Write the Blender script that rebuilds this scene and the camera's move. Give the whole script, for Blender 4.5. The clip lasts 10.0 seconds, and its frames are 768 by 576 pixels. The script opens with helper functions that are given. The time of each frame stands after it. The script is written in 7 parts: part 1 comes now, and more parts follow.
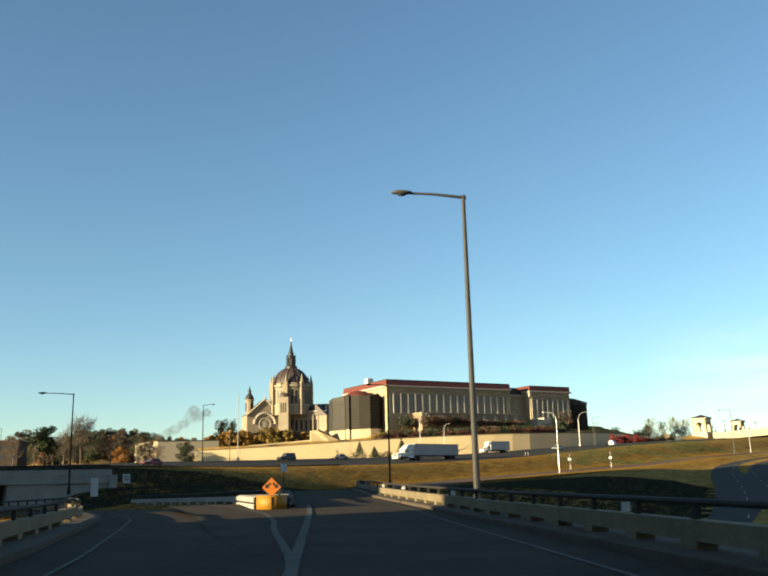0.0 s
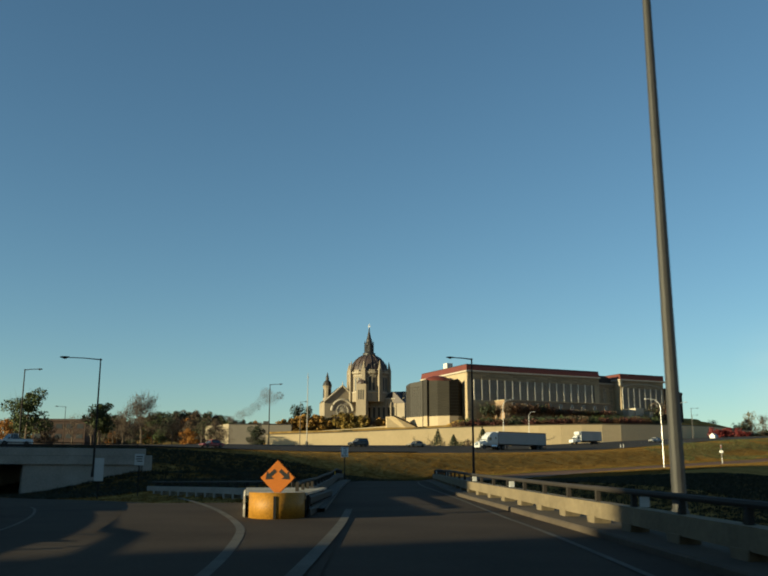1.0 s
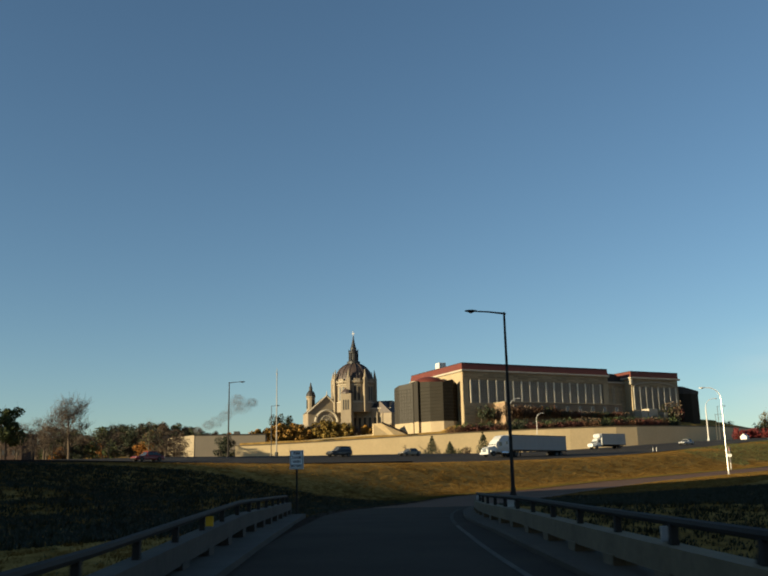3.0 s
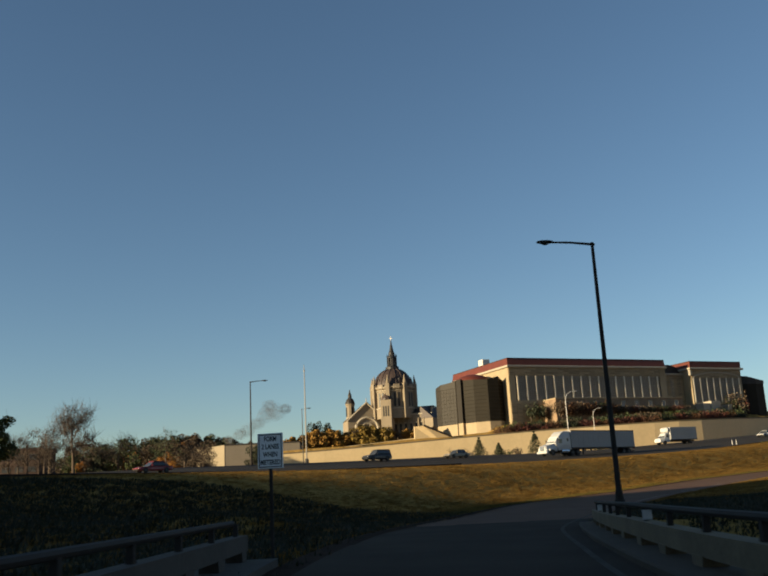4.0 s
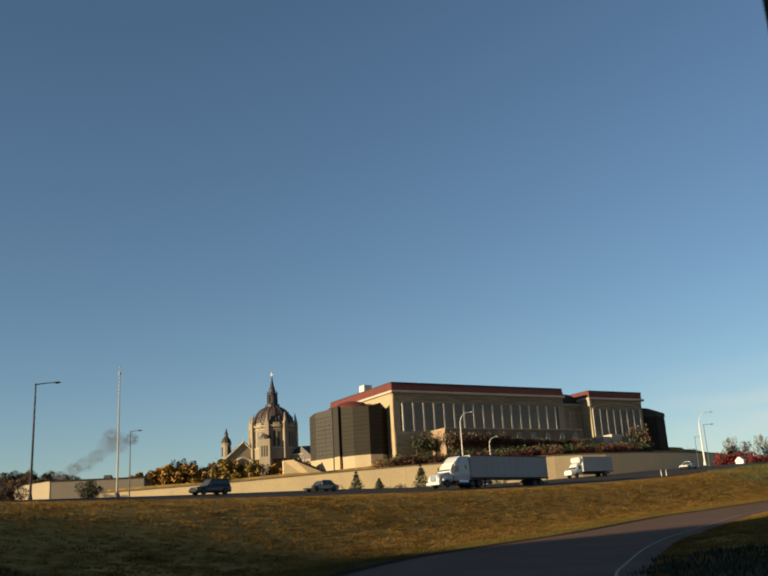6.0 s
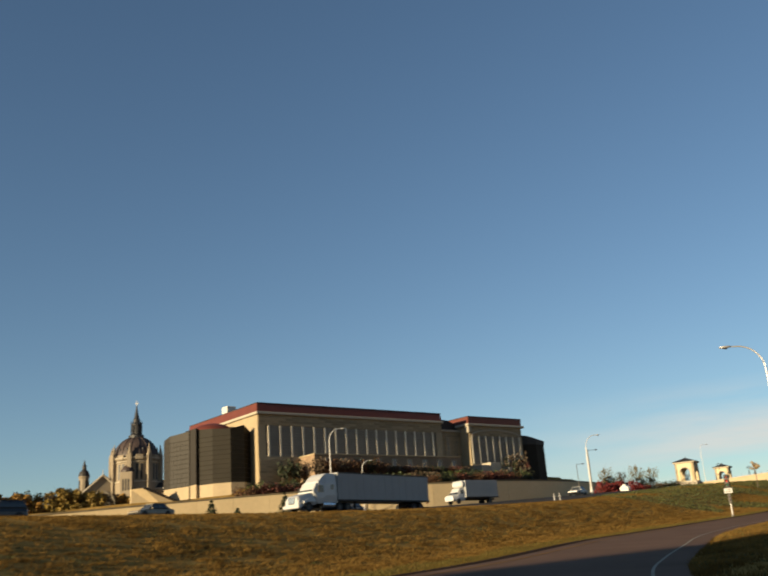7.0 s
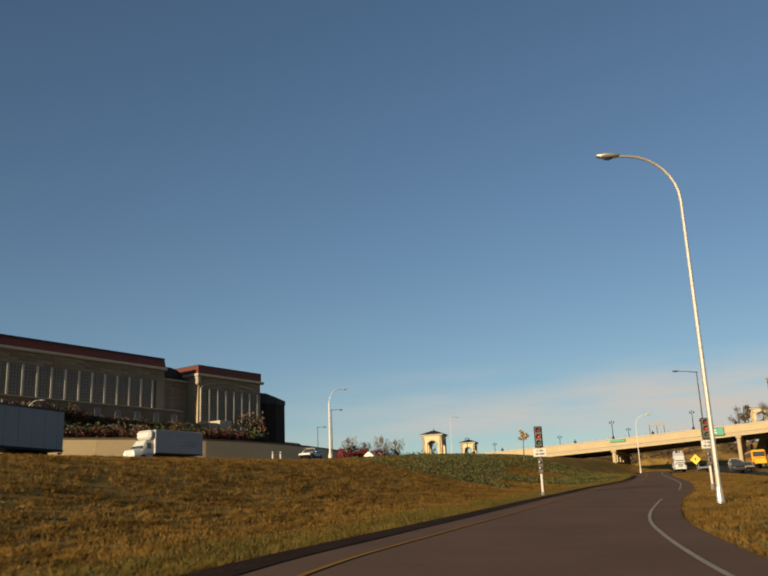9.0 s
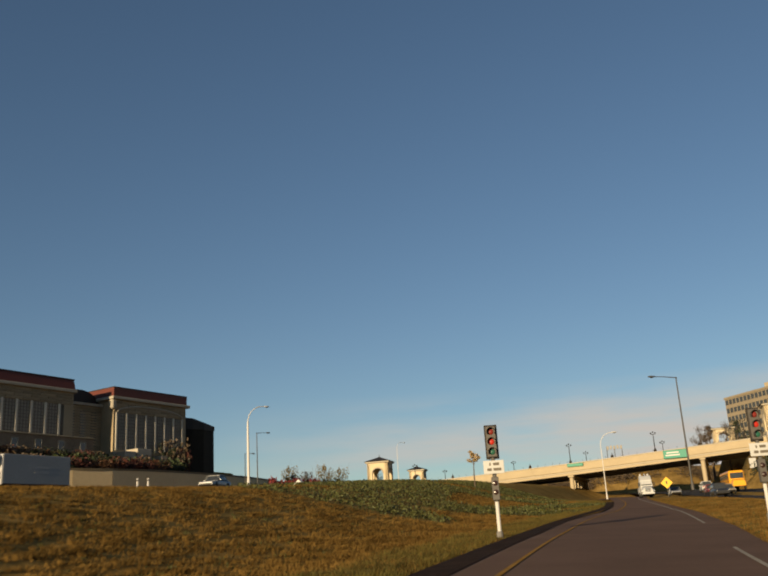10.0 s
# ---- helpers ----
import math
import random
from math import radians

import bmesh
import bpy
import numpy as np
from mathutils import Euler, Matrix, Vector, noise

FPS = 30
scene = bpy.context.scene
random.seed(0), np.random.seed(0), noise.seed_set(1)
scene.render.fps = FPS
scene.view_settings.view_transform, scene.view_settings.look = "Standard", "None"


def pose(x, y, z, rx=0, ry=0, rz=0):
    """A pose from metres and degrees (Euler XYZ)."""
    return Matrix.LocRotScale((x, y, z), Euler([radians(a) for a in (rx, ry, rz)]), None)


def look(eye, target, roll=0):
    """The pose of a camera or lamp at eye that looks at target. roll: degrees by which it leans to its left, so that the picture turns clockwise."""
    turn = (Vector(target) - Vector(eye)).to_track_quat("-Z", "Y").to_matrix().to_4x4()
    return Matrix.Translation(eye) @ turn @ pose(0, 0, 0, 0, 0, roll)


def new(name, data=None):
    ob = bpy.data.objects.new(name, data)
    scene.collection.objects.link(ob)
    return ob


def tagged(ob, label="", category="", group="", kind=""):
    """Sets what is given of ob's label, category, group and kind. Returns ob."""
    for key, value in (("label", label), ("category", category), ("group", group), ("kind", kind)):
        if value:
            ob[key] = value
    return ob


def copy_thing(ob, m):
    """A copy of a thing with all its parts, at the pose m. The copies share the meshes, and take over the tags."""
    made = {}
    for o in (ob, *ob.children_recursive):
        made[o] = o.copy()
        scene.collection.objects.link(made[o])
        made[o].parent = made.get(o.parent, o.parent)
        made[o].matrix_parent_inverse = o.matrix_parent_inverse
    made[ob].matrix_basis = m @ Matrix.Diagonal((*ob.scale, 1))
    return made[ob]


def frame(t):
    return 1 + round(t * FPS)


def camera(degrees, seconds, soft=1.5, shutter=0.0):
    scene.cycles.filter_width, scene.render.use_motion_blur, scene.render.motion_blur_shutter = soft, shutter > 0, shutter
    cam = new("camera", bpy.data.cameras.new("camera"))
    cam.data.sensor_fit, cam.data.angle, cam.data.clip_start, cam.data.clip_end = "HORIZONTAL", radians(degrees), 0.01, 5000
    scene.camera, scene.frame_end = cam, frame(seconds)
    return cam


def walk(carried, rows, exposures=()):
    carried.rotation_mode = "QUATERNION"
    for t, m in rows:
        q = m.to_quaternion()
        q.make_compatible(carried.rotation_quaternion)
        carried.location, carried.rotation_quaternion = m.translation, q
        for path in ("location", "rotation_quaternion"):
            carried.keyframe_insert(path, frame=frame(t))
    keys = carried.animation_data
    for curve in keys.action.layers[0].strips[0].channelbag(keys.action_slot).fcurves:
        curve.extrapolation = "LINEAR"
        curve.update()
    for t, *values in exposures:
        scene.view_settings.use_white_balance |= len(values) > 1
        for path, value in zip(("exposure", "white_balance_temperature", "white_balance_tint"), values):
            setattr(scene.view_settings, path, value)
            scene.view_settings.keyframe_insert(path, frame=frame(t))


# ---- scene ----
cam = camera(47.07, 10.0, soft=2.0, shutter=0.15)
# seconds, place, pitch, roll, yaw
ROWS = [
    (0, 0.003, -22.385, 1.306, 12.605, 1.463, -4.068),
    (0.5, 0.476, -13.589, 1.341, 11.889, 0.523, -0.652),
    (1, 0.807, -3.791, 1.405, 11.990, -0.067, 0.874),
    (1.5, 0.791, 5.001, 1.405, 10.940, 1.022, 2.216),
    (2, 0.761, 14.655, 1.500, 11.989, 0.655, 1.104),
    (2.2, 0.656, 18.406, 1.549, 12.136, 0.636, 1.008),
    (3.3, 0.099, 39.096, 2.150, 13.019, 1.300, -0.113),
    (3.5, 0.040, 42.929, 2.150, 13.192, 1.984, 1.923),
    (4, 0.001, 53.025, 2.153, 13.313, 2.873, 2.868),
    (4.5, 0.197, 61.929, 2.203, 14.131, 3.488, 0.766),
    (5, 0.838, 71.928, 2.207, 14.758, 5.497, -1.239),
    (5.2, 1.414, 75.642, 2.215, 14.370, 5.656, -1.175),
    (6.3, 4.1, 94.95, 1.955, 15.967, 2.88, -5.45),
    (6.5, 4.524, 98.778, 1.896, 15.605, 3.932, -6.287),
    (7, 7.614, 109.238, 1.704, 17.402, 3.930, -12.572),
    (7.5, 11.239, 118.416, 1.861, 16.508, 5.007, -23.017),
    (8, 15.702, 128.040, 2.177, 16.423, 4.790, -31.573),
    (8.5, 20.380, 136.335, 2.499, 16.976, 4.273, -32.061),
    (9, 25.763, 144.977, 2.821, 14.633, 2.281, -28.774),
    (9.5, 31.586, 152.699, 3.235, 15.154, 3.013, -30.216),
    (10, 38.481, 160.949, 3.627, 16.389, 3.417, -31.702),
]
walk(cam, [(t, pose(x, y, z, 90 + p, r, w)) for t, x, y, z, p, r, w in ROWS],
     exposures=[(0, 1.94, 6450, -1), (0.5, 1.46, 6250, -5), (1, 1.24, 6150, -7), (2, 1.24, 6200, -5), (3.5, 1.2, 6450, 6), (4, 1.18, 6500, 7), (6.5, 1.15, 6550, 7), (8, 0.98, 6600, 9), (8.5, 0.76, 6600, 9), (9, 0.78, 6600, 9), (10, 0.7, 6650, 9)])
# ---------------------------------------------------------------- light
SUN_TO = Vector((-0.8988, -0.4384, 0.0)).normalized()
SUN_EL = radians(8.5)
world = bpy.data.worlds.new("sky")
scene.world = world
world.use_nodes = True
wn = world.node_tree.nodes
wl = world.node_tree.links
sky = wn.new("ShaderNodeTexSky")
sky.sky_type = "NISHITA"
sky.sun_disc = False
sky.sun_elevation = radians(12.0)
sky.sun_rotation = math.atan2(SUN_TO.x, SUN_TO.y)
sky.altitude = 250
sky.air_density = 1.0
sky.dust_density = 0.2
sky.ozone_density = 2.5
wn["Background"].inputs["Strength"].default_value = 0.053
# thin pale cloud streaks low over the horizon
way = wn.new("ShaderNodeTexCoord")
flat = wn.new("ShaderNodeMapping")
flat.inputs["Scale"].default_value = (2.2, 2.2, 16.0)
flat.inputs["Location"].default_value = (0.4, 1.3, 0.2)
wl.new(way.outputs["Generated"], flat.inputs["Vector"])
wisps = wn.new("ShaderNodeTexNoise")
wisps.inputs["Scale"].default_value = 1.5
wisps.inputs["Detail"].default_value = 6
wl.new(flat.outputs["Vector"], wisps.inputs["Vector"])
thin = wn.new("ShaderNodeMapRange")
thin.inputs["From Min"].default_value, thin.inputs["From Max"].default_value = 0.36, 0.56
wl.new(wisps.outputs["Fac"], thin.inputs["Value"])
split = wn.new("ShaderNodeSeparateXYZ")
wl.new(way.outputs["Generated"], split.inputs["Vector"])
low = wn.new("ShaderNodeMapRange")
low.inputs["From Min"].default_value, low.inputs["From Max"].default_value = 0.165, 0.115
wl.new(split.outputs["Z"], low.inputs["Value"])
east = wn.new("ShaderNodeMapRange")
east.inputs["From Min"].default_value, east.inputs["From Max"].default_value = 0.35, 0.65
wl.new(split.outputs["X"], east.inputs["Value"])
veil = wn.new("ShaderNodeMath")
veil.operation = "MULTIPLY"
wl.new(low.outputs["Result"], veil.inputs[0])
wl.new(east.outputs["Result"], veil.inputs[1])
amount = wn.new("ShaderNodeMath")
amount.operation = "MULTIPLY"
wl.new(thin.outputs["Result"], amount.inputs[0])
wl.new(veil.outputs["Value"], amount.inputs[1])
cloudy = wn.new("ShaderNodeMix")
cloudy.data_type = "RGBA"
cloudy.inputs[7].default_value = (6.4, 6.0, 5.6, 1)
wl.new(amount.outputs["Value"], cloudy.inputs[0])
wl.new(sky.outputs["Color"], cloudy.inputs[6])
wl.new(cloudy.outputs[2], wn["Background"].inputs["Color"])

sun_data = bpy.data.lights.new("sun", "SUN")
sun_data.energy = 5.0
sun_data.angle = radians(0.55)
sun_data.color = (1.0, 0.78, 0.48)
sun = new("sun", sun_data)
sun_way = Vector((SUN_TO.x * math.cos(SUN_EL), SUN_TO.y * math.cos(SUN_EL), math.sin(SUN_EL)))
sun.matrix_world = look(sun_way * 500, (0, 0, 0))
sun.location = (-300, -200, 300)
scene.view_settings.exposure = 0.0


# ---------------------------------------------------------------- materials
def material(name, base, rough=0.8, metal=0.0, var=0.25, scale=1.0, bump=0.15, fine=14.0, tint=None, spec=0.3, island=False, objvar=0.0):
    """Two scales of colour change and a fine relief over a base colour."""
    m = bpy.data.materials.new(name)
    m.use_nodes = True
    n, l = m.node_tree.nodes, m.node_tree.links
    b = n["Principled BSDF"]
    b.inputs["Metallic"].default_value = metal
    b.inputs["Specular IOR Level"].default_value = spec
    co = n.new("ShaderNodeTexCoord")
    big = n.new("ShaderNodeTexNoise")
    big.inputs["Scale"].default_value = scale
    big.inputs["Detail"].default_value = 5
    small = n.new("ShaderNodeTexNoise")
    small.inputs["Scale"].default_value = scale * fine
    small.inputs["Detail"].default_value = 4
    for t in (big, small):
        l.new(co.outputs["Object"], t.inputs["Vector"])
    mix = n.new("ShaderNodeMix")
    mix.data_type = "FLOAT"
    mix.inputs[0].default_value = 0.45
    l.new(big.outputs["Fac"], mix.inputs[2])
    l.new(small.outputs["Fac"], mix.inputs[3])
    ramp = n.new("ShaderNodeValToRGB")
    lo = [c * (1 - var) for c in base]
    hi = [min(1, c * (1 + var)) for c in (tint or base)]
    ramp.color_ramp.elements[0].color = (*lo, 1)
    ramp.color_ramp.elements[0].position = 0.3
    ramp.color_ramp.elements[1].color = (*hi, 1)
    ramp.color_ramp.elements[1].position = 0.7
    l.new(mix.outputs[0], ramp.inputs["Fac"])
    out = ramp.outputs["Color"]
    if island or objvar:
        src = n.new("ShaderNodeNewGeometry").outputs["Random Per Island"] if island else n.new("ShaderNodeObjectInfo").outputs["Random"]
        rng = n.new("ShaderNodeMapRange")
        k = objvar or 0.36
        rng.inputs["To Min"].default_value, rng.inputs["To Max"].default_value = 1 - k, 1 + k
        l.new(src, rng.inputs["Value"])
        hsv = n.new("ShaderNodeHueSaturation")
        l.new(rng.outputs["Result"], hsv.inputs["Value"])
        l.new(out, hsv.inputs["Color"])
        out = hsv.outputs["Color"]
    l.new(out, b.inputs["Base Color"])
    rr = n.new("ShaderNodeMapRange")
    rr.inputs["To Min"].default_value, rr.inputs["To Max"].default_value = max(0.05, rough - 0.12), min(1, rough + 0.1)
    l.new(small.outputs["Fac"], rr.inputs["Value"])
    l.new(rr.outputs["Result"], b.inputs["Roughness"])
    if bump:
        bp = n.new("ShaderNodeBump")
        bp.inputs["Strength"].default_value = bump
        bp.inputs["Distance"].default_value = 0.05
        l.new(small.outputs["Fac"], bp.inputs["Height"])
        l.new(bp.outputs["Normal"], b.inputs["Normal"])
    return m


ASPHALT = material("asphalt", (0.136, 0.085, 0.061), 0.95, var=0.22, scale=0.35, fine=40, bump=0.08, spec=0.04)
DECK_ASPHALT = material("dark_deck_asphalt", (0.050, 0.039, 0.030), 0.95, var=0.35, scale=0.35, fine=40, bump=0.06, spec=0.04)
ASPHALT_OLD = material("old_asphalt", (0.046, 0.042, 0.038), 0.95, var=0.25, scale=0.2, fine=40, bump=0.25, spec=0.05)
PAINT_WHITE = material("road_paint_white", (0.29, 0.262, 0.21), 0.8, var=0.25, scale=1.5, bump=0.1, spec=0.05)
PAINT_WORN_SHADE = material("worn_gore_paint", (0.095, 0.088, 0.076), 0.8, var=0.4, scale=1.2, bump=0.1, spec=0.05)
PAINT_SHADE_DIM = material("faint_edge_paint", (0.066, 0.060, 0.052), 0.85, var=0.5, scale=1.2, bump=0.1, spec=0.05)
ALUMINIUM = material("weathered_aluminium", (0.5, 0.48, 0.45), 0.42, metal=0.75, var=0.1, scale=1.2, bump=0.04)
PAINT_YELLOW = material("road_paint_yellow", (0.27, 0.145, 0.030), 0.85, var=0.25, scale=1.5, bump=0.1, spec=0.03)
CONCRETE = material("concrete", (0.135, 0.106, 0.064), 0.85, var=0.34, scale=0.8, fine=12, bump=0.25)
DIRT_SHADOW = material("dark_dirt", (0.034, 0.021, 0.0145), 0.95, var=0.5, scale=1.2, fine=8, bump=0.5, spec=0.02)
CONCRETE_GREY = material("grey_concrete", (0.136, 0.128, 0.12), 0.85, var=0.2, scale=0.5, fine=12, bump=0.2)
WALL_TAN = material("tan_wall", (0.54, 0.42, 0.245), 0.85, var=0.10, scale=0.12, fine=12, bump=0.2)
BRIDGE_TAN = material("bridge_tan", (0.336, 0.272, 0.176), 0.8, var=0.12, scale=0.3, fine=12, bump=0.2)
STONE = material("granite_stone", (0.29, 0.228, 0.143), 0.75, var=0.14, scale=0.4, fine=10, bump=0.2)
STONE_COURSE = material("coursed_granite_block", (0.25, 0.192, 0.118), 0.8, var=0.22, scale=0.5, fine=8, bump=0.35, objvar=0.2)
STONE_PALE = material("pale_stone", (0.32, 0.284, 0.224), 0.7, var=0.1, scale=0.4, fine=10, bump=0.15)
STONE_LIME = material("limestone", (0.205, 0.168, 0.12), 0.8, var=0.18, scale=0.12, fine=8, bump=0.2)
ROOF_RED = material("red_roof_metal", (0.098, 0.025, 0.016), 0.55, var=0.15, scale=0.4, fine=8, bump=0.1)
ROOF_DARK = material("dark_roof", (0.024, 0.0208, 0.0192), 0.6, var=0.2, scale=0.4, bump=0.1)
DOME = material("weathered_copper_dome", (0.05, 0.036, 0.032), 0.55, var=0.25, scale=0.15, fine=8, bump=0.2)
DARK_PANEL = material("dark_glass_panel", (0.016, 0.0136, 0.0096), 0.55, var=0.25, scale=0.3, fine=6, bump=0.05, spec=0.08)
BAY_BRONZE = material("bronze_bay_panel", (0.018, 0.0145, 0.010), 0.6, var=0.15, scale=0.4, fine=6, bump=0.05)
MUSEUM_PALE = material("pale_museum_pilaster", (0.5, 0.45, 0.36), 0.75, var=0.1, scale=0.5, fine=10, bump=0.15)
MUSEUM_GLASS = material("museum_window", (0.235, 0.198, 0.15), 0.5, var=0.2, scale=0.4, fine=6, bump=0.0, spec=0.4)
BAY_GRID = material("dark_bay_grid", (0.022, 0.019, 0.014), 0.5, var=0.1, scale=1, bump=0.0)
GLASS = material("window_glass", (0.04, 0.044, 0.048), 0.15, var=0.3, scale=0.2, bump=0.0, spec=0.6)
MULLION = material("bronze_mullion", (0.10, 0.085, 0.066), 0.5, var=0.1, scale=1, bump=0.0)
STEEL = material("galvanised_steel", (0.060, 0.057, 0.053), 0.6, metal=0.2, var=0.2, scale=1.2, bump=0.05)
STEEL_DARK = material("dark_bronze_steel", (0.028, 0.024, 0.021), 0.7, metal=0.0, var=0.2, scale=1.2, bump=0.05, spec=0.12)
POLE_WHITE = material("white_pole_paint", (0.464, 0.448, 0.424), 0.45, var=0.06, scale=1.2, bump=0.05)
SIGN_BRIGHT = material("clean_white_sign_sheet", (0.8, 0.8, 0.78), 0.4, var=0.04, scale=2, bump=0.0)
SIGN_WHITE = material("white_sign_sheet", (0.4, 0.4, 0.392), 0.5, var=0.08, scale=2, bump=0.0)
SIGN_ORANGE = material("orange_sign_sheet", (0.29, 0.085, 0.008), 0.5, var=0.2, scale=2, bump=0.0)
SIGN_YELLOW = material("yellow_sign_sheet", (0.64, 0.36, 0.016), 0.5, var=0.1, scale=2, bump=0.0)
SIGN_GREEN = material("green_sign_sheet", (0.008, 0.176, 0.12), 0.5, var=0.1, scale=2, bump=0.0)
BARREL_YELLOW = material("yellow_plastic", (0.27, 0.125, 0.010), 0.6, var=0.45, scale=1.5, bump=0.1)
BLACK = material("black_paint", (0.012, 0.012, 0.012), 0.5, var=0.2, scale=2, bump=0.0)
RUBBER = material("rubber", (0.015, 0.015, 0.015), 0.8, var=0.2, scale=3, bump=0.1)
BRICK_RED = material("red_brick", (0.065, 0.032, 0.025), 0.85, var=0.25, scale=0.6, fine=10, bump=0.2)
PALE_CONCRETE = material("pale_weathered_concrete", (0.26, 0.237, 0.205), 0.85, var=0.25, scale=0.5, fine=12, bump=0.2)
BRICK_DULL = material("dull_brown_brick", (0.042, 0.026, 0.021), 0.9, var=0.3, scale=0.6, fine=10, bump=0.2)
BROWN_STONE = material("rusticated_brown_stone", (0.215, 0.148, 0.094), 0.85, var=0.35, scale=0.5, fine=6, bump=0.4)
BARK = material("bark", (0.08, 0.06, 0.044), 0.9, var=0.35, scale=2, bump=0.4)
GRASS = material("dry_grass_ground", (0.165, 0.098, 0.029), 0.95, var=0.40, scale=0.3, fine=7, bump=0.5, tint=(0.275, 0.175, 0.056), spec=0.0)


def leaf_material(name, base, var=0.4):
    m = material(name, base, 0.7, var=var, scale=0.6, fine=4, bump=0.0, island=True)
    return m


LEAF_GREEN = leaf_material("green_leaves", (0.036, 0.0496, 0.0128))
LEAF_YELLOW = leaf_material("yellow_leaves", (0.19, 0.125, 0.024))
LEAF_ORANGE = leaf_material("orange_leaves", (0.22, 0.092, 0.012))
GOLD_LEAF = leaf_material("golden_leaves", (0.23, 0.122, 0.02))
LEAF_BROWN = leaf_material("brown_leaves", (0.062, 0.043, 0.026))
LEAF_DARK = leaf_material("dark_evergreen", (0.0176, 0.024, 0.0096))
GRASS_BLADE = material("dry_grass_blades", (0.118, 0.065, 0.018), 0.85, var=0.5, scale=0.45, fine=3, bump=0.0, tint=(0.185, 0.110, 0.031), island=True, objvar=0.08, spec=0.02)
GRASS_FRINGE = material("yellow_green_grass_blades", (0.082, 0.062, 0.014), 0.75, var=0.35, scale=0.5, fine=5, bump=0.0, tint=(0.118, 0.094, 0.020), island=True)


def let_light_through(mat, share):
    """Thin blades pass part of the light on."""
    n, l = mat.node_tree.nodes, mat.node_tree.links
    b, out = n["Principled BSDF"], n["Material Output"]
    back = n.new("ShaderNodeBsdfTranslucent")
    l.new(b.inputs["Base Color"].links[0].from_socket, back.inputs["Color"])
    both = n.new("ShaderNodeMixShader")
    both.inputs[0].default_value = share
    l.new(b.outputs["BSDF"], both.inputs[1])
    l.new(back.outputs["BSDF"], both.inputs[2])
    l.new(both.outputs["Shader"], out.inputs["Surface"])


let_light_through(GRASS_BLADE, 0.4)
let_light_through(GRASS_FRINGE, 0.4)
SHRUB_RED = leaf_material("dull_red_shrub_leaves", (0.062, 0.019, 0.013))
SHRUB_RUST = leaf_material("rust_brown_shrub_leaves", (0.078, 0.037, 0.017))
# green set well below the other grass to stand for shade
SHADE_GRASS = leaf_material("rank_green_grass", (0.016, 0.019, 0.008))
GRASS_GREEN = leaf_material("green_ground_cover", (0.047, 0.050, 0.012))


# ---------------------------------------------------------------- mesh helpers
def thing(name, label, category, at=(0, 0, 0), rz=0.0, group="", kind=""):
    ob = new(name)
    ob.empty_display_size = 0.3
    ob.matrix_world = pose(*at, 0, 0, rz)
    return tagged(ob, label, category, group, kind)


def part(name, bm, mat, parent=None, label="", smooth=False):
    me = bpy.data.meshes.new(name)
    bm.normal_update()
    bm.to_mesh(me)
    bm.free()
    if smooth:
        for p in me.polygons:
            p.use_smooth = True
    me.materials.append(mat)
    ob = new(name, me)
    if parent is not None:
        ob.parent = parent
    return tagged(ob, label)


def again(ob, parent, m):
    """One more piece on the same mesh, placed by m in its parent."""
    o = new(ob.name.split(".")[0], ob.data)
    o.parent = parent
    o.matrix_basis = m
    return o


def raw(name, verts, faces, mat, parent=None, smooth=False):
    me = bpy.data.meshes.new(name)
    me.from_pydata([tuple(v) for v in verts], [], [tuple(f) for f in faces])
    me.update()
    if smooth:
        me.polygons.foreach_set("use_smooth", [True] * len(me.polygons))
    me.materials.append(mat)
    ob = new(name, me)
    if parent is not None:
        ob.parent = parent
    return ob


def box(x0, y0, z0, x1, y1, z1, bm=None, bevel=0.0, m=None):
    bm = bm or bmesh.new()
    r = bmesh.ops.create_cube(bm, size=1.0)
    vs = r["verts"]
    for v in vs:
        v.co = Vector((x0 + (v.co.x + 0.5) * (x1 - x0), y0 + (v.co.y + 0.5) * (y1 - y0), z0 + (v.co.z + 0.5) * (z1 - z0)))
    if bevel:
        es = list({e for v in vs for e in v.link_edges})
        r2 = bmesh.ops.bevel(bm, geom=es, offset=bevel, segments=1, affect="EDGES", profile=0.5)
        vs = list({v for f in r2["faces"] for v in f.verts} | {v for v in vs if v.is_valid})
    if m is not None:
        for v in vs:
            v.co = m @ v.co
    return bm


def rod(p0, p1, r0, r1=None, n=10, bm=None, caps=True):
    bm = bm or bmesh.new()
    p0, p1 = Vector(p0), Vector(p1)
    r1 = r0 if r1 is None else r1
    q = (p1 - p0).to_track_quat("Z", "Y").to_matrix()
    a, b = [], []
    for k in range(n):
        c = Vector((math.cos(2 * math.pi * k / n), math.sin(2 * math.pi * k / n), 0))
        a.append(bm.verts.new(p0 + q @ (c * r0)))
        b.append(bm.verts.new(p1 + q @ (c * max(r1, 1e-4))))
    for k in range(n):
        bm.faces.new((a[k], a[(k + 1) % n], b[(k + 1) % n], b[k]))
    if caps:
        bm.faces.new(a[::-1])
        bm.faces.new(b)
    return bm


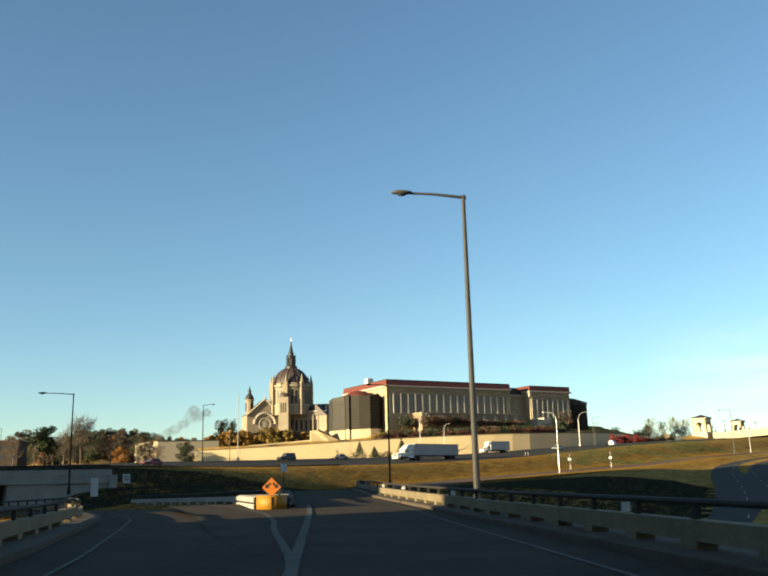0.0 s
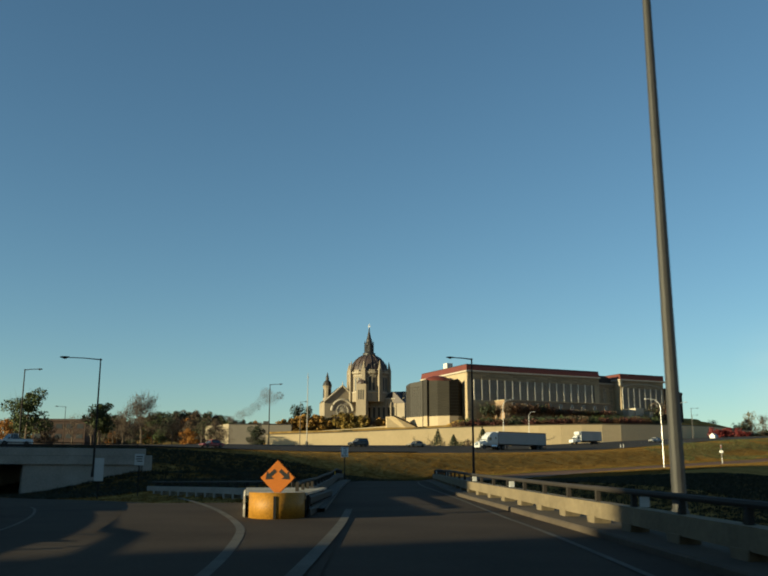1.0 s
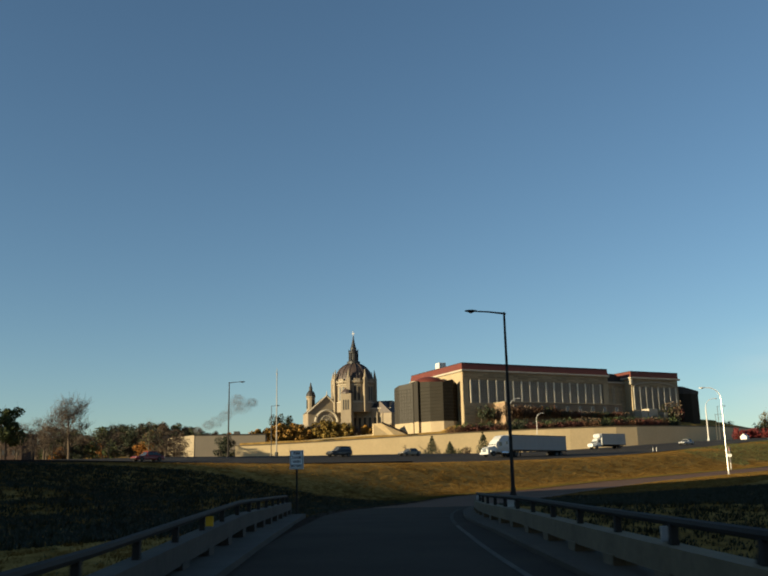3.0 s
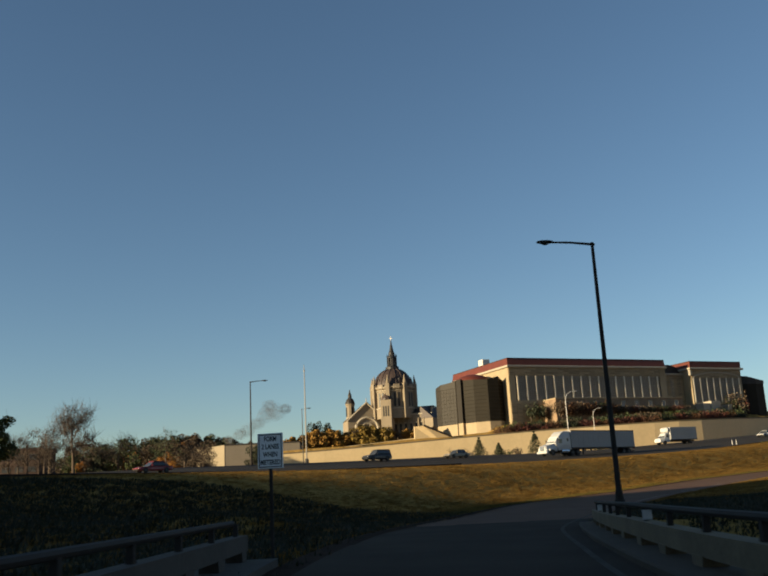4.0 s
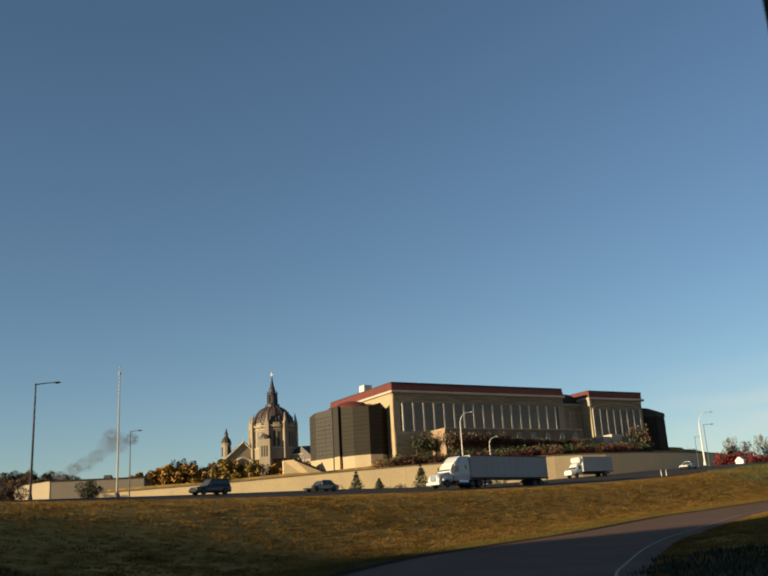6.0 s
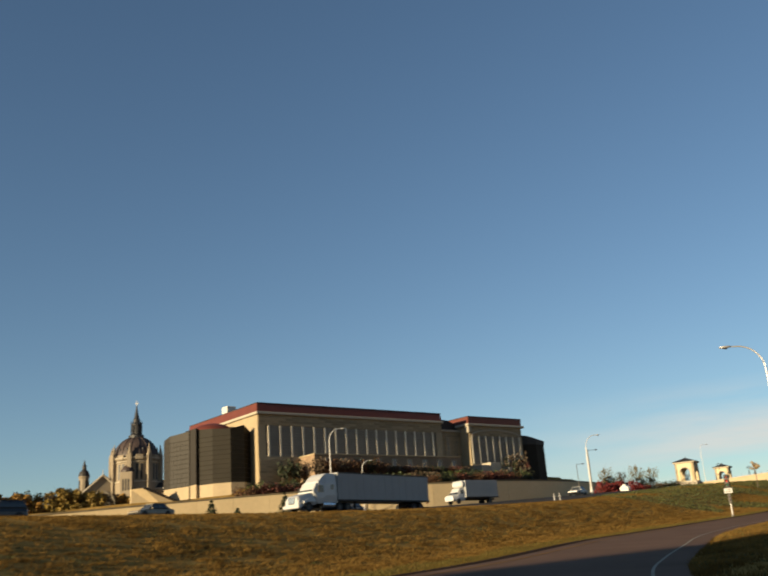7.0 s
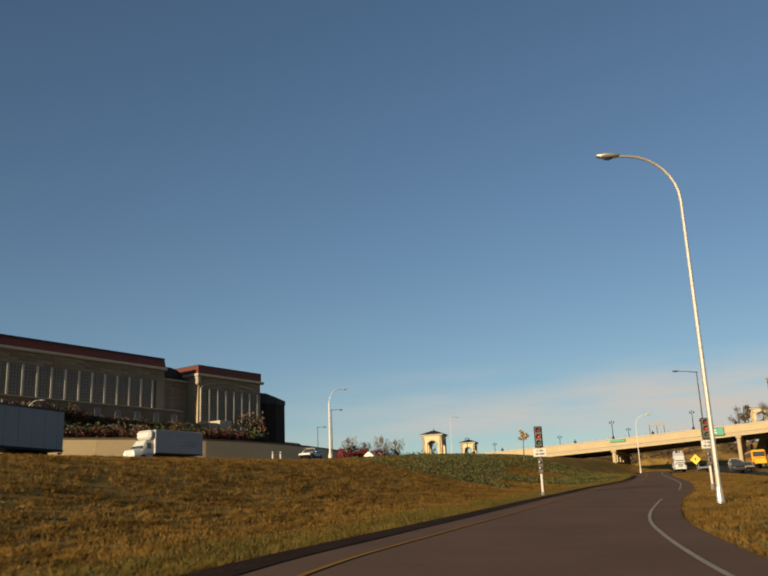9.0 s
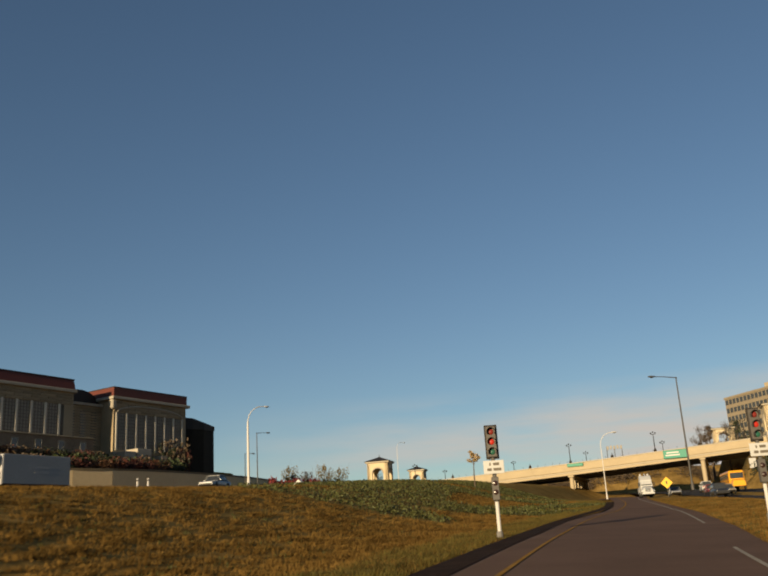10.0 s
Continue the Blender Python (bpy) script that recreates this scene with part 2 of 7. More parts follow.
def tube(pts, rs, n=10, bm=None):
    """A bent round bar through pts with radii rs."""
    bm = bm or bmesh.new()
    pts = [Vector(p) for p in pts]
    rings = []
    for i, p in enumerate(pts):
        d = (pts[min(i + 1, len(pts) - 1)] - pts[max(i - 1, 0)]).normalized()
        ref = Vector((0, 0, 1)) if abs(d.z) < 0.9 else Vector((1, 0, 0))
        s = d.cross(ref).normalized()
        u = s.cross(d).normalized()
        rings.append([bm.verts.new(p + (s * math.cos(2 * math.pi * k / n) + u * math.sin(2 * math.pi * k / n)) * rs[i]) for k in range(n)])
    for a, b in zip(rings[:-1], rings[1:]):
        for k in range(n):
            bm.faces.new((a[k], a[(k + 1) % n], b[(k + 1) % n], b[k]))
    bm.faces.new(rings[0][::-1])
    bm.faces.new(rings[-1])
    bmesh.ops.recalc_face_normals(bm, faces=bm.faces)
    return bm


def prism(poly, z0, z1, bm=None):
    """A straight block over a plan polygon; z1 may be a list, one height a corner."""
    bm = bm or bmesh.new()
    tops = z1 if isinstance(z1, (list, tuple)) else [z1] * len(poly)
    a = [bm.verts.new((x, y, z0)) for x, y in poly]
    b = [bm.verts.new((x, y, z)) for (x, y), z in zip(poly, tops)]
    n = len(poly)
    fs = [bm.faces.new((a[k], a[(k + 1) % n], b[(k + 1) % n], b[k])) for k in range(n)]
    fs += [bm.faces.new(a[::-1]), bm.faces.new(b)]
    bmesh.ops.recalc_face_normals(bm, faces=fs)
    return bm


def extrude_profile(prof, x0, x1, bm=None, axis="x"):
    """A profile in (y, z) drawn out along x (or in (x, z) along y)."""
    bm = bm or bmesh.new()
    put = (lambda s, p: (s, p[0], p[1])) if axis == "x" else (lambda s, p: (p[0], s, p[1]))
    a = [bm.verts.new(put(x0, p)) for p in prof]
    b = [bm.verts.new(put(x1, p)) for p in prof]
    n = len(prof)
    fs = [bm.faces.new((a[k], a[(k + 1) % n], b[(k + 1) % n], b[k])) for k in range(n)]
    fs += [bm.faces.new(a[::-1]), bm.faces.new(b)]
    bmesh.ops.recalc_face_normals(bm, faces=fs)
    return bm


def lathe(prof, n=24, bm=None, at=(0, 0)):
    """A turned form from (radius, z) pairs."""
    bm = bm or bmesh.new()
    rings = [[bm.verts.new((at[0] + r * math.cos(2 * math.pi * k / n), at[1] + r * math.sin(2 * math.pi * k / n), z)) for k in range(n)] for r, z in prof]
    fs = []
    for a, b in zip(rings[:-1], rings[1:]):
        for k in range(n):
            fs.append(bm.faces.new((a[k], a[(k + 1) % n], b[(k + 1) % n], b[k])))
    fs += [bm.faces.new(rings[0][::-1]), bm.faces.new(rings[-1])]
    bmesh.ops.recalc_face_normals(bm, faces=fs)
    return bm


def along(poly, step):
    """Points at even steps along a polyline, with unit direction."""
    poly = [np.array(p, float) for p in poly]
    out, carry = [], 0.0
    for a, b in zip(poly[:-1], poly[1:]):
        ln = np.linalg.norm((b - a)[:2])
        d = (b - a) / ln
        s = carry
        while s < ln:
            out.append((a + d * s, d))
            s += step
        carry = s - ln
    return out


def smooth_line(pts, step=2.0, rounds=3):
    """A polyline with its corners rounded off, resampled."""
    p = np.array(pts, float)
    for _ in range(rounds):
        q = [p[0]]
        for a, b in zip(p[:-1], p[1:]):
            q += [a * 0.75 + b * 0.25, a * 0.25 + b * 0.75]
        q.append(p[-1])
        p = np.array(q)
    ln = np.r_[0, np.cumsum(np.linalg.norm(np.diff(p[:, :2], axis=0), axis=1))]
    s = np.arange(0, ln[-1], step)
    return np.stack([np.interp(s, ln, p[:, k]) for k in range(p.shape[1])], 1)


def ribbon(name, left, right, mat, lift=0.0, parent=None, thick=0.0):
    """A strip between two lines of equal length."""
    n = len(left)
    vs = [(*p[:2], p[2] + lift) for p in left] + [(*p[:2], p[2] + lift) for p in right]
    fs = [(k, n + k, n + k + 1, k + 1) for k in range(n - 1)]
    return raw(name, vs, fs, mat, parent)


def offset_line(line, d):
    """The line moved d metres to its right, in plan."""
    t = np.gradient(line[:, :2], axis=0)
    t /= np.linalg.norm(t, axis=1)[:, None]
    out = line.copy()
    out[:, 0] += t[:, 1] * d
    out[:, 1] -= t[:, 0] * d
    return out


# ---------------------------------------------------------------- plan of the roads
ROAD_Y = [-80, -22, 5, 18, 39, 55, 72, 98, 112, 120, 136, 161, 186, 205, 218, 232, 250, 275, 330]
ROAD_Z = [-0.2, 0.05, 0.2, 0.36, 0.75, 0.92, 0.92, 0.62, 0.52, 0.62, 1.2, 2.4, 3.75, 5.0, 6.15, 7.2, 8.0, 9.2, 12.5]


def road_z(y):
    return np.interp(y, ROAD_Y, ROAD_Z)


def with_z(pts):
    return np.array([(x, y, road_z(y)) for x, y in pts])


RAMP_RIGHT = smooth_line(with_z([(3.9, -80), (3.9, -20), (3.8, 3), (3.72, 13), (3.3, 21), (2.88, 30.6), (2.4, 38), (2.08, 46), (2.12, 56), (2.45, 64.6), (2.85, 69.8), (3.4, 75.5), (4.15, 82.5), (4.95, 87.3), (6.5, 94.5), (11.2, 113.5), (15.3, 122.8), (19.4, 131.0), (23.4, 137.2), (28.5, 144.3), (33.0, 150.8), (38.1, 156.9), (44.0, 163.35), (52.95, 171.6), (58.5, 176.6), (66.5, 183.2), (74, 190), (81, 196.4), (88, 203), (95.5, 211), (104, 220.5), (117, 233), (160, 272), (235, 338)]), 1.0)
RAMP_LEFT = smooth_line(with_z([(-3.6, -80), (-3.4, -20), (-2.6, 5), (-2.2, 20), (-2.2, 40), (-2.4, 60), (-2.4, 78), (-2.0, 90), (0.2, 107), (3.2, 119.5), (7.2, 129), (13.0, 136.5), (18.8, 142), (24.6, 149.6), (29.8, 156.6), (34.6, 161.4), (41.4, 167.8), (54.6, 180.6), (61.5, 187), (73, 197.3), (90, 210.6), (104, 224), (123, 244), (156, 279), (230, 345)]), 1.0)
MAIN_NEAR = smooth_line(np.array([(-150, 45, 3.2), (-90, 82, 4.2), (-55, 113, 5.0), (-38, 132, 5.6), (-20, 153, 5.68), (0, 171, 6.02), (25, 192, 6.7), (44, 206, 7.4), (58, 221, 8.3), (78, 241, 10.05), (100, 262, 11.9), (135, 292, 14.0), (180, 330, 16.5), (240, 380, 19.0)]), 2.0)
MAIN_FAR = offset_line(MAIN_NEAR, -30.0)
# the motorway is banked in its bend: low near edge, high far edge
BANK = np.interp(MAIN_NEAR[:, 0], [-60, -38, -14, 25, 60, 85], [0.0, 0.25, 1.0, 1.0, 0.3, 0.0])
MAIN_NEAR[:, 2] -= 0.58 * BANK
MAIN_FAR[:, 2] += 1.15 * BANK
MAIN_FAR[:, 2] += 0.7
RAIL_XY = [(6.0, -45), (5.8, -15), (5.45, 3), (5.05, 13), (4.8, 17.5), (4.52, 21.2), (4.24, 24.8), (3.95, 28.4), (3.68, 32), (3.5, 38), (3.42, 48), (3.46, 57), (3.5, 62), (3.66, 66), (4.0, 70.5), (4.32, 74), (4.78, 77.6), (5.22, 81.2), (5.95, 86), (6.15, 87.2)]
FREE_LEFT = smooth_line(np.array([(22, -80, -5.6), (24, 0, -5.3), (30, 50, -4.3), (54, 97, -1.6), (80, 158, 2.2), (98, 192, 4.3), (130, 229, 6.6), (169, 271, 9.5), (215, 318, 12.6), (262, 380, 16.0)]), 2.0)
FREE_RIGHT = offset_line(FREE_LEFT, 25.0)
LOOP_MID = smooth_line(with_z([(0.0, -80), (-0.4, -25), (-1.6, -8), (-3.1, 2), (-4.9, 14), (-7.4, 23), (-11.2, 32), (-17.5, 43), (-28, 58), (-42, 78), (-54, 92)]), 1.0)
LOOP_MID[:, 2] = np.interp(LOOP_MID[:, 0], [-54, -30, -9, 0], [-0.9, -0.3, 0.25, 0.1])
LOOP_MID[:, 2] = np.where(LOOP_MID[:, 1] < 12, road_z(LOOP_MID[:, 1]), LOOP_MID[:, 2])
WALL_LINE = smooth_line(np.array([(-44, 299, 15.0), (-20, 302, 15.8), (0, 305, 16.9), (30, 309.5, 18.3), (60, 314, 19.2), (84, 321, 19.8), (104, 335, 20.2), (114, 344, 20.5), (124, 354, 20.8), (134, 364, 20.9), (144, 375, 20.8), (153, 385, 20.6)]), 2.0)


def match(line, n):
    ln = np.r_[0, np.cumsum(np.linalg.norm(np.diff(line[:, :2], axis=0), axis=1))]
    s = np.linspace(0, ln[-1], n)
    return np.stack([np.interp(s, ln, line[:, k]) for k in range(3)], 1)


# ---------------------------------------------------------------- ground
def build_ground():
    ctrl = []

    def add(line, dz=0.0, every=2):
        for p in line[::every]:
            ctrl.append((p[0], p[1], p[2] + dz))

    add(RAMP_RIGHT, -0.10, 3)
    add(RAMP_LEFT, -0.10, 3)
    for k in (0.25, 0.5, 0.75):
        add(match(RAMP_LEFT, 140) * k + match(RAMP_RIGHT, 140) * (1 - k), -0.12, 1)
    add(LOOP_MID, -0.12, 3)
    add(offset_line(RAMP_RIGHT, 3.0)[95:290], 0.05, 3)
    add(offset_line(LOOP_MID, 3.2), -0.1, 3)
    add(offset_line(LOOP_MID, -3.6), -0.1, 3)
    add(MAIN_NEAR, -0.10, 1)
    for k in (0.12, 0.25, 0.4, 0.55, 0.7, 0.85):
        add(MAIN_NEAR * (1 - k) + MAIN_FAR * k, -0.12, 1)
    add(MAIN_FAR, -0.10, 1)
    add(FREE_LEFT, -0.12, 2)
    add(offset_line(FREE_LEFT, 13.0), -0.12, 2)
    add(FREE_RIGHT, -0.12, 2)
    low = offset_line(WALL_LINE, 1.5)
    low[:, 2] = np.interp(low[:, 0], [-44, 0, 80, 150], [9.2, 10.2, 12.6, 17.3])
    add(low, 0.0, 1)
    for off, drop in ((5, 0.2), (10, 0.5), (16, 0.9), (24, 1.4)):
        strip = offset_line(WALL_LINE, off)
        strip[:, 2] = low[:, 2] - drop
        add(strip[:88 - off], 0.0, 2)
    add(offset_line(WALL_LINE, -1.5), -0.35, 1)
    add(offset_line(WALL_LINE, -8.0), 1.2, 1)
    th = radians(25.3)
    for u in range(-2, 125, 6):
        for v, z in ((4, 22.6), (14, 24.0), (40, 25.0)):
            ctrl.append((27.3 + u * math.cos(th) - v * math.sin(th), 332.9 + u * math.sin(th) + v * math.cos(th), z + (u > 60) * 2.5))
    for x, y, z in ((-80, 290, 8.5), (-60, 295, 8.8), (-45, 285, 8.6), (-70, 310, 9.5), (-50, 312, 9.8), (-90, 250, 7.6), (-60, 255, 7.8), (-120, 260, 8.5), (-160, 200, 7), (-60, 338, 12), (-100, 360, 15), (-160, 330, 14), (-220, 260, 12), (-20, 345, 17.0), (0, 330, 17.6), (-10, 320, 16.5), (-25, 400, 19), (0, 400, 19), (-60, 450, 20), (-150, 500, 18), (-30, 500, 24), (60, 500, 26),
                    (-33, 700, 36), (-33, 1036, 58), (-120, 1000, 54), (60, 1000, 57), (-300, 800, 40), (-500, 900, 45), (-300, 500, 22), (-500, 400, 24), (200, 700, 45), (160, 430, 22), (185, 402, 22), (230, 440, 24), (190, 380, 18),
                    (193, 258, 11.0), (199, 262, 14.2), (203, 268, 18.0), (207, 262, 19.5), (212, 255, 19.5), (197, 272, 14.5), (206, 280, 18.5), (215, 278, 21.5), (222, 270, 22.5), (235, 264, 24.0), (187, 250, 9.6), (292, 402, 28.5), (299, 395, 28.0), (306, 388, 27.5), (300, 425, 29), (330, 436, 32.5), (340, 424, 32), (280, 435, 27), (262, 420, 23), (252, 296, 22), (262, 302, 25), (252, 280, 23), (268, 286, 24), (240, 262, 21), (300, 270, 22), (232, 240, 14), (225, 205, 9), (280, 340, 28), (285, 315, 27), (360, 370, 38), (420, 420, 40), (400, 250, 22), (150, 120, 1), (250, 100, 4), (500, 300, 30), (600, 600, 48),
                    (-80, -20, 0), (-60, 20, 0), (-120, 20, 1), (-40, 50, -0.2), (-60, 62, 0), (-14, 60, 0.4), (-16, 75, 0.9), (-24, 90, 2.6), (-32, 96, 3.4), (-45, 104, 4.0), (-20, 84, 1.6), (-10, 95, 1.7), (80, -60, -3), (0, -150, -0.4), (-150, -150, 0), (150, -150, -2), (300, 0, 2), (500, 0, 6), (-400, 0, 6), (-400, -300, 3), (400, -300, 2), (0, -500, 0), (700, 1200, 70), (-900, 300, 30)):
        ctrl.append((x, y, z))
    C = np.array(ctrl)
    xs = np.r_[-4500, -3000, -2000, -1400, np.arange(-1000, -240, 40), np.arange(-240, -90, 8), np.arange(-90, 130, 2.0), np.arange(130, 280, 5), np.arange(280, 600, 20), np.arange(600, 1000, 50), 1400, 2000, 3000, 4500]
    ys = np.r_[-4500, -3000, -1800, -1000, np.arange(-600, -100, 40), np.arange(-100, -30, 5), np.arange(-30, 300, 2.0), np.arange(300, 420, 4), np.arange(420, 700, 20), np.arange(700, 1200, 50), 1400, 1900, 2600, 3500, 4800]
    X, Y = np.meshgrid(xs, ys)
    q = np.stack([X.ravel(), Y.ravel()], 1)
    z = np.empty(len(q))
    for k in range(0, len(q), 4000):
        d2 = ((q[k:k + 4000, None, :] - C[None, :, :2]) ** 2).sum(2) + 0.3
        w = d2 ** -1.75
        z[k:k + 4000] = (w * C[:, 2]).sum(1) / w.sum(1)
    # level apron between the motorway and the foot of the long wall
    for x0, x1, foot in ((-120, -44, None), (-44, 150, WALL_LINE)):
        yf = np.interp(q[:, 0], MAIN_FAR[:, 0], MAIN_FAR[:, 1])
        zf = np.interp(q[:, 0], MAIN_FAR[:, 0], MAIN_FAR[:, 2]) - 0.1
        yw = np.full(len(q), 316.0) if foot is None else np.interp(q[:, 0], foot[:, 0], foot[:, 1]) + 5.5
        zw = np.interp(q[:, 0], [-120, -44, 0, 80, 150], [8.0, 8.6, 9.6, 12.2, 17.2])
        part_way = np.clip((q[:, 1] - yf) / np.maximum(yw - 6 - yf, 1), 0, 1)
        inside = (q[:, 0] >= x0) & (q[:, 0] < x1) & (q[:, 1] > yf) & (q[:, 1] <= yw)
        z = np.where(inside, zf * (1 - part_way) + zw * part_way, z)
    # the low ground beside the bridge deck, below its edge
    edge_x = np.interp(q[:, 1], [p[1] for p in RAIL_XY], [p[0] for p in RAIL_XY]) + 2.3
    free_x = np.interp(q[:, 1], FREE_LEFT[:, 1], FREE_LEFT[:, 0])
    low_z = np.interp(q[:, 1], [-80, 0, 50, 84, 97], [-5.8, -5.5, -4.6, -2.6, -1.6])
    drop = np.clip((88 - q[:, 1]) / 14, 0, 1) * np.clip((q[:, 1] + 70) / 20, 0, 1)
    z = np.where((q[:, 0] > edge_x) & (q[:, 0] < free_x) & (drop > 0), np.minimum(z, low_z * drop + z * (1 - drop)), z)
    far = np.clip((np.hypot(q[:, 0], q[:, 1] - 300) - 900) / 1500, 0, 1)
    z = z * (1 - far) + 66 * far
    nx, ny = len(xs), len(ys)
    faces = [(j * nx + i, j * nx + i + 1, (j + 1) * nx + i + 1, (j + 1) * nx + i) for j in range(ny - 1) for i in range(nx - 1)]
    ob = raw("ground", np.c_[q, z], faces, GRASS, smooth=True)
    tagged(ob, "dry autumn grass banks and rising ground", "ground", kind="structure")
    return xs, ys, z.reshape(ny, nx)


GX, GY, GZ = build_ground()


def ground_z(x, y):
    i = min(max(int(np.searchsorted(GX, x)) - 1, 0), len(GX) - 2)
    j = min(max(int(np.searchsorted(GY, y)) - 1, 0), len(GY) - 2)
    a = (x - GX[i]) / (GX[i + 1] - GX[i])
    b = (y - GY[j]) / (GY[j + 1] - GY[j])
    return float((GZ[j, i] * (1 - a) + GZ[j, i + 1] * a) * (1 - b) + (GZ[j + 1, i] * (1 - a) + GZ[j + 1, i + 1] * a) * b)


def build_roads():
    n, m = 420, 8
    l, r = match(RAMP_LEFT, n), match(offset_line(RAMP_RIGHT, 0.9), n)
    vs, fs = [], []
    for k in range(n):
        for j in range(m + 1):
            x, y = (l[k] * (m - j) + r[k] * j)[:2] / m
            vs.append((x, y, road_z(y) + 0.02))
    for k in range(n - 1):
        for j in range(m):
            i = k * (m + 1) + j
            fs.append((i, i + 1, i + m + 2, i + m + 1))
    # road before y = 97 gets a darker base colour than the rest
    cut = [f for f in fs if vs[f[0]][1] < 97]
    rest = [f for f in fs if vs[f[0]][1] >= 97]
    tagged(raw("bridge_deck_road", vs, cut, DECK_ASPHALT), "dark asphalt on the bridge deck", "road", kind="structure")
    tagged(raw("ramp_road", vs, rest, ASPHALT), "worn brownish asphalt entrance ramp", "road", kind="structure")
    loop = match(LOOP_MID, 200)
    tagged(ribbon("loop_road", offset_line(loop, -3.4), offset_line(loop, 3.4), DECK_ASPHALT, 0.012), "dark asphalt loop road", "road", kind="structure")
    g0 = smooth_line(with_z([(-1.2, -6), (-3.0, 2), (-4.6, 12), (-6.8, 22), (-8.2, 26)]), 1.0)
    g1 = match(smooth_line(with_z([(0.0, -6), (0.0, 2), (-0.2, 12), (-0.8, 22), (-1.6, 26)]), 1.0), len(g0))
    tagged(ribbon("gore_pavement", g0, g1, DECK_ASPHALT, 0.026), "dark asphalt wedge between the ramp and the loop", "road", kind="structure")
    tagged(ribbon("main_road", MAIN_FAR, MAIN_NEAR, ASPHALT_OLD, 0.02), "asphalt motorway above the bank", "road", kind="structure")
    tagged(ribbon("lower_road", FREE_LEFT, FREE_RIGHT, ASPHALT_OLD, 0.02), "asphalt motorway below the ramp", "road", kind="structure")

    def stripe(name, line, a, b, off, w, mat, label, dash=None, on_ramp=False):
        seg = line[(line[:, 1] > a) & (line[:, 1] < b)]
        seg = offset_line(seg, off)
        if on_ramp:
            seg[:, 2] = road_z(seg[:, 1])
        pieces = [seg] if not dash else [seg[k:k + dash[0] + 1] for k in range(0, len(seg) - dash[0], dash[1])]
        for p in pieces:
            if len(p) > 1:
                tagged(ribbon(name, offset_line(p, -w / 2), offset_line(p, w / 2), mat, 0.032), label, "road marking", kind="structure")

    edge = offset_line(RAMP_LEFT[130:345], -0.05)
    verge = offset_line(edge, -0.65)
    verge[:, 2] = np.maximum(verge[:, 2], [ground_z(p[0], p[1]) + 0.02 for p in verge])
    # strip colour is dirt plus the shadow along the road edge
    tagged(ribbon("dirt_edge", verge, offset_line(edge, 0.15), DIRT_SHADOW, 0.03), "dark strip of dirt and painted edge shadow along the ramp", "road edge", kind="structure")
    # these two stretches take darker paint for the shade on the deck
    stripe("edge_line", RAMP_RIGHT, -70, 60, 0.0, 0.11, PAINT_WORN_SHADE, "worn white edge line dimmed for the shaded deck", on_ramp=True)
    stripe("edge_line", RAMP_RIGHT, 60, 112, 0.0, 0.12, PAINT_SHADE_DIM, "white edge line dimmed more for the shaded bend", on_ramp=True)
    stripe("edge_line", RAMP_RIGHT, 111, 175, 0.0, 0.09, PAINT_WHITE, "worn white edge line on the ramp", on_ramp=True)
    stripe("edge_line", RAMP_RIGHT, 186, 290, 0.0, 0.11, PAINT_WHITE, "worn white edge line at the merge", on_ramp=True)
    stripe("yellow_line", RAMP_LEFT, 128, 300, 0.95, 0.11, PAINT_YELLOW, "worn yellow edge line on the ramp", on_ramp=True)
    v_line = smooth_line(with_z([(-0.4, -14), (-0.42, -7), (-0.36, 14), (-0.58, 22)]), 1.0)
    tagged(ribbon("gore_line", offset_line(v_line, -0.1), offset_line(v_line, 0.1), PAINT_WORN_SHADE, 0.034), "broad white gore line", "road marking", kind="structure")
    w_line = smooth_line(with_z([(-0.35, -14), (-0.4, -8), (-0.9, -2), (-1.3, 3), (-1.45, 7.2), (-1.95, 12), (-2.5, 15.5), (-4.3, 21.8), (-6.2, 26.8), (-7.6, 30)]), 1.0)
    tagged(ribbon("gore_line", offset_line(w_line, -0.085), offset_line(w_line, 0.085), PAINT_WORN_SHADE, 0.036), "broad white gore line", "road marking", kind="structure")
    stripe("edge_line", offset_line(LOOP_MID, -2.3), -60, 30, 0.0, 0.09, PAINT_WORN_SHADE, "worn white edge line on the loop")
    for off in (-7.5, -11.2, -14.9, -18.6, -22.3):
        stripe("lane_line", MAIN_NEAR + (MAIN_FAR - MAIN_NEAR) * (-off / 30.0), 60, 330, 0.0, 0.12, PAINT_WHITE, "white lane line of the motorway", dash=(2, 6))
    for off in (4, 7.7, 11.4, 15.1, 18.8):
        stripe("lane_line", FREE_LEFT, -60, 330, off, 0.12, PAINT_WHITE, "white lane line of the lower motorway", dash=(2, 6))


build_roads()


# ---------------------------------------------------------------- long walls
def wall_strip(name, line, base_z, thick, mat, cap=0.25):
    """An upright wall with thickness along a line whose z is its top."""
    back = offset_line(line, -thick)
    n = len(line)
    vs, fs = [], []
    for a, b, z0 in zip(line, back, base_z):
        vs += [(a[0], a[1], z0), (a[0], a[1], a[2]), (b[0], b[1], a[2]), (b[0], b[1], z0)]
    for k in range(n - 1):
        i, j = 4 * k, 4 * k + 4
        fs += [(i, j, j + 1, i + 1), (i + 1, j + 1, j + 2, i + 2), (i + 2, j + 2, j + 3, i + 3)]
    fs += [(0, 1, 2, 3), (4 * n - 1, 4 * n - 2, 4 * n - 3, 4 * n - 4)]
    return raw(name, vs, fs, mat)


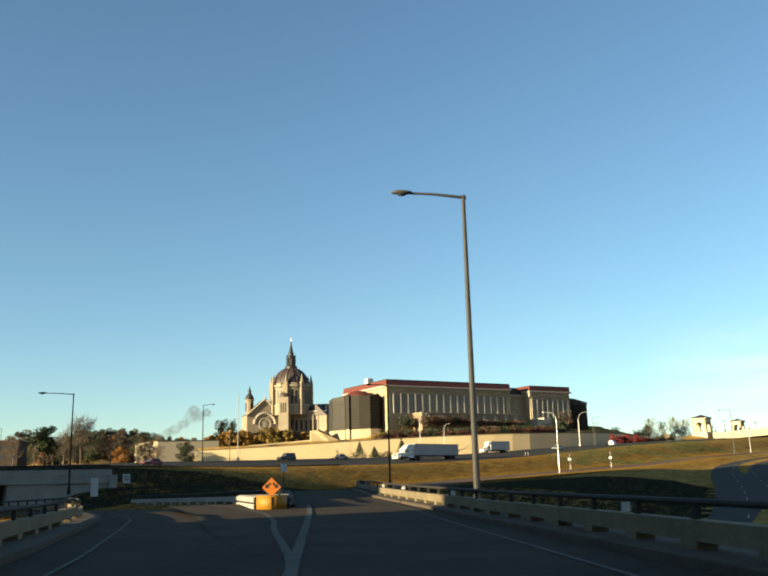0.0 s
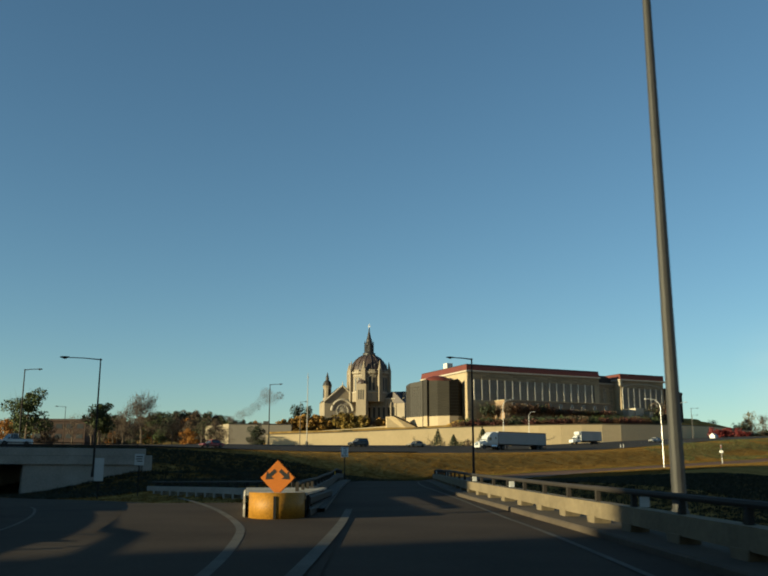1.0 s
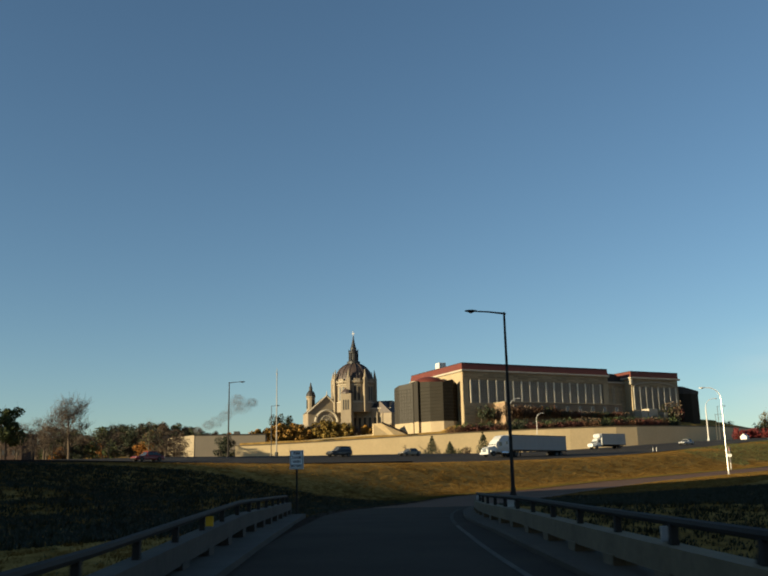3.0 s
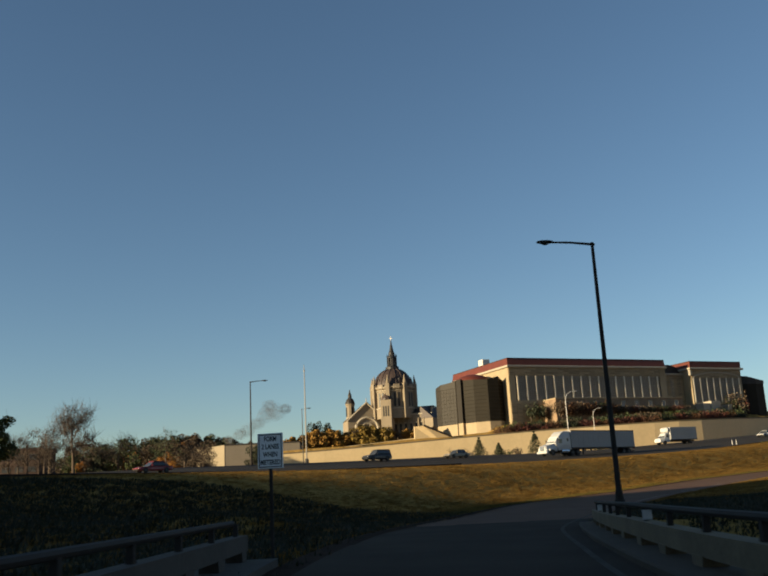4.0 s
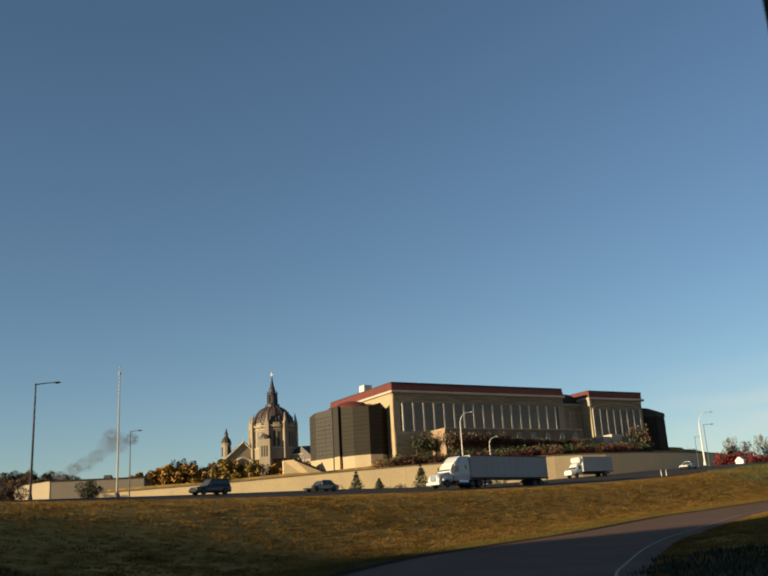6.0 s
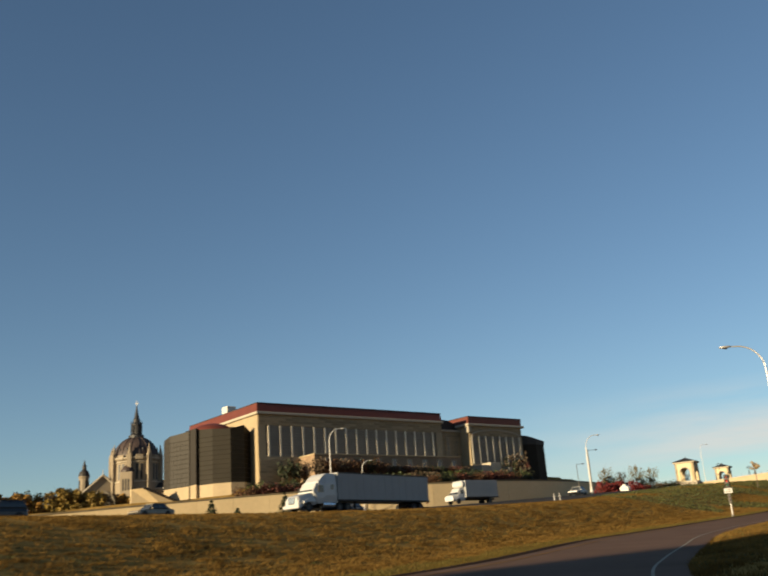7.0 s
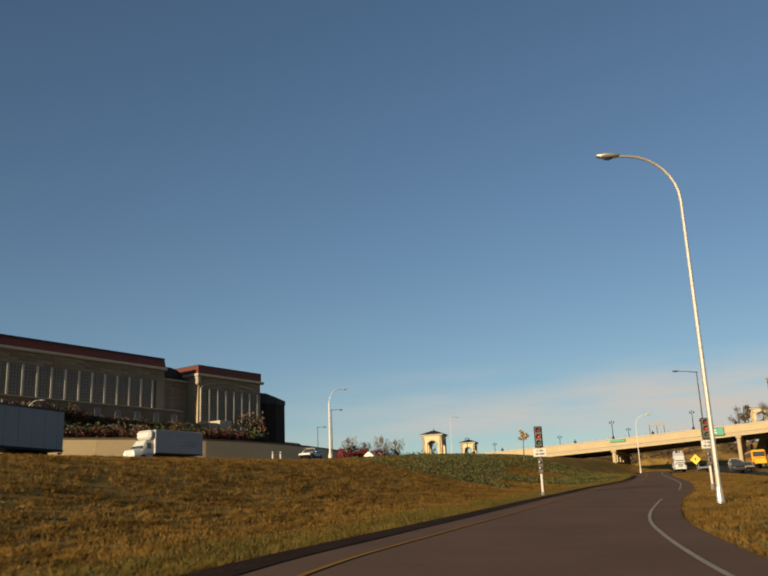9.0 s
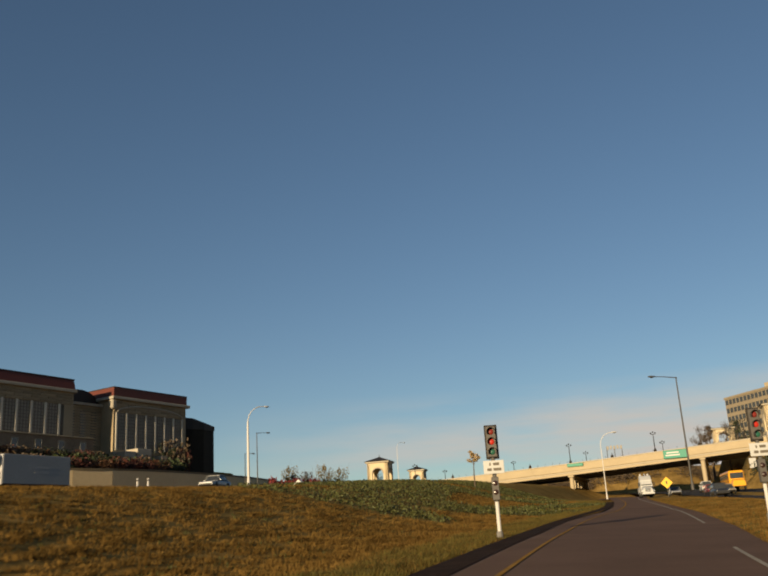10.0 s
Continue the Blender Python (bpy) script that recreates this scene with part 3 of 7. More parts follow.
def build_retaining_wall():
    base = np.interp(WALL_LINE[:, 0], [-44, 0, 80, 150], [6.5, 7.5, 9.5, 13.5])
    w = tagged(wall_strip("retaining_wall", WALL_LINE, base, 0.7, WALL_TAN), "long curved tan concrete retaining wall beside the motorway", "wall", kind="structure")
    cap = offset_line(WALL_LINE, 0.12)
    cap[:, 2] += 0.14
    c = wall_strip("coping", cap, WALL_LINE[:, 2] - 0.22, 0.95, CONCRETE)
    c.parent = w
    # wide panels, each with its own joint
    for k in range(0, len(WALL_LINE) - 4, 4):
        a, b = WALL_LINE[k], WALL_LINE[k + 4]
        d = Vector((b[0] - a[0], b[1] - a[1], 0))
        nrm = Vector((d.y, -d.x, 0)).normalized()
        e = d.normalized() * 0.02
        z0 = float(np.interp(a[0], [-44, 0, 80, 150], [6.8, 7.8, 9.8, 13.8]))
        A, B = Vector(a) + e, Vector(b) - e
        bm = bmesh.new()
        vs = [bm.verts.new(v) for v in (
            Vector((A.x, A.y, z0)) + nrm * 0.02, Vector((B.x, B.y, z0)) + nrm * 0.02, Vector((B.x, B.y, b[2] - 0.25)) + nrm * 0.02, Vector((A.x, A.y, a[2] - 0.25)) + nrm * 0.02,
            Vector((A.x, A.y, z0)) + nrm * 0.10, Vector((B.x, B.y, z0)) + nrm * 0.10, Vector((B.x, B.y, b[2] - 0.25)) + nrm * 0.10, Vector((A.x, A.y, a[2] - 0.25)) + nrm * 0.10)]
        for f in ((4, 5, 6, 7), (0, 4, 7, 3), (5, 1, 2, 6), (7, 6, 2, 3), (0, 1, 5, 4)):
            bm.faces.new([vs[i] for i in f])
        part("panel", bm, WALL_TAN, w)
    return w


build_retaining_wall()


def terrace_z(k, off):
    """Height of the planted terrace, off metres behind point k of the long wall."""
    back = BACK_LINE[k]
    w = min(max((off - 0.3) / 13.7, 0), 1)
    return float((WALL_LINE[k, 2] - 0.25) * (1 - w) + back[2] * w)


BACK_LINE = offset_line(WALL_LINE, -14.0)
for row in BACK_LINE:
    row[2] = ground_z(row[0], row[1]) + 0.06
rows = [offset_line(WALL_LINE, -o) for o in (0.3, 5, 10, 14)]
for o, line in zip((0.3, 5, 10, 14), rows):
    line[:, 2] = [terrace_z(k, o) for k in range(len(WALL_LINE))]
count = len(WALL_LINE)
tagged(raw("terrace_lawn", np.concatenate(rows), [(j * count + k, j * count + k + 1, (j + 1) * count + k + 1, (j + 1) * count + k) for j in range(3) for k in range(count - 1)], GRASS, smooth=True), "planted slope above the long wall", "ground", kind="structure")


# ---------------------------------------------------------------- museum
def build_museum():
    hc = thing("museum_building", "long tan granite museum with red metal roof and dark curved bays", "building", (27.3, 332.9, 0), 25.3)
    U1, D = 62.0, 38.0
    # main block: lower wall, upper band, ends, back
    part("lower_wall", box(0, 0.0, 14, U1, D, 29.6), STONE, hc)
    part("end_wall", box(0, 0, 29.6, 2.2, D, 37.4), STONE, hc)
    part("end_wall", box(59.6, 0, 29.6, U1, D, 37.4), STONE, hc)
    part("inner_wall", box(2.2, 1.3, 29.6, 59.6, D, 37.4), STONE, hc)
    part("upper_wall", box(0, 0, 37.4, U1, D, 40.1), STONE, hc)
    # stone courses proud on the sunny end
    for k, z in enumerate(np.arange(15.0, 40.0, 0.62)):
        part("course", box(-0.05, 0.25, z, 0.0, D - 0.2, z + 0.55), STONE, hc)
    # long granite blocks in courses on the front, joints staggered
    blocks = {}

    def coursed(x0, x1, y, z0, z1, ln=4.1, h=0.62):
        for k, z in enumerate(np.arange(z0, z1 - h * 0.8, h)):
            x = x0 - (k % 2) * ln * 0.5
            while x < x1 - 0.3:
                a, b = max(x, x0), min(x + ln, x1)
                key = round(b - a, 2)
                m = Matrix.Translation((a, y, z))
                if b - a > 0.3 and key not in blocks:
                    blocks[key] = part("stone_block", box(0.04, -0.13, 0, b - a - 0.04, 0.0, h - 0.1, bevel=0.03), STONE_COURSE, hc)
                    blocks[key].matrix_basis = m
                elif b - a > 0.3:
                    again(blocks[key], hc, m)
                x += ln

    coursed(0.1, 12.0, 0.0, 18.6, 29.5)
    coursed(0.1, U1 - 0.1, 0.0, 37.5, 40.1)
    coursed(72.7, 95.1, -0.6, 37.1, 39.8)
    coursed(72.7, 95.1, -0.6, 22.6, 28.3)
    coursed(62.1, 72.5, 3.5, 24.0, 38.4, 10.4)
    part("cornice", box(-0.7, -0.7, 40.1, U1 + 0.5, D + 0.5, 40.8, bevel=0.12), STONE_PALE, hc, "pale stone cornice")
    bm = prism([(-0.35, -0.35), (U1 + 0.2, -0.35), (U1 + 0.2, D + 0.3), (-0.35, D + 0.3)], 40.8, 43.0)
    for v in bm.verts:
        if v.co.z > 42:
            v.co.x = v.co.x * 0.992 + 0.25
            v.co.y = v.co.y * 0.98 + 0.4
    part("roof", bm, ROOF_RED, hc, "deep red metal roof band")
    part("roof_edge", box(-0.15, -0.1, 43.0, U1 + 0.1, D + 0.1, 43.18), ROOF_DARK, hc)
    def bay(x0, x1, z0, z1, yg):
        win = part("window", box(x0, yg, z0, x1, yg + 0.08, z1), MUSEUM_GLASS, hc, "tall gridded window")
        f = bmesh.new()
        for c in np.linspace(x0, x1, 5):
            box(c - 0.045, yg - 0.08, z0, c + 0.045, yg + 0.02, z1, f)
        for zz in np.linspace(z0, z1, 12):
            box(x0, yg - 0.06, zz - 0.05, x1, yg + 0.015, zz + 0.05, f)
        part("window_grid", f, MULLION, win)

    pitch = (58.4 - 3.1) / 16
    for k in range(17):
        x = 3.1 + k * pitch
        part("pilaster", box(x - 0.27, -0.16, 29.5, x + 0.27, 1.25, 37.45, bevel=0.06), MUSEUM_PALE, hc, "pale stone pilaster")
    for k in range(16):
        bay(3.1 + k * pitch + 0.27, 3.1 + (k + 1) * pitch - 0.27, 29.6, 37.4, 0.16)
    bay(2.2, 2.83, 29.6, 37.4, 0.16)
    bay(58.67, 59.6, 29.6, 37.4, 0.16)
    # low stone terrace with small windows before the columns
    bm = box(12, -7.0, 18, 62.0, 0.0, 29.2)
    part("terrace", bm, BROWN_STONE, hc, "rusticated stone terrace with small windows")
    part("terrace_coping", box(11.8, -7.25, 29.2, 62.1, 0.0, 29.55, bevel=0.05), STONE, hc)
    for k in range(9):
        x = 15.5 + k * 5.4
        w = part("small_window", box(x, -7.06, 26.6, x + 1.2, -6.9, 28.3), GLASS, hc, "small square window")
        f = box(x - 0.18, -7.14, 26.45, x, -6.95, 28.45)
        box(x + 1.2, -7.14, 26.45, x + 1.38, -6.95, 28.45, f)
        box(x, -7.14, 28.3, x + 1.2, -6.95, 28.45, f)
        box(x, -7.14, 26.45, x + 1.2, -6.95, 26.6, f)
        part("window_surround", f, STONE_PALE, w)
        for j, z in enumerate((23.6, 24.5, 25.4)):
            part("block", box(x - 1.9, -7.12, z, x + 2.9, -6.98, z + 0.8, bevel=0.05), BROWN_STONE, hc)
    # link
    bm = box(62.0, 3.5, 14, 72.6, 32, 38.4)
    part("link_wall", bm, STONE, hc)
    part("link_cornice", box(62.0, 2.9, 38.4, 72.6, 32.2, 39.0), STONE_PALE, hc)
    prof = [(62.0, 39.0)] + [(67.2 - 5.2 * math.cos(a), 39.0 + 3.2 * math.sin(a)) for a in np.linspace(0.25, math.pi - 0.25, 12)] + [(72.6, 39.0)]
    part("barrel_roof", extrude_profile(prof, 4.5, 31, axis="y"), ROOF_DARK, hc, "dark barrel roof")
    for k in range(3):
        x = 63.6 + k * 3.0
        part("link_window", box(x, 3.38, 29, x + 1.5, 3.52, 37), GLASS, hc)
    # second block
    A, B, F = 72.6, 95.2, -0.6
    part("block_wall", box(A, F, 14, B, 30, 28.4), STONE, hc)
    part("block_end_wall", box(A, F, 28.4, A + 0.6, 30, 36.9), STONE, hc)
    part("block_end_wall", box(B - 0.8, F, 28.4, B, 30, 36.9), STONE, hc)
    part("block_inner_wall", box(A + 0.6, F + 1.3, 28.4, B - 0.8, 30, 36.9), STONE, hc)
    part("block_upper_wall", box(A, F, 36.9, B, 30, 39.8), STONE, hc)
    part("block_cornice", box(A - 0.9, F - 0.8, 39.8, B + 0.9, 30.5, 40.5, bevel=0.12), STONE_PALE, hc, "pale stone cornice")
    bm = prism([(A - 0.2, F - 0.2), (B + 0.2, F - 0.2), (B + 0.2, 30), (A - 0.2, 30)], 40.5, 42.6)
    part("block_roof", bm, ROOF_RED, hc, "deep red metal roof band")
    part("block_roof_edge", box(A - 0.25, F - 0.25, 42.6, B + 0.25, 30, 42.78), ROOF_DARK, hc)
    part("bracket", box(A - 0.9, F - 0.6, 37.6, A + 0.5, F + 0.9, 39.8, bevel=0.3), STONE_PALE, hc, "sunlit corner bracket")
    for k in range(8):
        x = A + 0.9 + k * 2.93
        part("pilaster", box(x - 0.25, F - 0.16, 28.3, x + 0.25, F + 1.2, 36.95, bevel=0.06), MUSEUM_PALE, hc, "pale stone pilaster")
        if k < 7:
            bay(x + 0.25, x + 2.68, 28.4, 36.9, F + 0.16)
    arc = bmesh.new()
    for a0, a1 in zip(np.linspace(0.12, math.pi - 0.12, 13)[:-1], np.linspace(0.12, math.pi - 0.12, 13)[1:]):
        p = [(A + 11.3 - 10.4 * math.cos(a), 36.9 + 1.9 * math.sin(a)) for a in (a0, a1)]
        rod((p[0][0], F - 0.05, p[0][1]), (p[1][0], F - 0.05, p[1][1]), 0.22, n=6, bm=arc)
    part("arch_moulding", arc, STONE_PALE, hc)
    for x0, x1, z0, z1 in ((A + 0.2, A + 3.4, 26.6, 27.7), (A + 3.8, A + 8.0, 27.2, 28.5), (A + 11.2, A + 13.0, 25.0, 27.2)):
        part("planter_wall", box(x0, -4.5, 18, x1, F, z1, bevel=0.1), STONE_PALE, hc, "pale stone terrace block")
    # dark curved end bay
    poly = [(B, 2), (B + 3.0, 0.2), (B + 6.5, -0.4), (B + 10.6, 0.0), (B + 11.6, 2.0), (B + 11.8, 24), (B, 26)]
    tops = [37.9, 37.6, 36.7, 36.0, 35.9, 36.0, 37.8]
    part("end_bay", prism(poly, 15, tops), DARK_PANEL, hc, "dark curved bay")
    part("end_rim", prism([(x + 0.15 * (x > B), y - 0.15) for x, y in poly], 35.0, [t + 0.12 for t in tops]), ROOF_DARK, hc)
    # dark curved bay on the sunny end
    right = [(1.5, 7.2), (0.1, 4.0), (-3.1, 1.6), (-6.7, 2.0), (-9.9, 5.4), (-11.7, 9.6)]
    leftp = [(-12.9, 12.2), (-13.9, 15.1), (-15.1, 18.6), (-15.5, 21.2), (-14.7, 23.0), (1.5, 24.6)]
    top_r = [35.8, 36.2, 37.5, 36.6, 36.9, 37.2]
    top_l = [37.2, 37.0, 36.8, 36.0, 35.8, 36.0]
    part("west_bay_front", prism(right + [(-11.7, 12.4), (1.5, 12.4)], 23.4, top_r + [37.2, 37.2]), DARK_PANEL, hc, "dark gridded curved bay")
    part("west_bay_side", prism(leftp + [(1.5, 12.8), (-11.9, 12.8)], 23.6, top_l + [37.2, 37.2]), BAY_BRONZE, hc, "sunlit bronze panelled bay")
    part("bay_base", prism(right + leftp, 15, 23.5), STONE, hc, "tan stone base")
    part("bay_pier", prism([(-11.65, 9.5), (-12.5, 9.2), (-12.8, 11.8), (-12.0, 12.2)], 15, 23.6), STONE, hc, "stone pier between the bays")
    part("bay_strip", prism([(-11.65, 9.5), (-12.5, 9.2), (-12.8, 11.8), (-12.0, 12.2)], 23.6, 37.5), BAY_BRONZE, hc, "dark bronze strip between the bays")
    part("bay_pier", prism([(-12.1, 12.2), (-12.85, 11.9), (-13.2, 13.6), (-12.5, 13.8)], 15, 37.4), DARK_PANEL, hc, "dark recess strip")
    g = bmesh.new()
    for (x0, y0), (x1, y1) in list(zip(right[:-1], right[1:])) + list(zip(leftp[:-2], leftp[1:-1])):
        d = Vector((x1 - x0, y1 - y0, 0))
        nrm = Vector((d.y, -d.x, 0)).normalized() * -1
        if nrm.dot(Vector((-8, 16, 0)) - Vector((x0, y0, 0))) > 0:
            nrm = -nrm
        for z in np.arange(24.6, 35.6, 1.15):
            a, b = Vector((x0, y0, z)) + nrm * 0.03, Vector((x1, y1, z)) + nrm * 0.03
            rod(a, b, 0.05, n=4, bm=g, caps=False)
        for k in range(int(d.length / 1.2) + 1 if x0 < -11 else 0):
            p = Vector((x0, y0, 23.5)) + d * (k * 1.2 / d.length) + nrm * 0.03
            rod(p, p + Vector((0, 0, 11.6)), 0.04, n=4, bm=g, caps=False)
    tagged(part("bay_grid", g, BAY_GRID, hc), kind="stuff")
    prof = [(8.2, 36.0), (8.0, 37.2), (6.8, 38.2), (4.8, 39.1), (2.4, 39.6), (0.05, 39.7)]
    part("bay_dome", lathe([(a * 0.78, b) for a, b in prof], 28, at=(-5.1, 14.6)), ROOF_RED, hc, "shallow red bay roof", smooth=True)
    part("chimney", box(2.2, 20, 43.0, 5.0, 23, 45.9, bevel=0.1), POLE_WHITE, hc, "white rooftop box")
    part("chimney", box(5.2, 20.5, 43.0, 7.6, 22.5, 44.6, bevel=0.1), STONE_PALE, hc)
    return hc


build_museum()


# low walls and stair ramp west of the museum
def build_terrace_walls():
    t = thing("stair_wall", "tan stone stair wall with dark sloping coping", "wall", (0, 0, 0), kind="structure")
    bm = bmesh.new()
    a, b = Vector((-3.5, 338, 0)), Vector((9.5, 341, 0))
    n = Vector((b.y - a.y, a.x - b.x, 0)).normalized() * -0.8
    vs = [bm.verts.new(v) for v in (a + Vector((0, 0, 14)), b + Vector((0, 0, 14)), b + Vector((0, 0, 19.2)), a + Vector((3.0, 0, 23.6)), a + Vector((0, 0, 23.4)))]
    ws = [bm.verts.new(v.co + n) for v in vs]
    bm.faces.new(vs)
    bm.faces.new(ws[::-1])
    for k in range(5):
        bm.faces.new((vs[k], ws[k], ws[(k + 1) % 5], vs[(k + 1) % 5]))
    bmesh.ops.recalc_face_normals(bm, faces=bm.faces)
    part("wall", bm, WALL_TAN, t)
    part("coping", rod(a + Vector((3.0, 0, 23.7)), b + Vector((0, 0, 19.3)), 0.35, n=6), ROOF_DARK, t, "dark sloping coping")
    s = tagged(wall_strip("low_wall", smooth_line(np.array([(-34, 333, 17.6), (-14, 337, 19.0), (-2, 338.5, 20.0)]), 2.0), np.full(len(smooth_line(np.array([(-34, 333, 17.6), (-14, 337, 19.0), (-2, 338.5, 20.0)]), 2.0)), 10.0), 0.6, WALL_TAN), "stepped tan garden wall", "wall", kind="structure")


build_terrace_walls()


# ---------------------------------------------------------------- cathedral
LANTERN_COPPER = material("black_weathered_copper", (0.020, 0.020, 0.022), 0.5, var=0.3, scale=0.2, fine=8, bump=0.2)


def build_cathedral():
    c = thing("cathedral", "great limestone cathedral with dark copper dome and lantern", "church", (-33, 1036, 64.2), -12.0)
    # local: x to the viewer's right, y away
    body = box(-22, -10, -25, 44, 40, 24)
    part("nave", body, STONE_LIME, c)
    # drum
    part("drum", lathe([(24, 20), (24, 30), (23, 31), (23, 52), (24.4, 52.5), (24.4, 54)], 32), STONE_LIME, c, smooth=False)
    for k in range(16):
        a = 2 * math.pi * k / 16
        m = Matrix.Rotation(a, 4, "Z")
        if k % 2 == 0:
            p = part("buttress", box(22.5, -2.2, 20, 26.5, 2.2, 58, m=m, bevel=0.3), STONE_LIME, c)
            part("pinnacle", rod(m @ Vector((24.6, 0, 58)), m @ Vector((24.0, 0, 68)), 2.0, 0.2, n=8), STONE_LIME, p)
        else:
            for o in (-2.2, 2.2):
                part("drum_window", box(22.9, o - 1.1, 33, 23.25, o + 1.1, 48, m=m), BLACK, c, "tall arched drum window")
            part("gable", box(23.2, -3.6, 52, 24.8, 3.6, 57, m=m, bevel=0.3), STONE_LIME, c)
    dome = [(22.0 * math.cos(a), 54 + 23.0 * math.sin(a)) for a in np.linspace(0, 1.36, 14)]
    part("dome", lathe(dome, 40), DOME, c, "dark weathered copper dome", smooth=True)
    for k in range(16):
        a = 2 * math.pi * k / 16
        pts = [(22.2 * math.cos(b) * math.cos(a), 22.2 * math.cos(b) * math.sin(a), 54 + 23.2 * math.sin(b)) for b in np.linspace(0.05, 1.33, 9)]
        part("dome_rib", tube(pts, [0.4] * 9, n=5), DOME, c)
    part("lantern", lathe([(7.6, 75.5), (7.6, 78.5), (6.2, 79.2), (4.4, 80), (4.4, 88), (5.6, 88.6), (5.4, 90), (3.6, 91.2), (3.4, 95), (2.6, 96.5), (1.7, 101), (0.9, 105), (0.5, 109)], 16), LANTERN_COPPER, c, "slender dark lantern")
    for k in range(8):
        a = 2 * math.pi * (k + 0.5) / 8
        part("lantern_column", rod((5.2 * math.cos(a), 5.2 * math.sin(a), 79), (5.2 * math.cos(a), 5.2 * math.sin(a), 88.8), 0.5, n=6), LANTERN_COPPER, c)
        part("lantern_finial", rod((5.4 * math.cos(a), 5.4 * math.sin(a), 90), (5.4 * math.cos(a), 5.4 * math.sin(a), 93.5), 0.6, 0.1, n=5), LANTERN_COPPER, c)
    for z, r, h in ((30.2, 24.6, 1.2), (49.6, 24.0, 0.8), (53.4, 25.0, 1.0)):
        part("drum_cornice", lathe([(r - 1.0, z), (r, z + 0.3), (r, z + h), (r - 1.2, z + h + 0.2)], 32), STONE_PALE, c)
    for k in range(48):
        a = 2 * math.pi * k / 48
        part("baluster", box(24.2, -0.35, 54.2, 24.9, 0.35, 56.2, m=Matrix.Rotation(a, 4, "Z")), STONE_LIME, c)
    for k in range(16):
        a = 2 * math.pi * (k + 0.5) / 16
        part("dormer", box(19.6, -0.8, 61, 21.0, 0.8, 64, m=Matrix.Rotation(a, 4, "Z"), bevel=0.3), LANTERN_COPPER, c, "small dark dome dormer")
    for k in range(7):
        x = 2 + k * 5.8
        w = part("nave_window", box(x, -10.25, 2, x + 2.2, -9.9, 14), BLACK, c, "tall dark nave window")
        part("window_arch", tube([(x + 1.1 - 1.5 * math.cos(b), -10.2, 14 + 1.5 * math.sin(b)) for b in np.linspace(0, math.pi, 7)], [0.35] * 7, n=5), STONE_PALE, w)
        part("nave_buttress", box(x - 2.4, -12.0, -25, x - 1.2, -9.8, 20, bevel=0.3), STONE_LIME, c)
    part("nave_cornice", box(-22.5, -10.8, 23.2, 44.5, -9.6, 24.6, bevel=0.2), STONE_PALE, c)
    part("nave_roof", extrude_profile([(-10.4, 24.4), (40.4, 24.4), (28, 33), (2, 33)], -21.5, 43.5), ROOF_DARK, c, "dark sloping nave roof")
    cr = rod((0, 0, 108), (0, 0, 114), 0.45, n=6)
    box(-1.6, -0.3, 110.8, 1.6, 0.3, 111.6, cr)
    part("cross", cr, POLE_WHITE, c, "gleaming white cross")
    # gabled front with arched window, turned to the left
    f = pose(-27, -20, 0, 0, 0, 28)
    prof = [(-21, -26), (21, -26), (21, 20), (0, 38), (-21, 20)]
    bm = extrude_profile(prof, -30, 0, axis="y")
    for v in bm.verts:
        v.co = f @ Vector((v.co.x, v.co.y + 28, v.co.z))
    part("front", bm, STONE_LIME, c)
    ring = tube([f @ Vector((12.5 * math.cos(a), -2.4, 10 + 12.5 * math.sin(a))) for a in np.linspace(0, math.pi, 17)], [1.6] * 17, n=6)
    part("arch", ring, STONE_PALE, c, "pale round arch moulding")
    disc = bmesh.new()
    vs = [disc.verts.new(f @ Vector((11 * math.cos(a), -2.3, 10 + 11 * math.sin(a)))) for a in np.linspace(0, math.pi, 17)] + [disc.verts.new(f @ Vector((-11, -2.3, -8))), disc.verts.new(f @ Vector((11, -2.3, -8)))]
    disc.faces.new(vs)
    part("great_window", disc, material("shaded_niche_stone", (0.208, 0.176, 0.136), 0.85, var=0.2, scale=0.2), c, "great rose window in its niche")
    rose = bmesh.new()
    for a in np.linspace(0, 2 * math.pi, 13)[:-1]:
        rod(f @ Vector((0, -2.7, 10)), f @ Vector((6.5 * math.cos(a), -2.7, 10 + 6.5 * math.sin(a))), 0.35, n=5, bm=rose)
    for a0, a1 in zip(np.linspace(0, 2 * math.pi, 21)[:-1], np.linspace(0, 2 * math.pi, 21)[1:]):
        rod(f @ Vector((6.8 * math.cos(a0), -2.7, 10 + 6.8 * math.sin(a0))), f @ Vector((6.8 * math.cos(a1), -2.7, 10 + 6.8 * math.sin(a1))), 0.6, n=5, bm=rose)
    part("rose_tracery", rose, STONE_PALE, c)
    for s in (-1, 1):
        part("gable_coping", rod(f @ Vector((s * 22, -2.6, 19.5)), f @ Vector((0, -2.6, 39)), 1.1, n=6), STONE_PALE, c)
    part("finial", rod(f @ Vector((0, -2.4, 38)), f @ Vector((0, -2.4, 44)), 0.8, 0.2, n=6), STONE_PALE, c)
    part("front_roof", extrude_profile([(-21.5, 20.4), (21.5, 20.4), (0, 38.6)], 0, 26, axis="y"), ROOF_DARK, c).matrix_basis = f
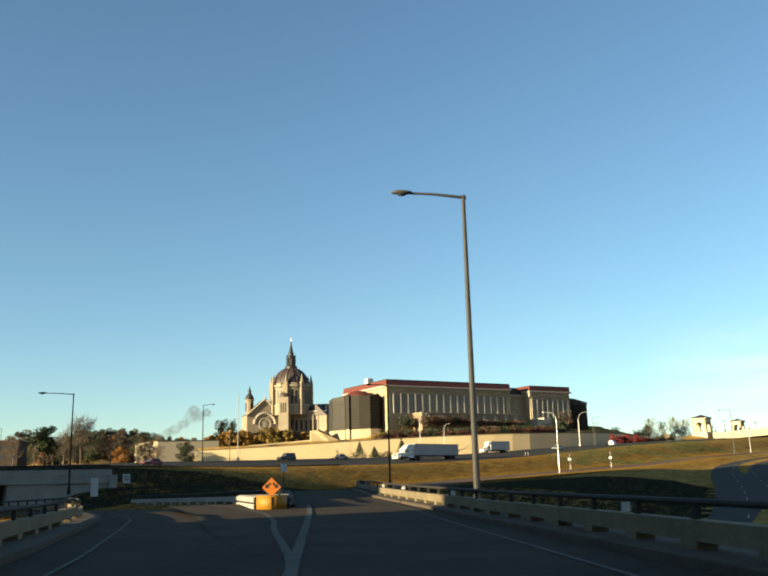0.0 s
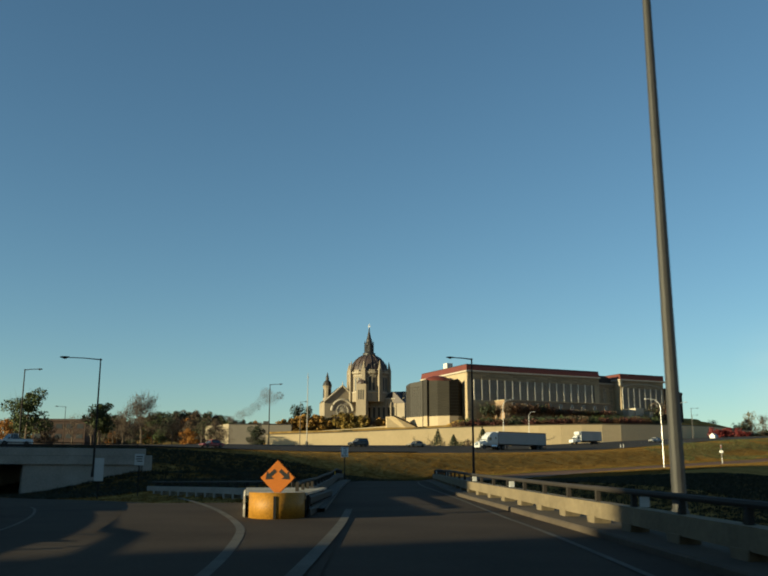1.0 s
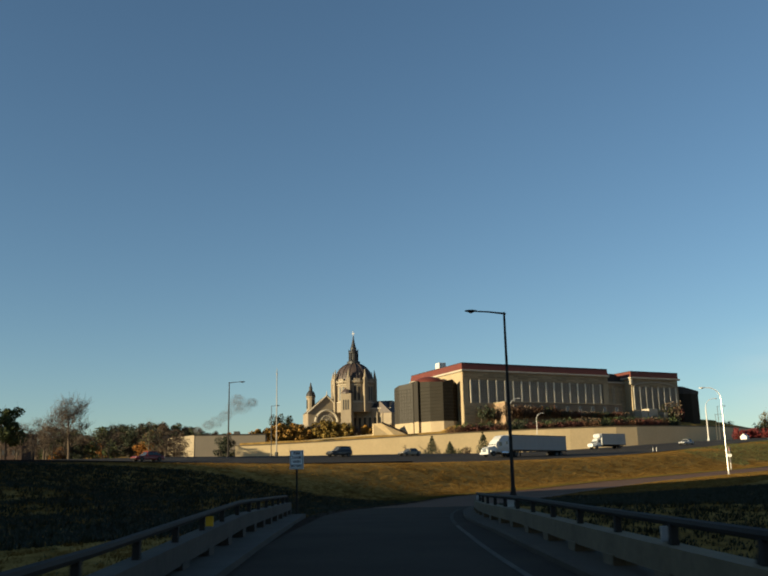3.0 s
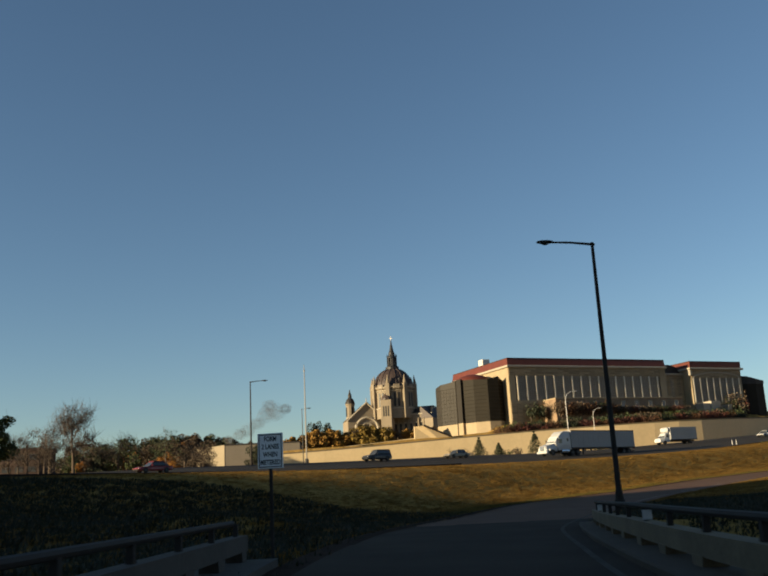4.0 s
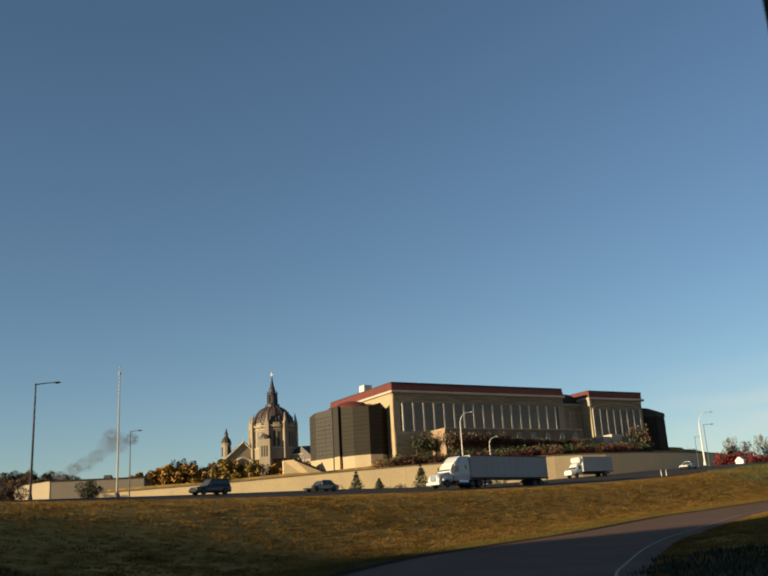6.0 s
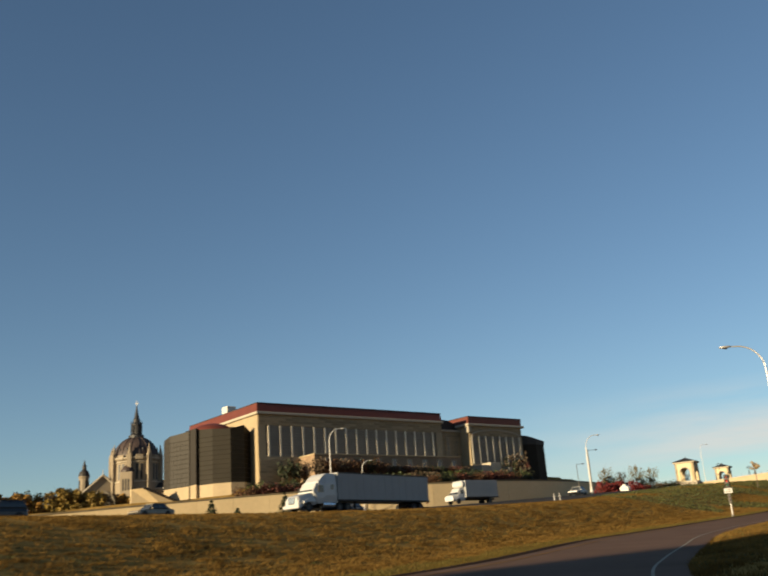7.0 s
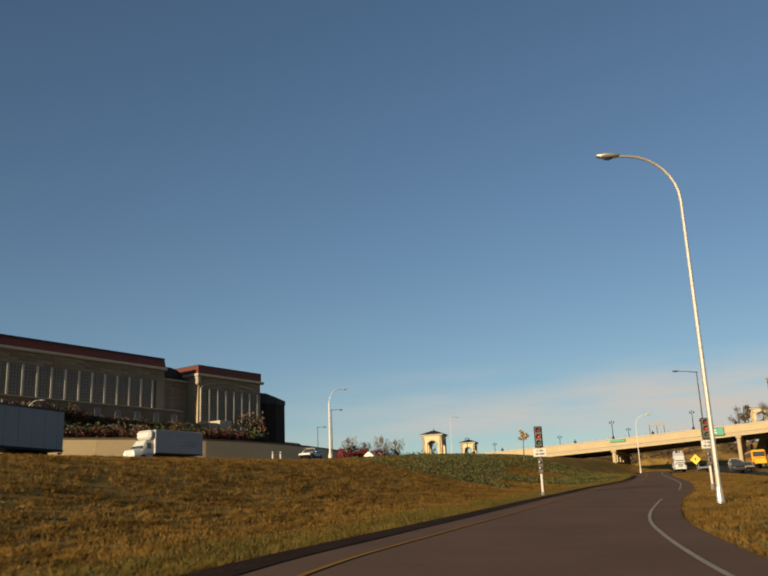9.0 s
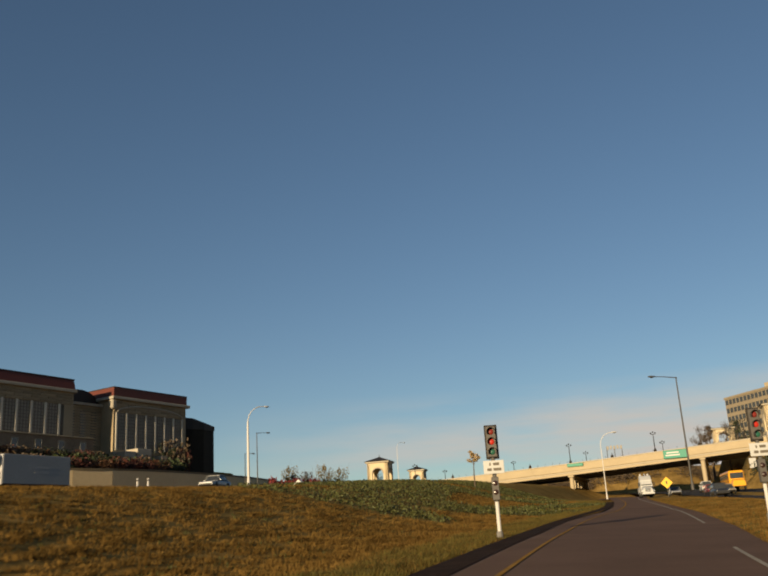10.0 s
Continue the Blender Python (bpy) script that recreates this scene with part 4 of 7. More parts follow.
    # bell towers beside the front
    for x, big in ((-14, True), (24, False)):
        h = 34 if big else 26
        o = f @ Vector((x, 18 if big else 4, 0))
        part("tower", box(o.x - 5.6, o.y - 5.6, -12, o.x + 5.6, o.y + 5.6, h - 12, bevel=0.4), STONE_LIME, c)
        b = part("belfry", lathe([(5.2, h - 12), (5.4, h - 11), (4.8, h - 10), (4.8, h + 4), (5.6, h + 5), (5.4, h + 6)], 12, at=(o.x, o.y)), STONE_LIME, c)
        for k in range(4):
            a = math.pi / 4 + k * math.pi / 2
            m = Matrix.Translation((o.x, o.y, 0)) @ Matrix.Rotation(a, 4, "Z")
            part("belfry_opening", box(4.4, -1.1, h - 8, 4.95, 1.1, h + 2, m=m), BLACK, b, "dark arched belfry opening")
        part("cupola", lathe([(5.6, h + 6), (5.2, h + 8), (4.2, h + 10.5), (2.6, h + 12), (2.0, h + 13), (2.0, h + 16), (1.2, h + 18), (0.3, h + 22)], 12, at=(o.x, o.y)), ROOF_DARK, c, "dark copper cupola")
    # transept on the other side
    g = pose(34, -6, 0, 0, 0, -28)
    bm = extrude_profile([(-16, -12), (16, -12), (16, 18), (0, 31), (-16, 18)], -4, 30, axis="y")
    p = part("transept", bm, STONE_LIME, c)
    p.matrix_basis = g
    p = part("transept_roof", extrude_profile([(-16.6, 18.2), (16.6, 18.2), (0, 31.8)], -4.4, 30, axis="y"), DOME, c, "dark sloping roof")
    p.matrix_basis = g
    # corner pavilion before the dome
    o = Vector((-2, -23, 0))
    part("pavilion", box(o.x - 6, o.y - 6, -12, o.x + 6, o.y + 6, 40, bevel=0.4), STONE_LIME, c)
    part("pavilion_cap", lathe([(6.8, 40), (6.6, 41.5), (5.0, 44), (2, 46.5), (0.3, 49)], 12, at=(o.x, o.y)), DOME, c)
    for k in range(3):
        part("pavilion_window", box(o.x - 3.4 + k * 2.6, o.y - 6.12, 22, o.x - 1.9 + k * 2.6, o.y - 5.9, 33), BLACK, c)
    return c


build_cathedral()


# ---------------------------------------------------------------- street lamps
def cobra_lamp(at, height, arm, yaw, mat, label, bent=False, base_h=0.5, r=0.13):
    """A tall pole with one side arm towards local -x."""
    t = thing("street_lamp", label, "street lamp", at, yaw)
    part("base", lathe([(r * 1.75, -0.4), (r * 1.75, 0.05), (r * 1.45, 0.09), (r * 1.2, base_h), (r * 1.1, base_h + 0.05)], 10), mat, t)
    if not bent:
        part("pole", rod((0, 0, 0), (0, 0, height), r, r * 0.55, n=12), mat, t)
        pts = [(0.12, 0, height - 0.12), (-arm * 0.5, 0, height + 0.02), (-arm, 0, height + 0.06)]
        part("arm", tube(pts, [r * 0.5, r * 0.4, r * 0.35], n=8), mat, t)
        hx, hz = -arm, height + 0.06
    else:
        stout = "tall white" in label
        R = 2.5 if stout else min(arm * 0.85, 1.9)
        pts = [(0, 0, 0), (0, 0, height * 0.5), (0, 0, height - R)] + [(-R + R * math.cos(a), 0, height - R + R * math.sin(a)) for a in np.linspace(0.2, math.pi / 2 - 0.05, 8)] + [(-arm, 0, height + 0.02)]
        part("pole", tube(pts, [r, r * 0.85, r * 0.66] + [r * (0.34 if stout else 0.6)] * 8 + [r * (0.3 if stout else 0.45)], n=12), mat, t)
        hx, hz = -arm, height + 0.02
    bm = lathe([(0.02, -0.42), (0.12, -0.36), (0.19, -0.1), (0.2, 0.2), (0.12, 0.45), (0.05, 0.52)], 10)
    for v in bm.verts:
        x, y, z = v.co
        v.co = Vector((hx - z - 0.1, y * 1.0, hz + x * 0.5 + 0.02))
    hd = part("lamp_head", bm, mat, t, smooth=True)
    lens = lathe([(0.02, -0.14), (0.14, -0.06), (0.17, 0.0)], 10)
    for v in lens.verts:
        v.co = Vector((hx - 0.15 + v.co.x * 1.3, v.co.y, hz - 0.06 + v.co.z * 0.7))
    part("lens", lens, GLASS, hd)
    return t


LAMPS = "street lamps along the roads"
for at, h, arm, yaw, mat, lab, bent in (
    ((6.46, 14.48, 0.2), 13.55, 2.6, 3, STEEL, "tall galvanised street lamp behind the ramp railing", False),
    ((9.44, 98.67, 1.35), 13.4, 2.4, 8, STEEL_DARK, "tall dark street lamp beside the ramp bend", False),
    ((-27.85, 80.5, 1.6), 10.8, 3.2, 8, STEEL_DARK, "tall dark street lamp beside the abutment", False),
    ((51.13, 166.9, 2.85), 13.0, 2.45, -28, ALUMINIUM, "pale curved aluminium street lamp on the grass verge", True),
    ((29.8, 240.9, 10.2), 11.6, 2.4, 200, POLE_WHITE, "white curved street lamp beside the motorway", True),
    ((42.4, 279.1, 12.0), 9.2, 2.0, 200, POLE_WHITE, "slim grey street lamp before the retaining wall", True),
    ((88.45, 276.4, 13.0), 11.0, 3.1, 190, POLE_WHITE, "tall white motorway lamp", True),
    ((-27.9, 194.6, 8.3), 13.1, 2.2, 185, STEEL_DARK, "dark street lamp beside the motorway", False),
    ((118.5, 226.3, 8.0), 11.99, 2.8, -20, STEEL, "slim grey street lamp on the far verge", False),
    ((-26.1, 241.6, 9.8), 11.5, 1.3, 185, STEEL, "slim grey street lamp beyond the tall mast", False),
    ((-60.5, 140, 5.0), 13.4, 2.2, 190, STEEL_DARK, "dark street lamp on the motorway bridge", False),
    ((-89, 235, 8.5), 11.0, 2.2, 5, STEEL_DARK, "dark street lamp far behind the motorway", False),
    ((101.8, 303.4, 14.3), 9.8, 2.4, 195, STEEL, "thin grey street lamp by the far road", False),
    ((110.5, 329.0, 15.5), 8.0, 2.0, 195, STEEL, "thin grey street lamp by the far road", False),
    ((140, 260, 9.0), 9.6, 2.2, 150, POLE_WHITE, "slim white lamp at the merge", True),
    ((190.3, 395.7, 22.0), 13.0, 3.4, 195, POLE_WHITE, "white curved street lamp near the pavilions", True),
):
    tagged(cobra_lamp(at, h, arm, yaw, mat, lab, bent, r=(0.095 if bent else 0.15) if h > 12 else 0.19 if "tall white" in lab else 0.08 if "slim white" in lab else 0.11), group=LAMPS)


MAST_GREY = material("weathered_pale_grey_paint", (0.24, 0.225, 0.2), 0.55, var=0.12, scale=1.2, bump=0.05)


def camera_mast(at, height):
    t = thing("tall_mast", "tall pale mast with a small camera on top", "mast", at)
    part("base", lathe([(0.35, -0.4), (0.35, 0.1), (0.22, 0.4)], 10), STEEL, t)
    part("pole", rod((0, 0, 0), (0, 0, height), 0.13, 0.07, n=10), MAST_GREY, t)
    part("camera_head", lathe([(0.05, height), (0.12, height + 0.1), (0.14, height + 0.4), (0.07, height + 0.5), (0.03, height + 1.4)], 10), MAST_GREY, t)
    return t


camera_mast((-20.4, 204.6, 8.7), 15.1)


# ---------------------------------------------------------------- bridge railings of the ramp
def z_line(pts, lift=0.0, step=1.0):
    ln = smooth_line(np.array([(x, y, 0.0) for x, y in pts]), step)
    ln[:, 2] = road_z(ln[:, 1]) + lift
    return ln


def railing(name, line, label, reflectors=(), spacing=2.4, beam=CONCRETE, side=1):
    """Concrete beam on stub posts with a metal tube rail above."""
    t = thing(name, label, "railing")
    st = along(line, spacing)
    left, right = offset_line(line, -0.15), offset_line(line, 0.15)
    step = max(2, int(6.0 / np.linalg.norm(line[1, :2] - line[0, :2])))
    for k in range(0, len(line) - 1, step):
        a, b = left[k:k + step + 1], right[k:k + step + 1]
        if len(a) < 2:
            continue
        m = len(a)
        vs, fs = [], []
        for p, q in zip(a, b):
            vs += [(p[0], p[1], p[2] + 0.26), (p[0], p[1], p[2] + 0.56), (q[0], q[1], q[2] + 0.56), (q[0], q[1], q[2] + 0.26)]
        for i in range(m - 1):
            o, u = 4 * i, 4 * i + 4
            fs += [(o, u, u + 1, o + 1), (o + 1, u + 1, u + 2, o + 2), (o + 2, u + 2, u + 3, o + 3), (o + 3, u + 3, u, o)]
        fs += [(0, 1, 2, 3), (4 * m - 1, 4 * m - 2, 4 * m - 3, 4 * m - 4)]
        raw("beam", vs, fs, beam, t)
    post = upright = None
    for p, d in st:
        ang = math.atan2(d[1], d[0])
        m = Matrix.Translation((p[0], p[1], p[2])) @ Matrix.Rotation(ang, 4, "Z")
        if post is None:
            bm = bmesh.new()
            lo = [bm.verts.new(v) for v in ((-0.16, -0.17, -0.1), (0.16, -0.17, -0.1), (0.16, 0.17, -0.1), (-0.16, 0.17, -0.1))]
            hi = [bm.verts.new(v) for v in ((-0.30, -0.17, 0.28), (0.30, -0.17, 0.28), (0.30, 0.17, 0.28), (-0.30, 0.17, 0.28))]
            bm.faces.new(hi)
            bm.faces.new(lo[::-1])
            for k in range(4):
                bm.faces.new((lo[k], lo[(k + 1) % 4], hi[(k + 1) % 4], hi[k]))
            post = part("post", bm, beam, t)
            post.matrix_basis = m
            bm = box(-0.05, -0.045, 0.54, 0.05, 0.045, 0.8)
            rod((0.18, 0, 0.54), (0.03, 0, 0.8), 0.025, n=5, bm=bm)
            upright = part("rail_post", bm, STEEL_DARK, t)
            upright.matrix_basis = m
        else:
            again(post, t, m)
            again(upright, t, m)
    up = line.copy()
    up[:, 2] += 0.82
    part("top_rail", tube([tuple(v) for v in up[::2]], [0.055] * len(up[::2]), n=8), STEEL_DARK, t, "dark metal tube rail")
    for k, (s, mat) in enumerate(reflectors):
        p, d = along(line, 0.5)[int(s * 2)]
        ang = math.atan2(d[1], d[0])
        r = part("reflector", box(-0.015, -0.085, 0.58, 0.015, 0.085, 0.76, bevel=0.01), mat, t)
        r.matrix_basis = Matrix.Translation((p[0], p[1], p[2])) @ Matrix.Rotation(ang, 4, "Z")
    return t


RIGHT_RAIL = z_line(RAIL_XY)
railing("bridge_railing", RIGHT_RAIL, "weathered tan concrete railing with dark metal top rail", [(s, SIGN_WHITE) for s in (31, 39, 57, 69, 76, 89, 102, 115, 127)])
# darker copy of the concrete: shade on the gore is put into the colour
SHADE_CONCRETE = material("soot_dark_concrete", (0.055, 0.048, 0.040), 0.9, var=0.35, scale=0.6, fine=10, bump=0.3)
GORE_RAIL = z_line([(-1.9, 20.5), (-2.2, 28), (-2.7, 42), (-3.3, 58), (-3.9, 72)], 0.0)
GORE_RAIL[:, 2] -= np.interp(GORE_RAIL[:, 1], [22, 30, 42, 54, 72], [0.05, 0.12, 0.13, -0.05, -0.05])
railing("bridge_railing", GORE_RAIL, "concrete gore railing darkened for shade, with metal top rail", [(29.5, SIGN_YELLOW)], beam=SHADE_CONCRETE)
BACK_RAIL = z_line([(-2.9, 28), (-5.2, 34.5), (-8.6, 43), (-12.5, 51), (-16.5, 58.5)], -0.05)
BACK_RAIL[:, 2] = np.interp(BACK_RAIL[:, 1], [28, 58], [0.35, 0.1])
railing("bridge_railing", BACK_RAIL, "pale concrete railing on the loop side of the gore", spacing=2.2, beam=PALE_CONCRETE)
LOOP_RAIL = offset_line(LOOP_MID, -4.3)
LOOP_RAIL = LOOP_RAIL[(LOOP_RAIL[:, 1] > -45) & (LOOP_RAIL[:, 1] < 44)]
railing("bridge_railing", LOOP_RAIL, "weathered concrete railing curving along the loop road")


KERB_DIRT = material("dirty_kerb_concrete", (0.055, 0.042, 0.029), 0.9, var=0.3, scale=0.7, fine=12, bump=0.3)


def kerb(line, w0, w1, h, mat, label):
    a, b = offset_line(line, w0), offset_line(line, w1)
    vs, fs = [], []
    for p, q in zip(a, b):
        vs += [(p[0], p[1], p[2] - 0.1), (p[0], p[1], p[2] + h - 0.03), (p[0] + 0.03, p[1], p[2] + h), (q[0], q[1], q[2] + h), (q[0], q[1], q[2] - 0.3)]
    for k in range(len(a) - 1):
        o, u = 5 * k, 5 * k + 5
        for j in range(4):
            fs.append((o + j, o + j + 1, u + j + 1, u + j))
    return tagged(raw("kerb", vs, fs, mat), label, "kerb", kind="structure")


WALK = RIGHT_RAIL[8:].copy()
kerb(WALK, -0.64, 0.7, 0.14, KERB_DIRT, "tan concrete kerb walk below the railing")
GORE_WALK = GORE_RAIL.copy()
GORE_WALK[:, 2] = road_z(GORE_WALK[:, 1])
kerb(GORE_WALK, -0.5, 0.75, 0.13, SHADE_CONCRETE, "concrete kerb darkened for shade along the gore railing")
OUTER = offset_line(RIGHT_RAIL, 2.0)
OUTER[:, 2] += 0.04
tagged(ribbon("deck_edge_slab", offset_line(RIGHT_RAIL, 0.6), OUTER, SHADE_CONCRETE, 0.03), "dark concrete edge slab of the bridge deck", "slab", kind="structure")
tagged(wall_strip("deck_side_wall", OUTER, np.full(len(OUTER), -7.0), 0.5, SHADE_CONCRETE), "dark concrete side wall below the bridge deck", "wall", kind="structure")
kerb(LOOP_RAIL, -0.6, 0.85, 0.14, KERB_DIRT, "concrete kerb along the loop road")


# ---------------------------------------------------------------- guard rail along the motorway
def guard_rail(line, label):
    t = thing("guard_rail", label, "guard rail")
    prof = ((0.0, 0.46), (0.04, 0.42), (0.0, 0.36), (-0.03, 0.32), (0.0, 0.28), (0.04, 0.22), (0.0, 0.16))
    normal = offset_line(line, 1.0) - line
    for k in range(0, len(line) - 1, 3):
        seg, nn = line[k:k + 4], normal[k:k + 4]
        vs = [(p[0] + m[0] * a, p[1] + m[1] * a, p[2] + z) for p, m in zip(seg, nn) for a, z in prof]
        n = len(prof)
        fs = [(i * n + j, i * n + j + 1, (i + 1) * n + j + 1, (i + 1) * n + j) for i in range(len(seg) - 1) for j in range(n - 1)]
        raw("rail_beam", vs, fs, STEEL_DARK, t)
    post = None
    for p, d in along(line, 3.8):
        m = Matrix.Translation((p[0], p[1], p[2])) @ Matrix.Rotation(math.atan2(d[1], d[0]), 4, "Z")
        if post is None:
            post = part("rail_post", box(-0.07, 0.02, -0.4, 0.07, 0.18, 0.48, bevel=0.01), STEEL_DARK, t)
            post.matrix_basis = m
        else:
            again(post, t, m)
    return t


SHOULDER = offset_line(MAIN_NEAR, -0.9)
guard_rail(SHOULDER[(SHOULDER[:, 0] > -62) & (SHOULDER[:, 0] < 6)], "dark weathered guard rail at the edge of the motorway")


# ---------------------------------------------------------------- writing
def words(name, text, size, mat, parent, m, label=""):
    cu = bpy.data.curves.new(name, "FONT")
    cu.body = text
    cu.size = size
    cu.align_x = "CENTER"
    cu.align_y = "CENTER"
    cu.extrude = 0.003
    cu.offset = size * 0.028
    ob = bpy.data.objects.new(name, cu)
    scene.collection.objects.link(ob)
    bpy.context.view_layer.update()
    me = bpy.data.meshes.new_from_object(ob)
    bpy.data.objects.remove(ob)
    me.materials.clear()
    me.materials.append(mat)
    o = new(name, me)
    o.parent = parent
    o.matrix_basis = m
    return tagged(o, label)


def bars(parent, rows, mat):
    """Plain bars (x0, x1, z, height) on a plate that faces -y."""
    for x0, x1, z, h in rows:
        part("text_bar", box(x0, -0.032, z - h / 2, x1, -0.026, z + h / 2), mat, parent)


FACE = Matrix.Rotation(radians(90), 4, "X")


def plate_sign(name, label, at, rz, w, h, z_mid, mat, border=BLACK, post_mat=STEEL_DARK):
    t = thing(name, label, "road sign", at, rz)
    part("post", box(-0.04, -0.02, -0.5, 0.04, 0.03, z_mid + h * 0.4), post_mat, t)
    p = part("plate", box(-w / 2, -0.025, z_mid - h / 2, w / 2, -0.005, z_mid + h / 2, bevel=0.008), mat, t)
    if border:
        b, e = 0.022, 0.03
        bm = box(-w / 2 + e, -0.03, z_mid - h / 2 + e, w / 2 - e, -0.026, z_mid - h / 2 + e + b)
        box(-w / 2 + e, -0.03, z_mid + h / 2 - e - b, w / 2 - e, -0.026, z_mid + h / 2 - e, bm)
        box(-w / 2 + e, -0.03, z_mid - h / 2 + e + b, -w / 2 + e + b, -0.026, z_mid + h / 2 - e - b, bm)
        box(w / 2 - e - b, -0.03, z_mid - h / 2 + e + b, w / 2 - e, -0.026, z_mid + h / 2 - e - b, bm)
        part("border", bm, border, p)
    return t, p


t, p = plate_sign("lane_sign", "white lane rule sign on a dark post beside the ramp", (-3.85, 75.0, 0.85), -4, 0.64, 0.86, 2.545, SIGN_BRIGHT)
for k, txt in enumerate(("FORM", "2 LANES", "WHEN", "METERED")):
    words("sign_text", txt, 0.165, BLACK, p, Matrix.Translation((0, -0.027, 2.545 + 0.285 - k * 0.19)) @ FACE @ Matrix.Scale(0.72, 4, (1, 0, 0)))

t, p = plate_sign("small_sign", "small white sign on a post behind the gore", (-16.4, 55.8, 0.2), 10, 0.62, 0.76, 2.2, SIGN_WHITE, None)
bars(p, [(-0.2, 0.2, 2.4, 0.06), (-0.22, 0.18, 2.25, 0.06), (-0.15, 0.2, 2.1, 0.06)], BLACK)
plate_sign("small_sign", "tall pale sign panel beside the loop road", (-19.0, 55.6, -0.1), 14, 0.6, 1.5, 1.85, SIGN_WHITE, None)


plate_sign("small_sign", "plain pale sign panel on the slope below the hedge", (201.1, 277.7, 13.2), -40, 1.4, 2.0, 2.6, SIGN_WHITE, None)
plate_sign("small_green_sign", "small green motorway sign on a post under the bridge", (163.0, 316.5, 11.5), -28, 1.9, 1.7, 2.4, SIGN_GREEN, None)


def diamond_sign(at, rz, half, z_mid, mat, name, label, post_h):
    t = thing(name, label, "road sign", at, rz)
    part("post", box(-0.03, -0.015, -0.3, 0.03, 0.03, post_h), STEEL, t)
    bm = box(-half * 0.707, -0.03, -half * 0.707, half * 0.707, -0.01, half * 0.707, bevel=0.012)
    for v in bm.verts:
        v.co = Matrix.Translation((0, 0, z_mid)) @ Matrix.Rotation(radians(45), 4, "Y") @ v.co
    p = part("plate", bm, mat, t)
    return t, p


def arrow(parent, x, z, ang, ln, mat):
    bm = bmesh.new()
    prof = [(-0.045, 0.0), (0.045, 0.0), (0.045, -ln * 0.55), (0.13, -ln * 0.5), (0.0, -ln), (-0.13, -ln * 0.5), (-0.045, -ln * 0.55)]
    a = [bm.verts.new((px, -0.036, pz)) for px, pz in prof]
    b = [bm.verts.new((px, -0.031, pz)) for px, pz in prof]
    bm.faces.new(a)
    bm.faces.new(b[::-1])
    for k in range(7):
        bm.faces.new((a[k], b[k], b[(k + 1) % 7], a[(k + 1) % 7]))
    bmesh.ops.recalc_face_normals(bm, faces=bm.faces)
    for v in bm.verts:
        v.co = Matrix.Translation((x, 0, z)) @ Matrix.Rotation(ang, 4, "Y") @ v.co
    part("arrow", bm, mat, parent, "black arrow")


t, p = diamond_sign((-2.14, 18.35, 0.20), -3, 0.43, 1.14, SIGN_ORANGE, "arrow_sign", "orange diamond sign with two black arrows at the gore", 1.0)
arrow(p, -0.055, 1.32, radians(48), 0.33, BLACK)
arrow(p, 0.055, 1.32, radians(-48), 0.33, BLACK)


# ---------------------------------------------------------------- crash cushion at the gore
BOARD_GREY = material("weathered_grey_board", (0.2, 0.19, 0.172), 0.85, var=0.35, scale=1.6, fine=8, bump=0.2, objvar=0.25)


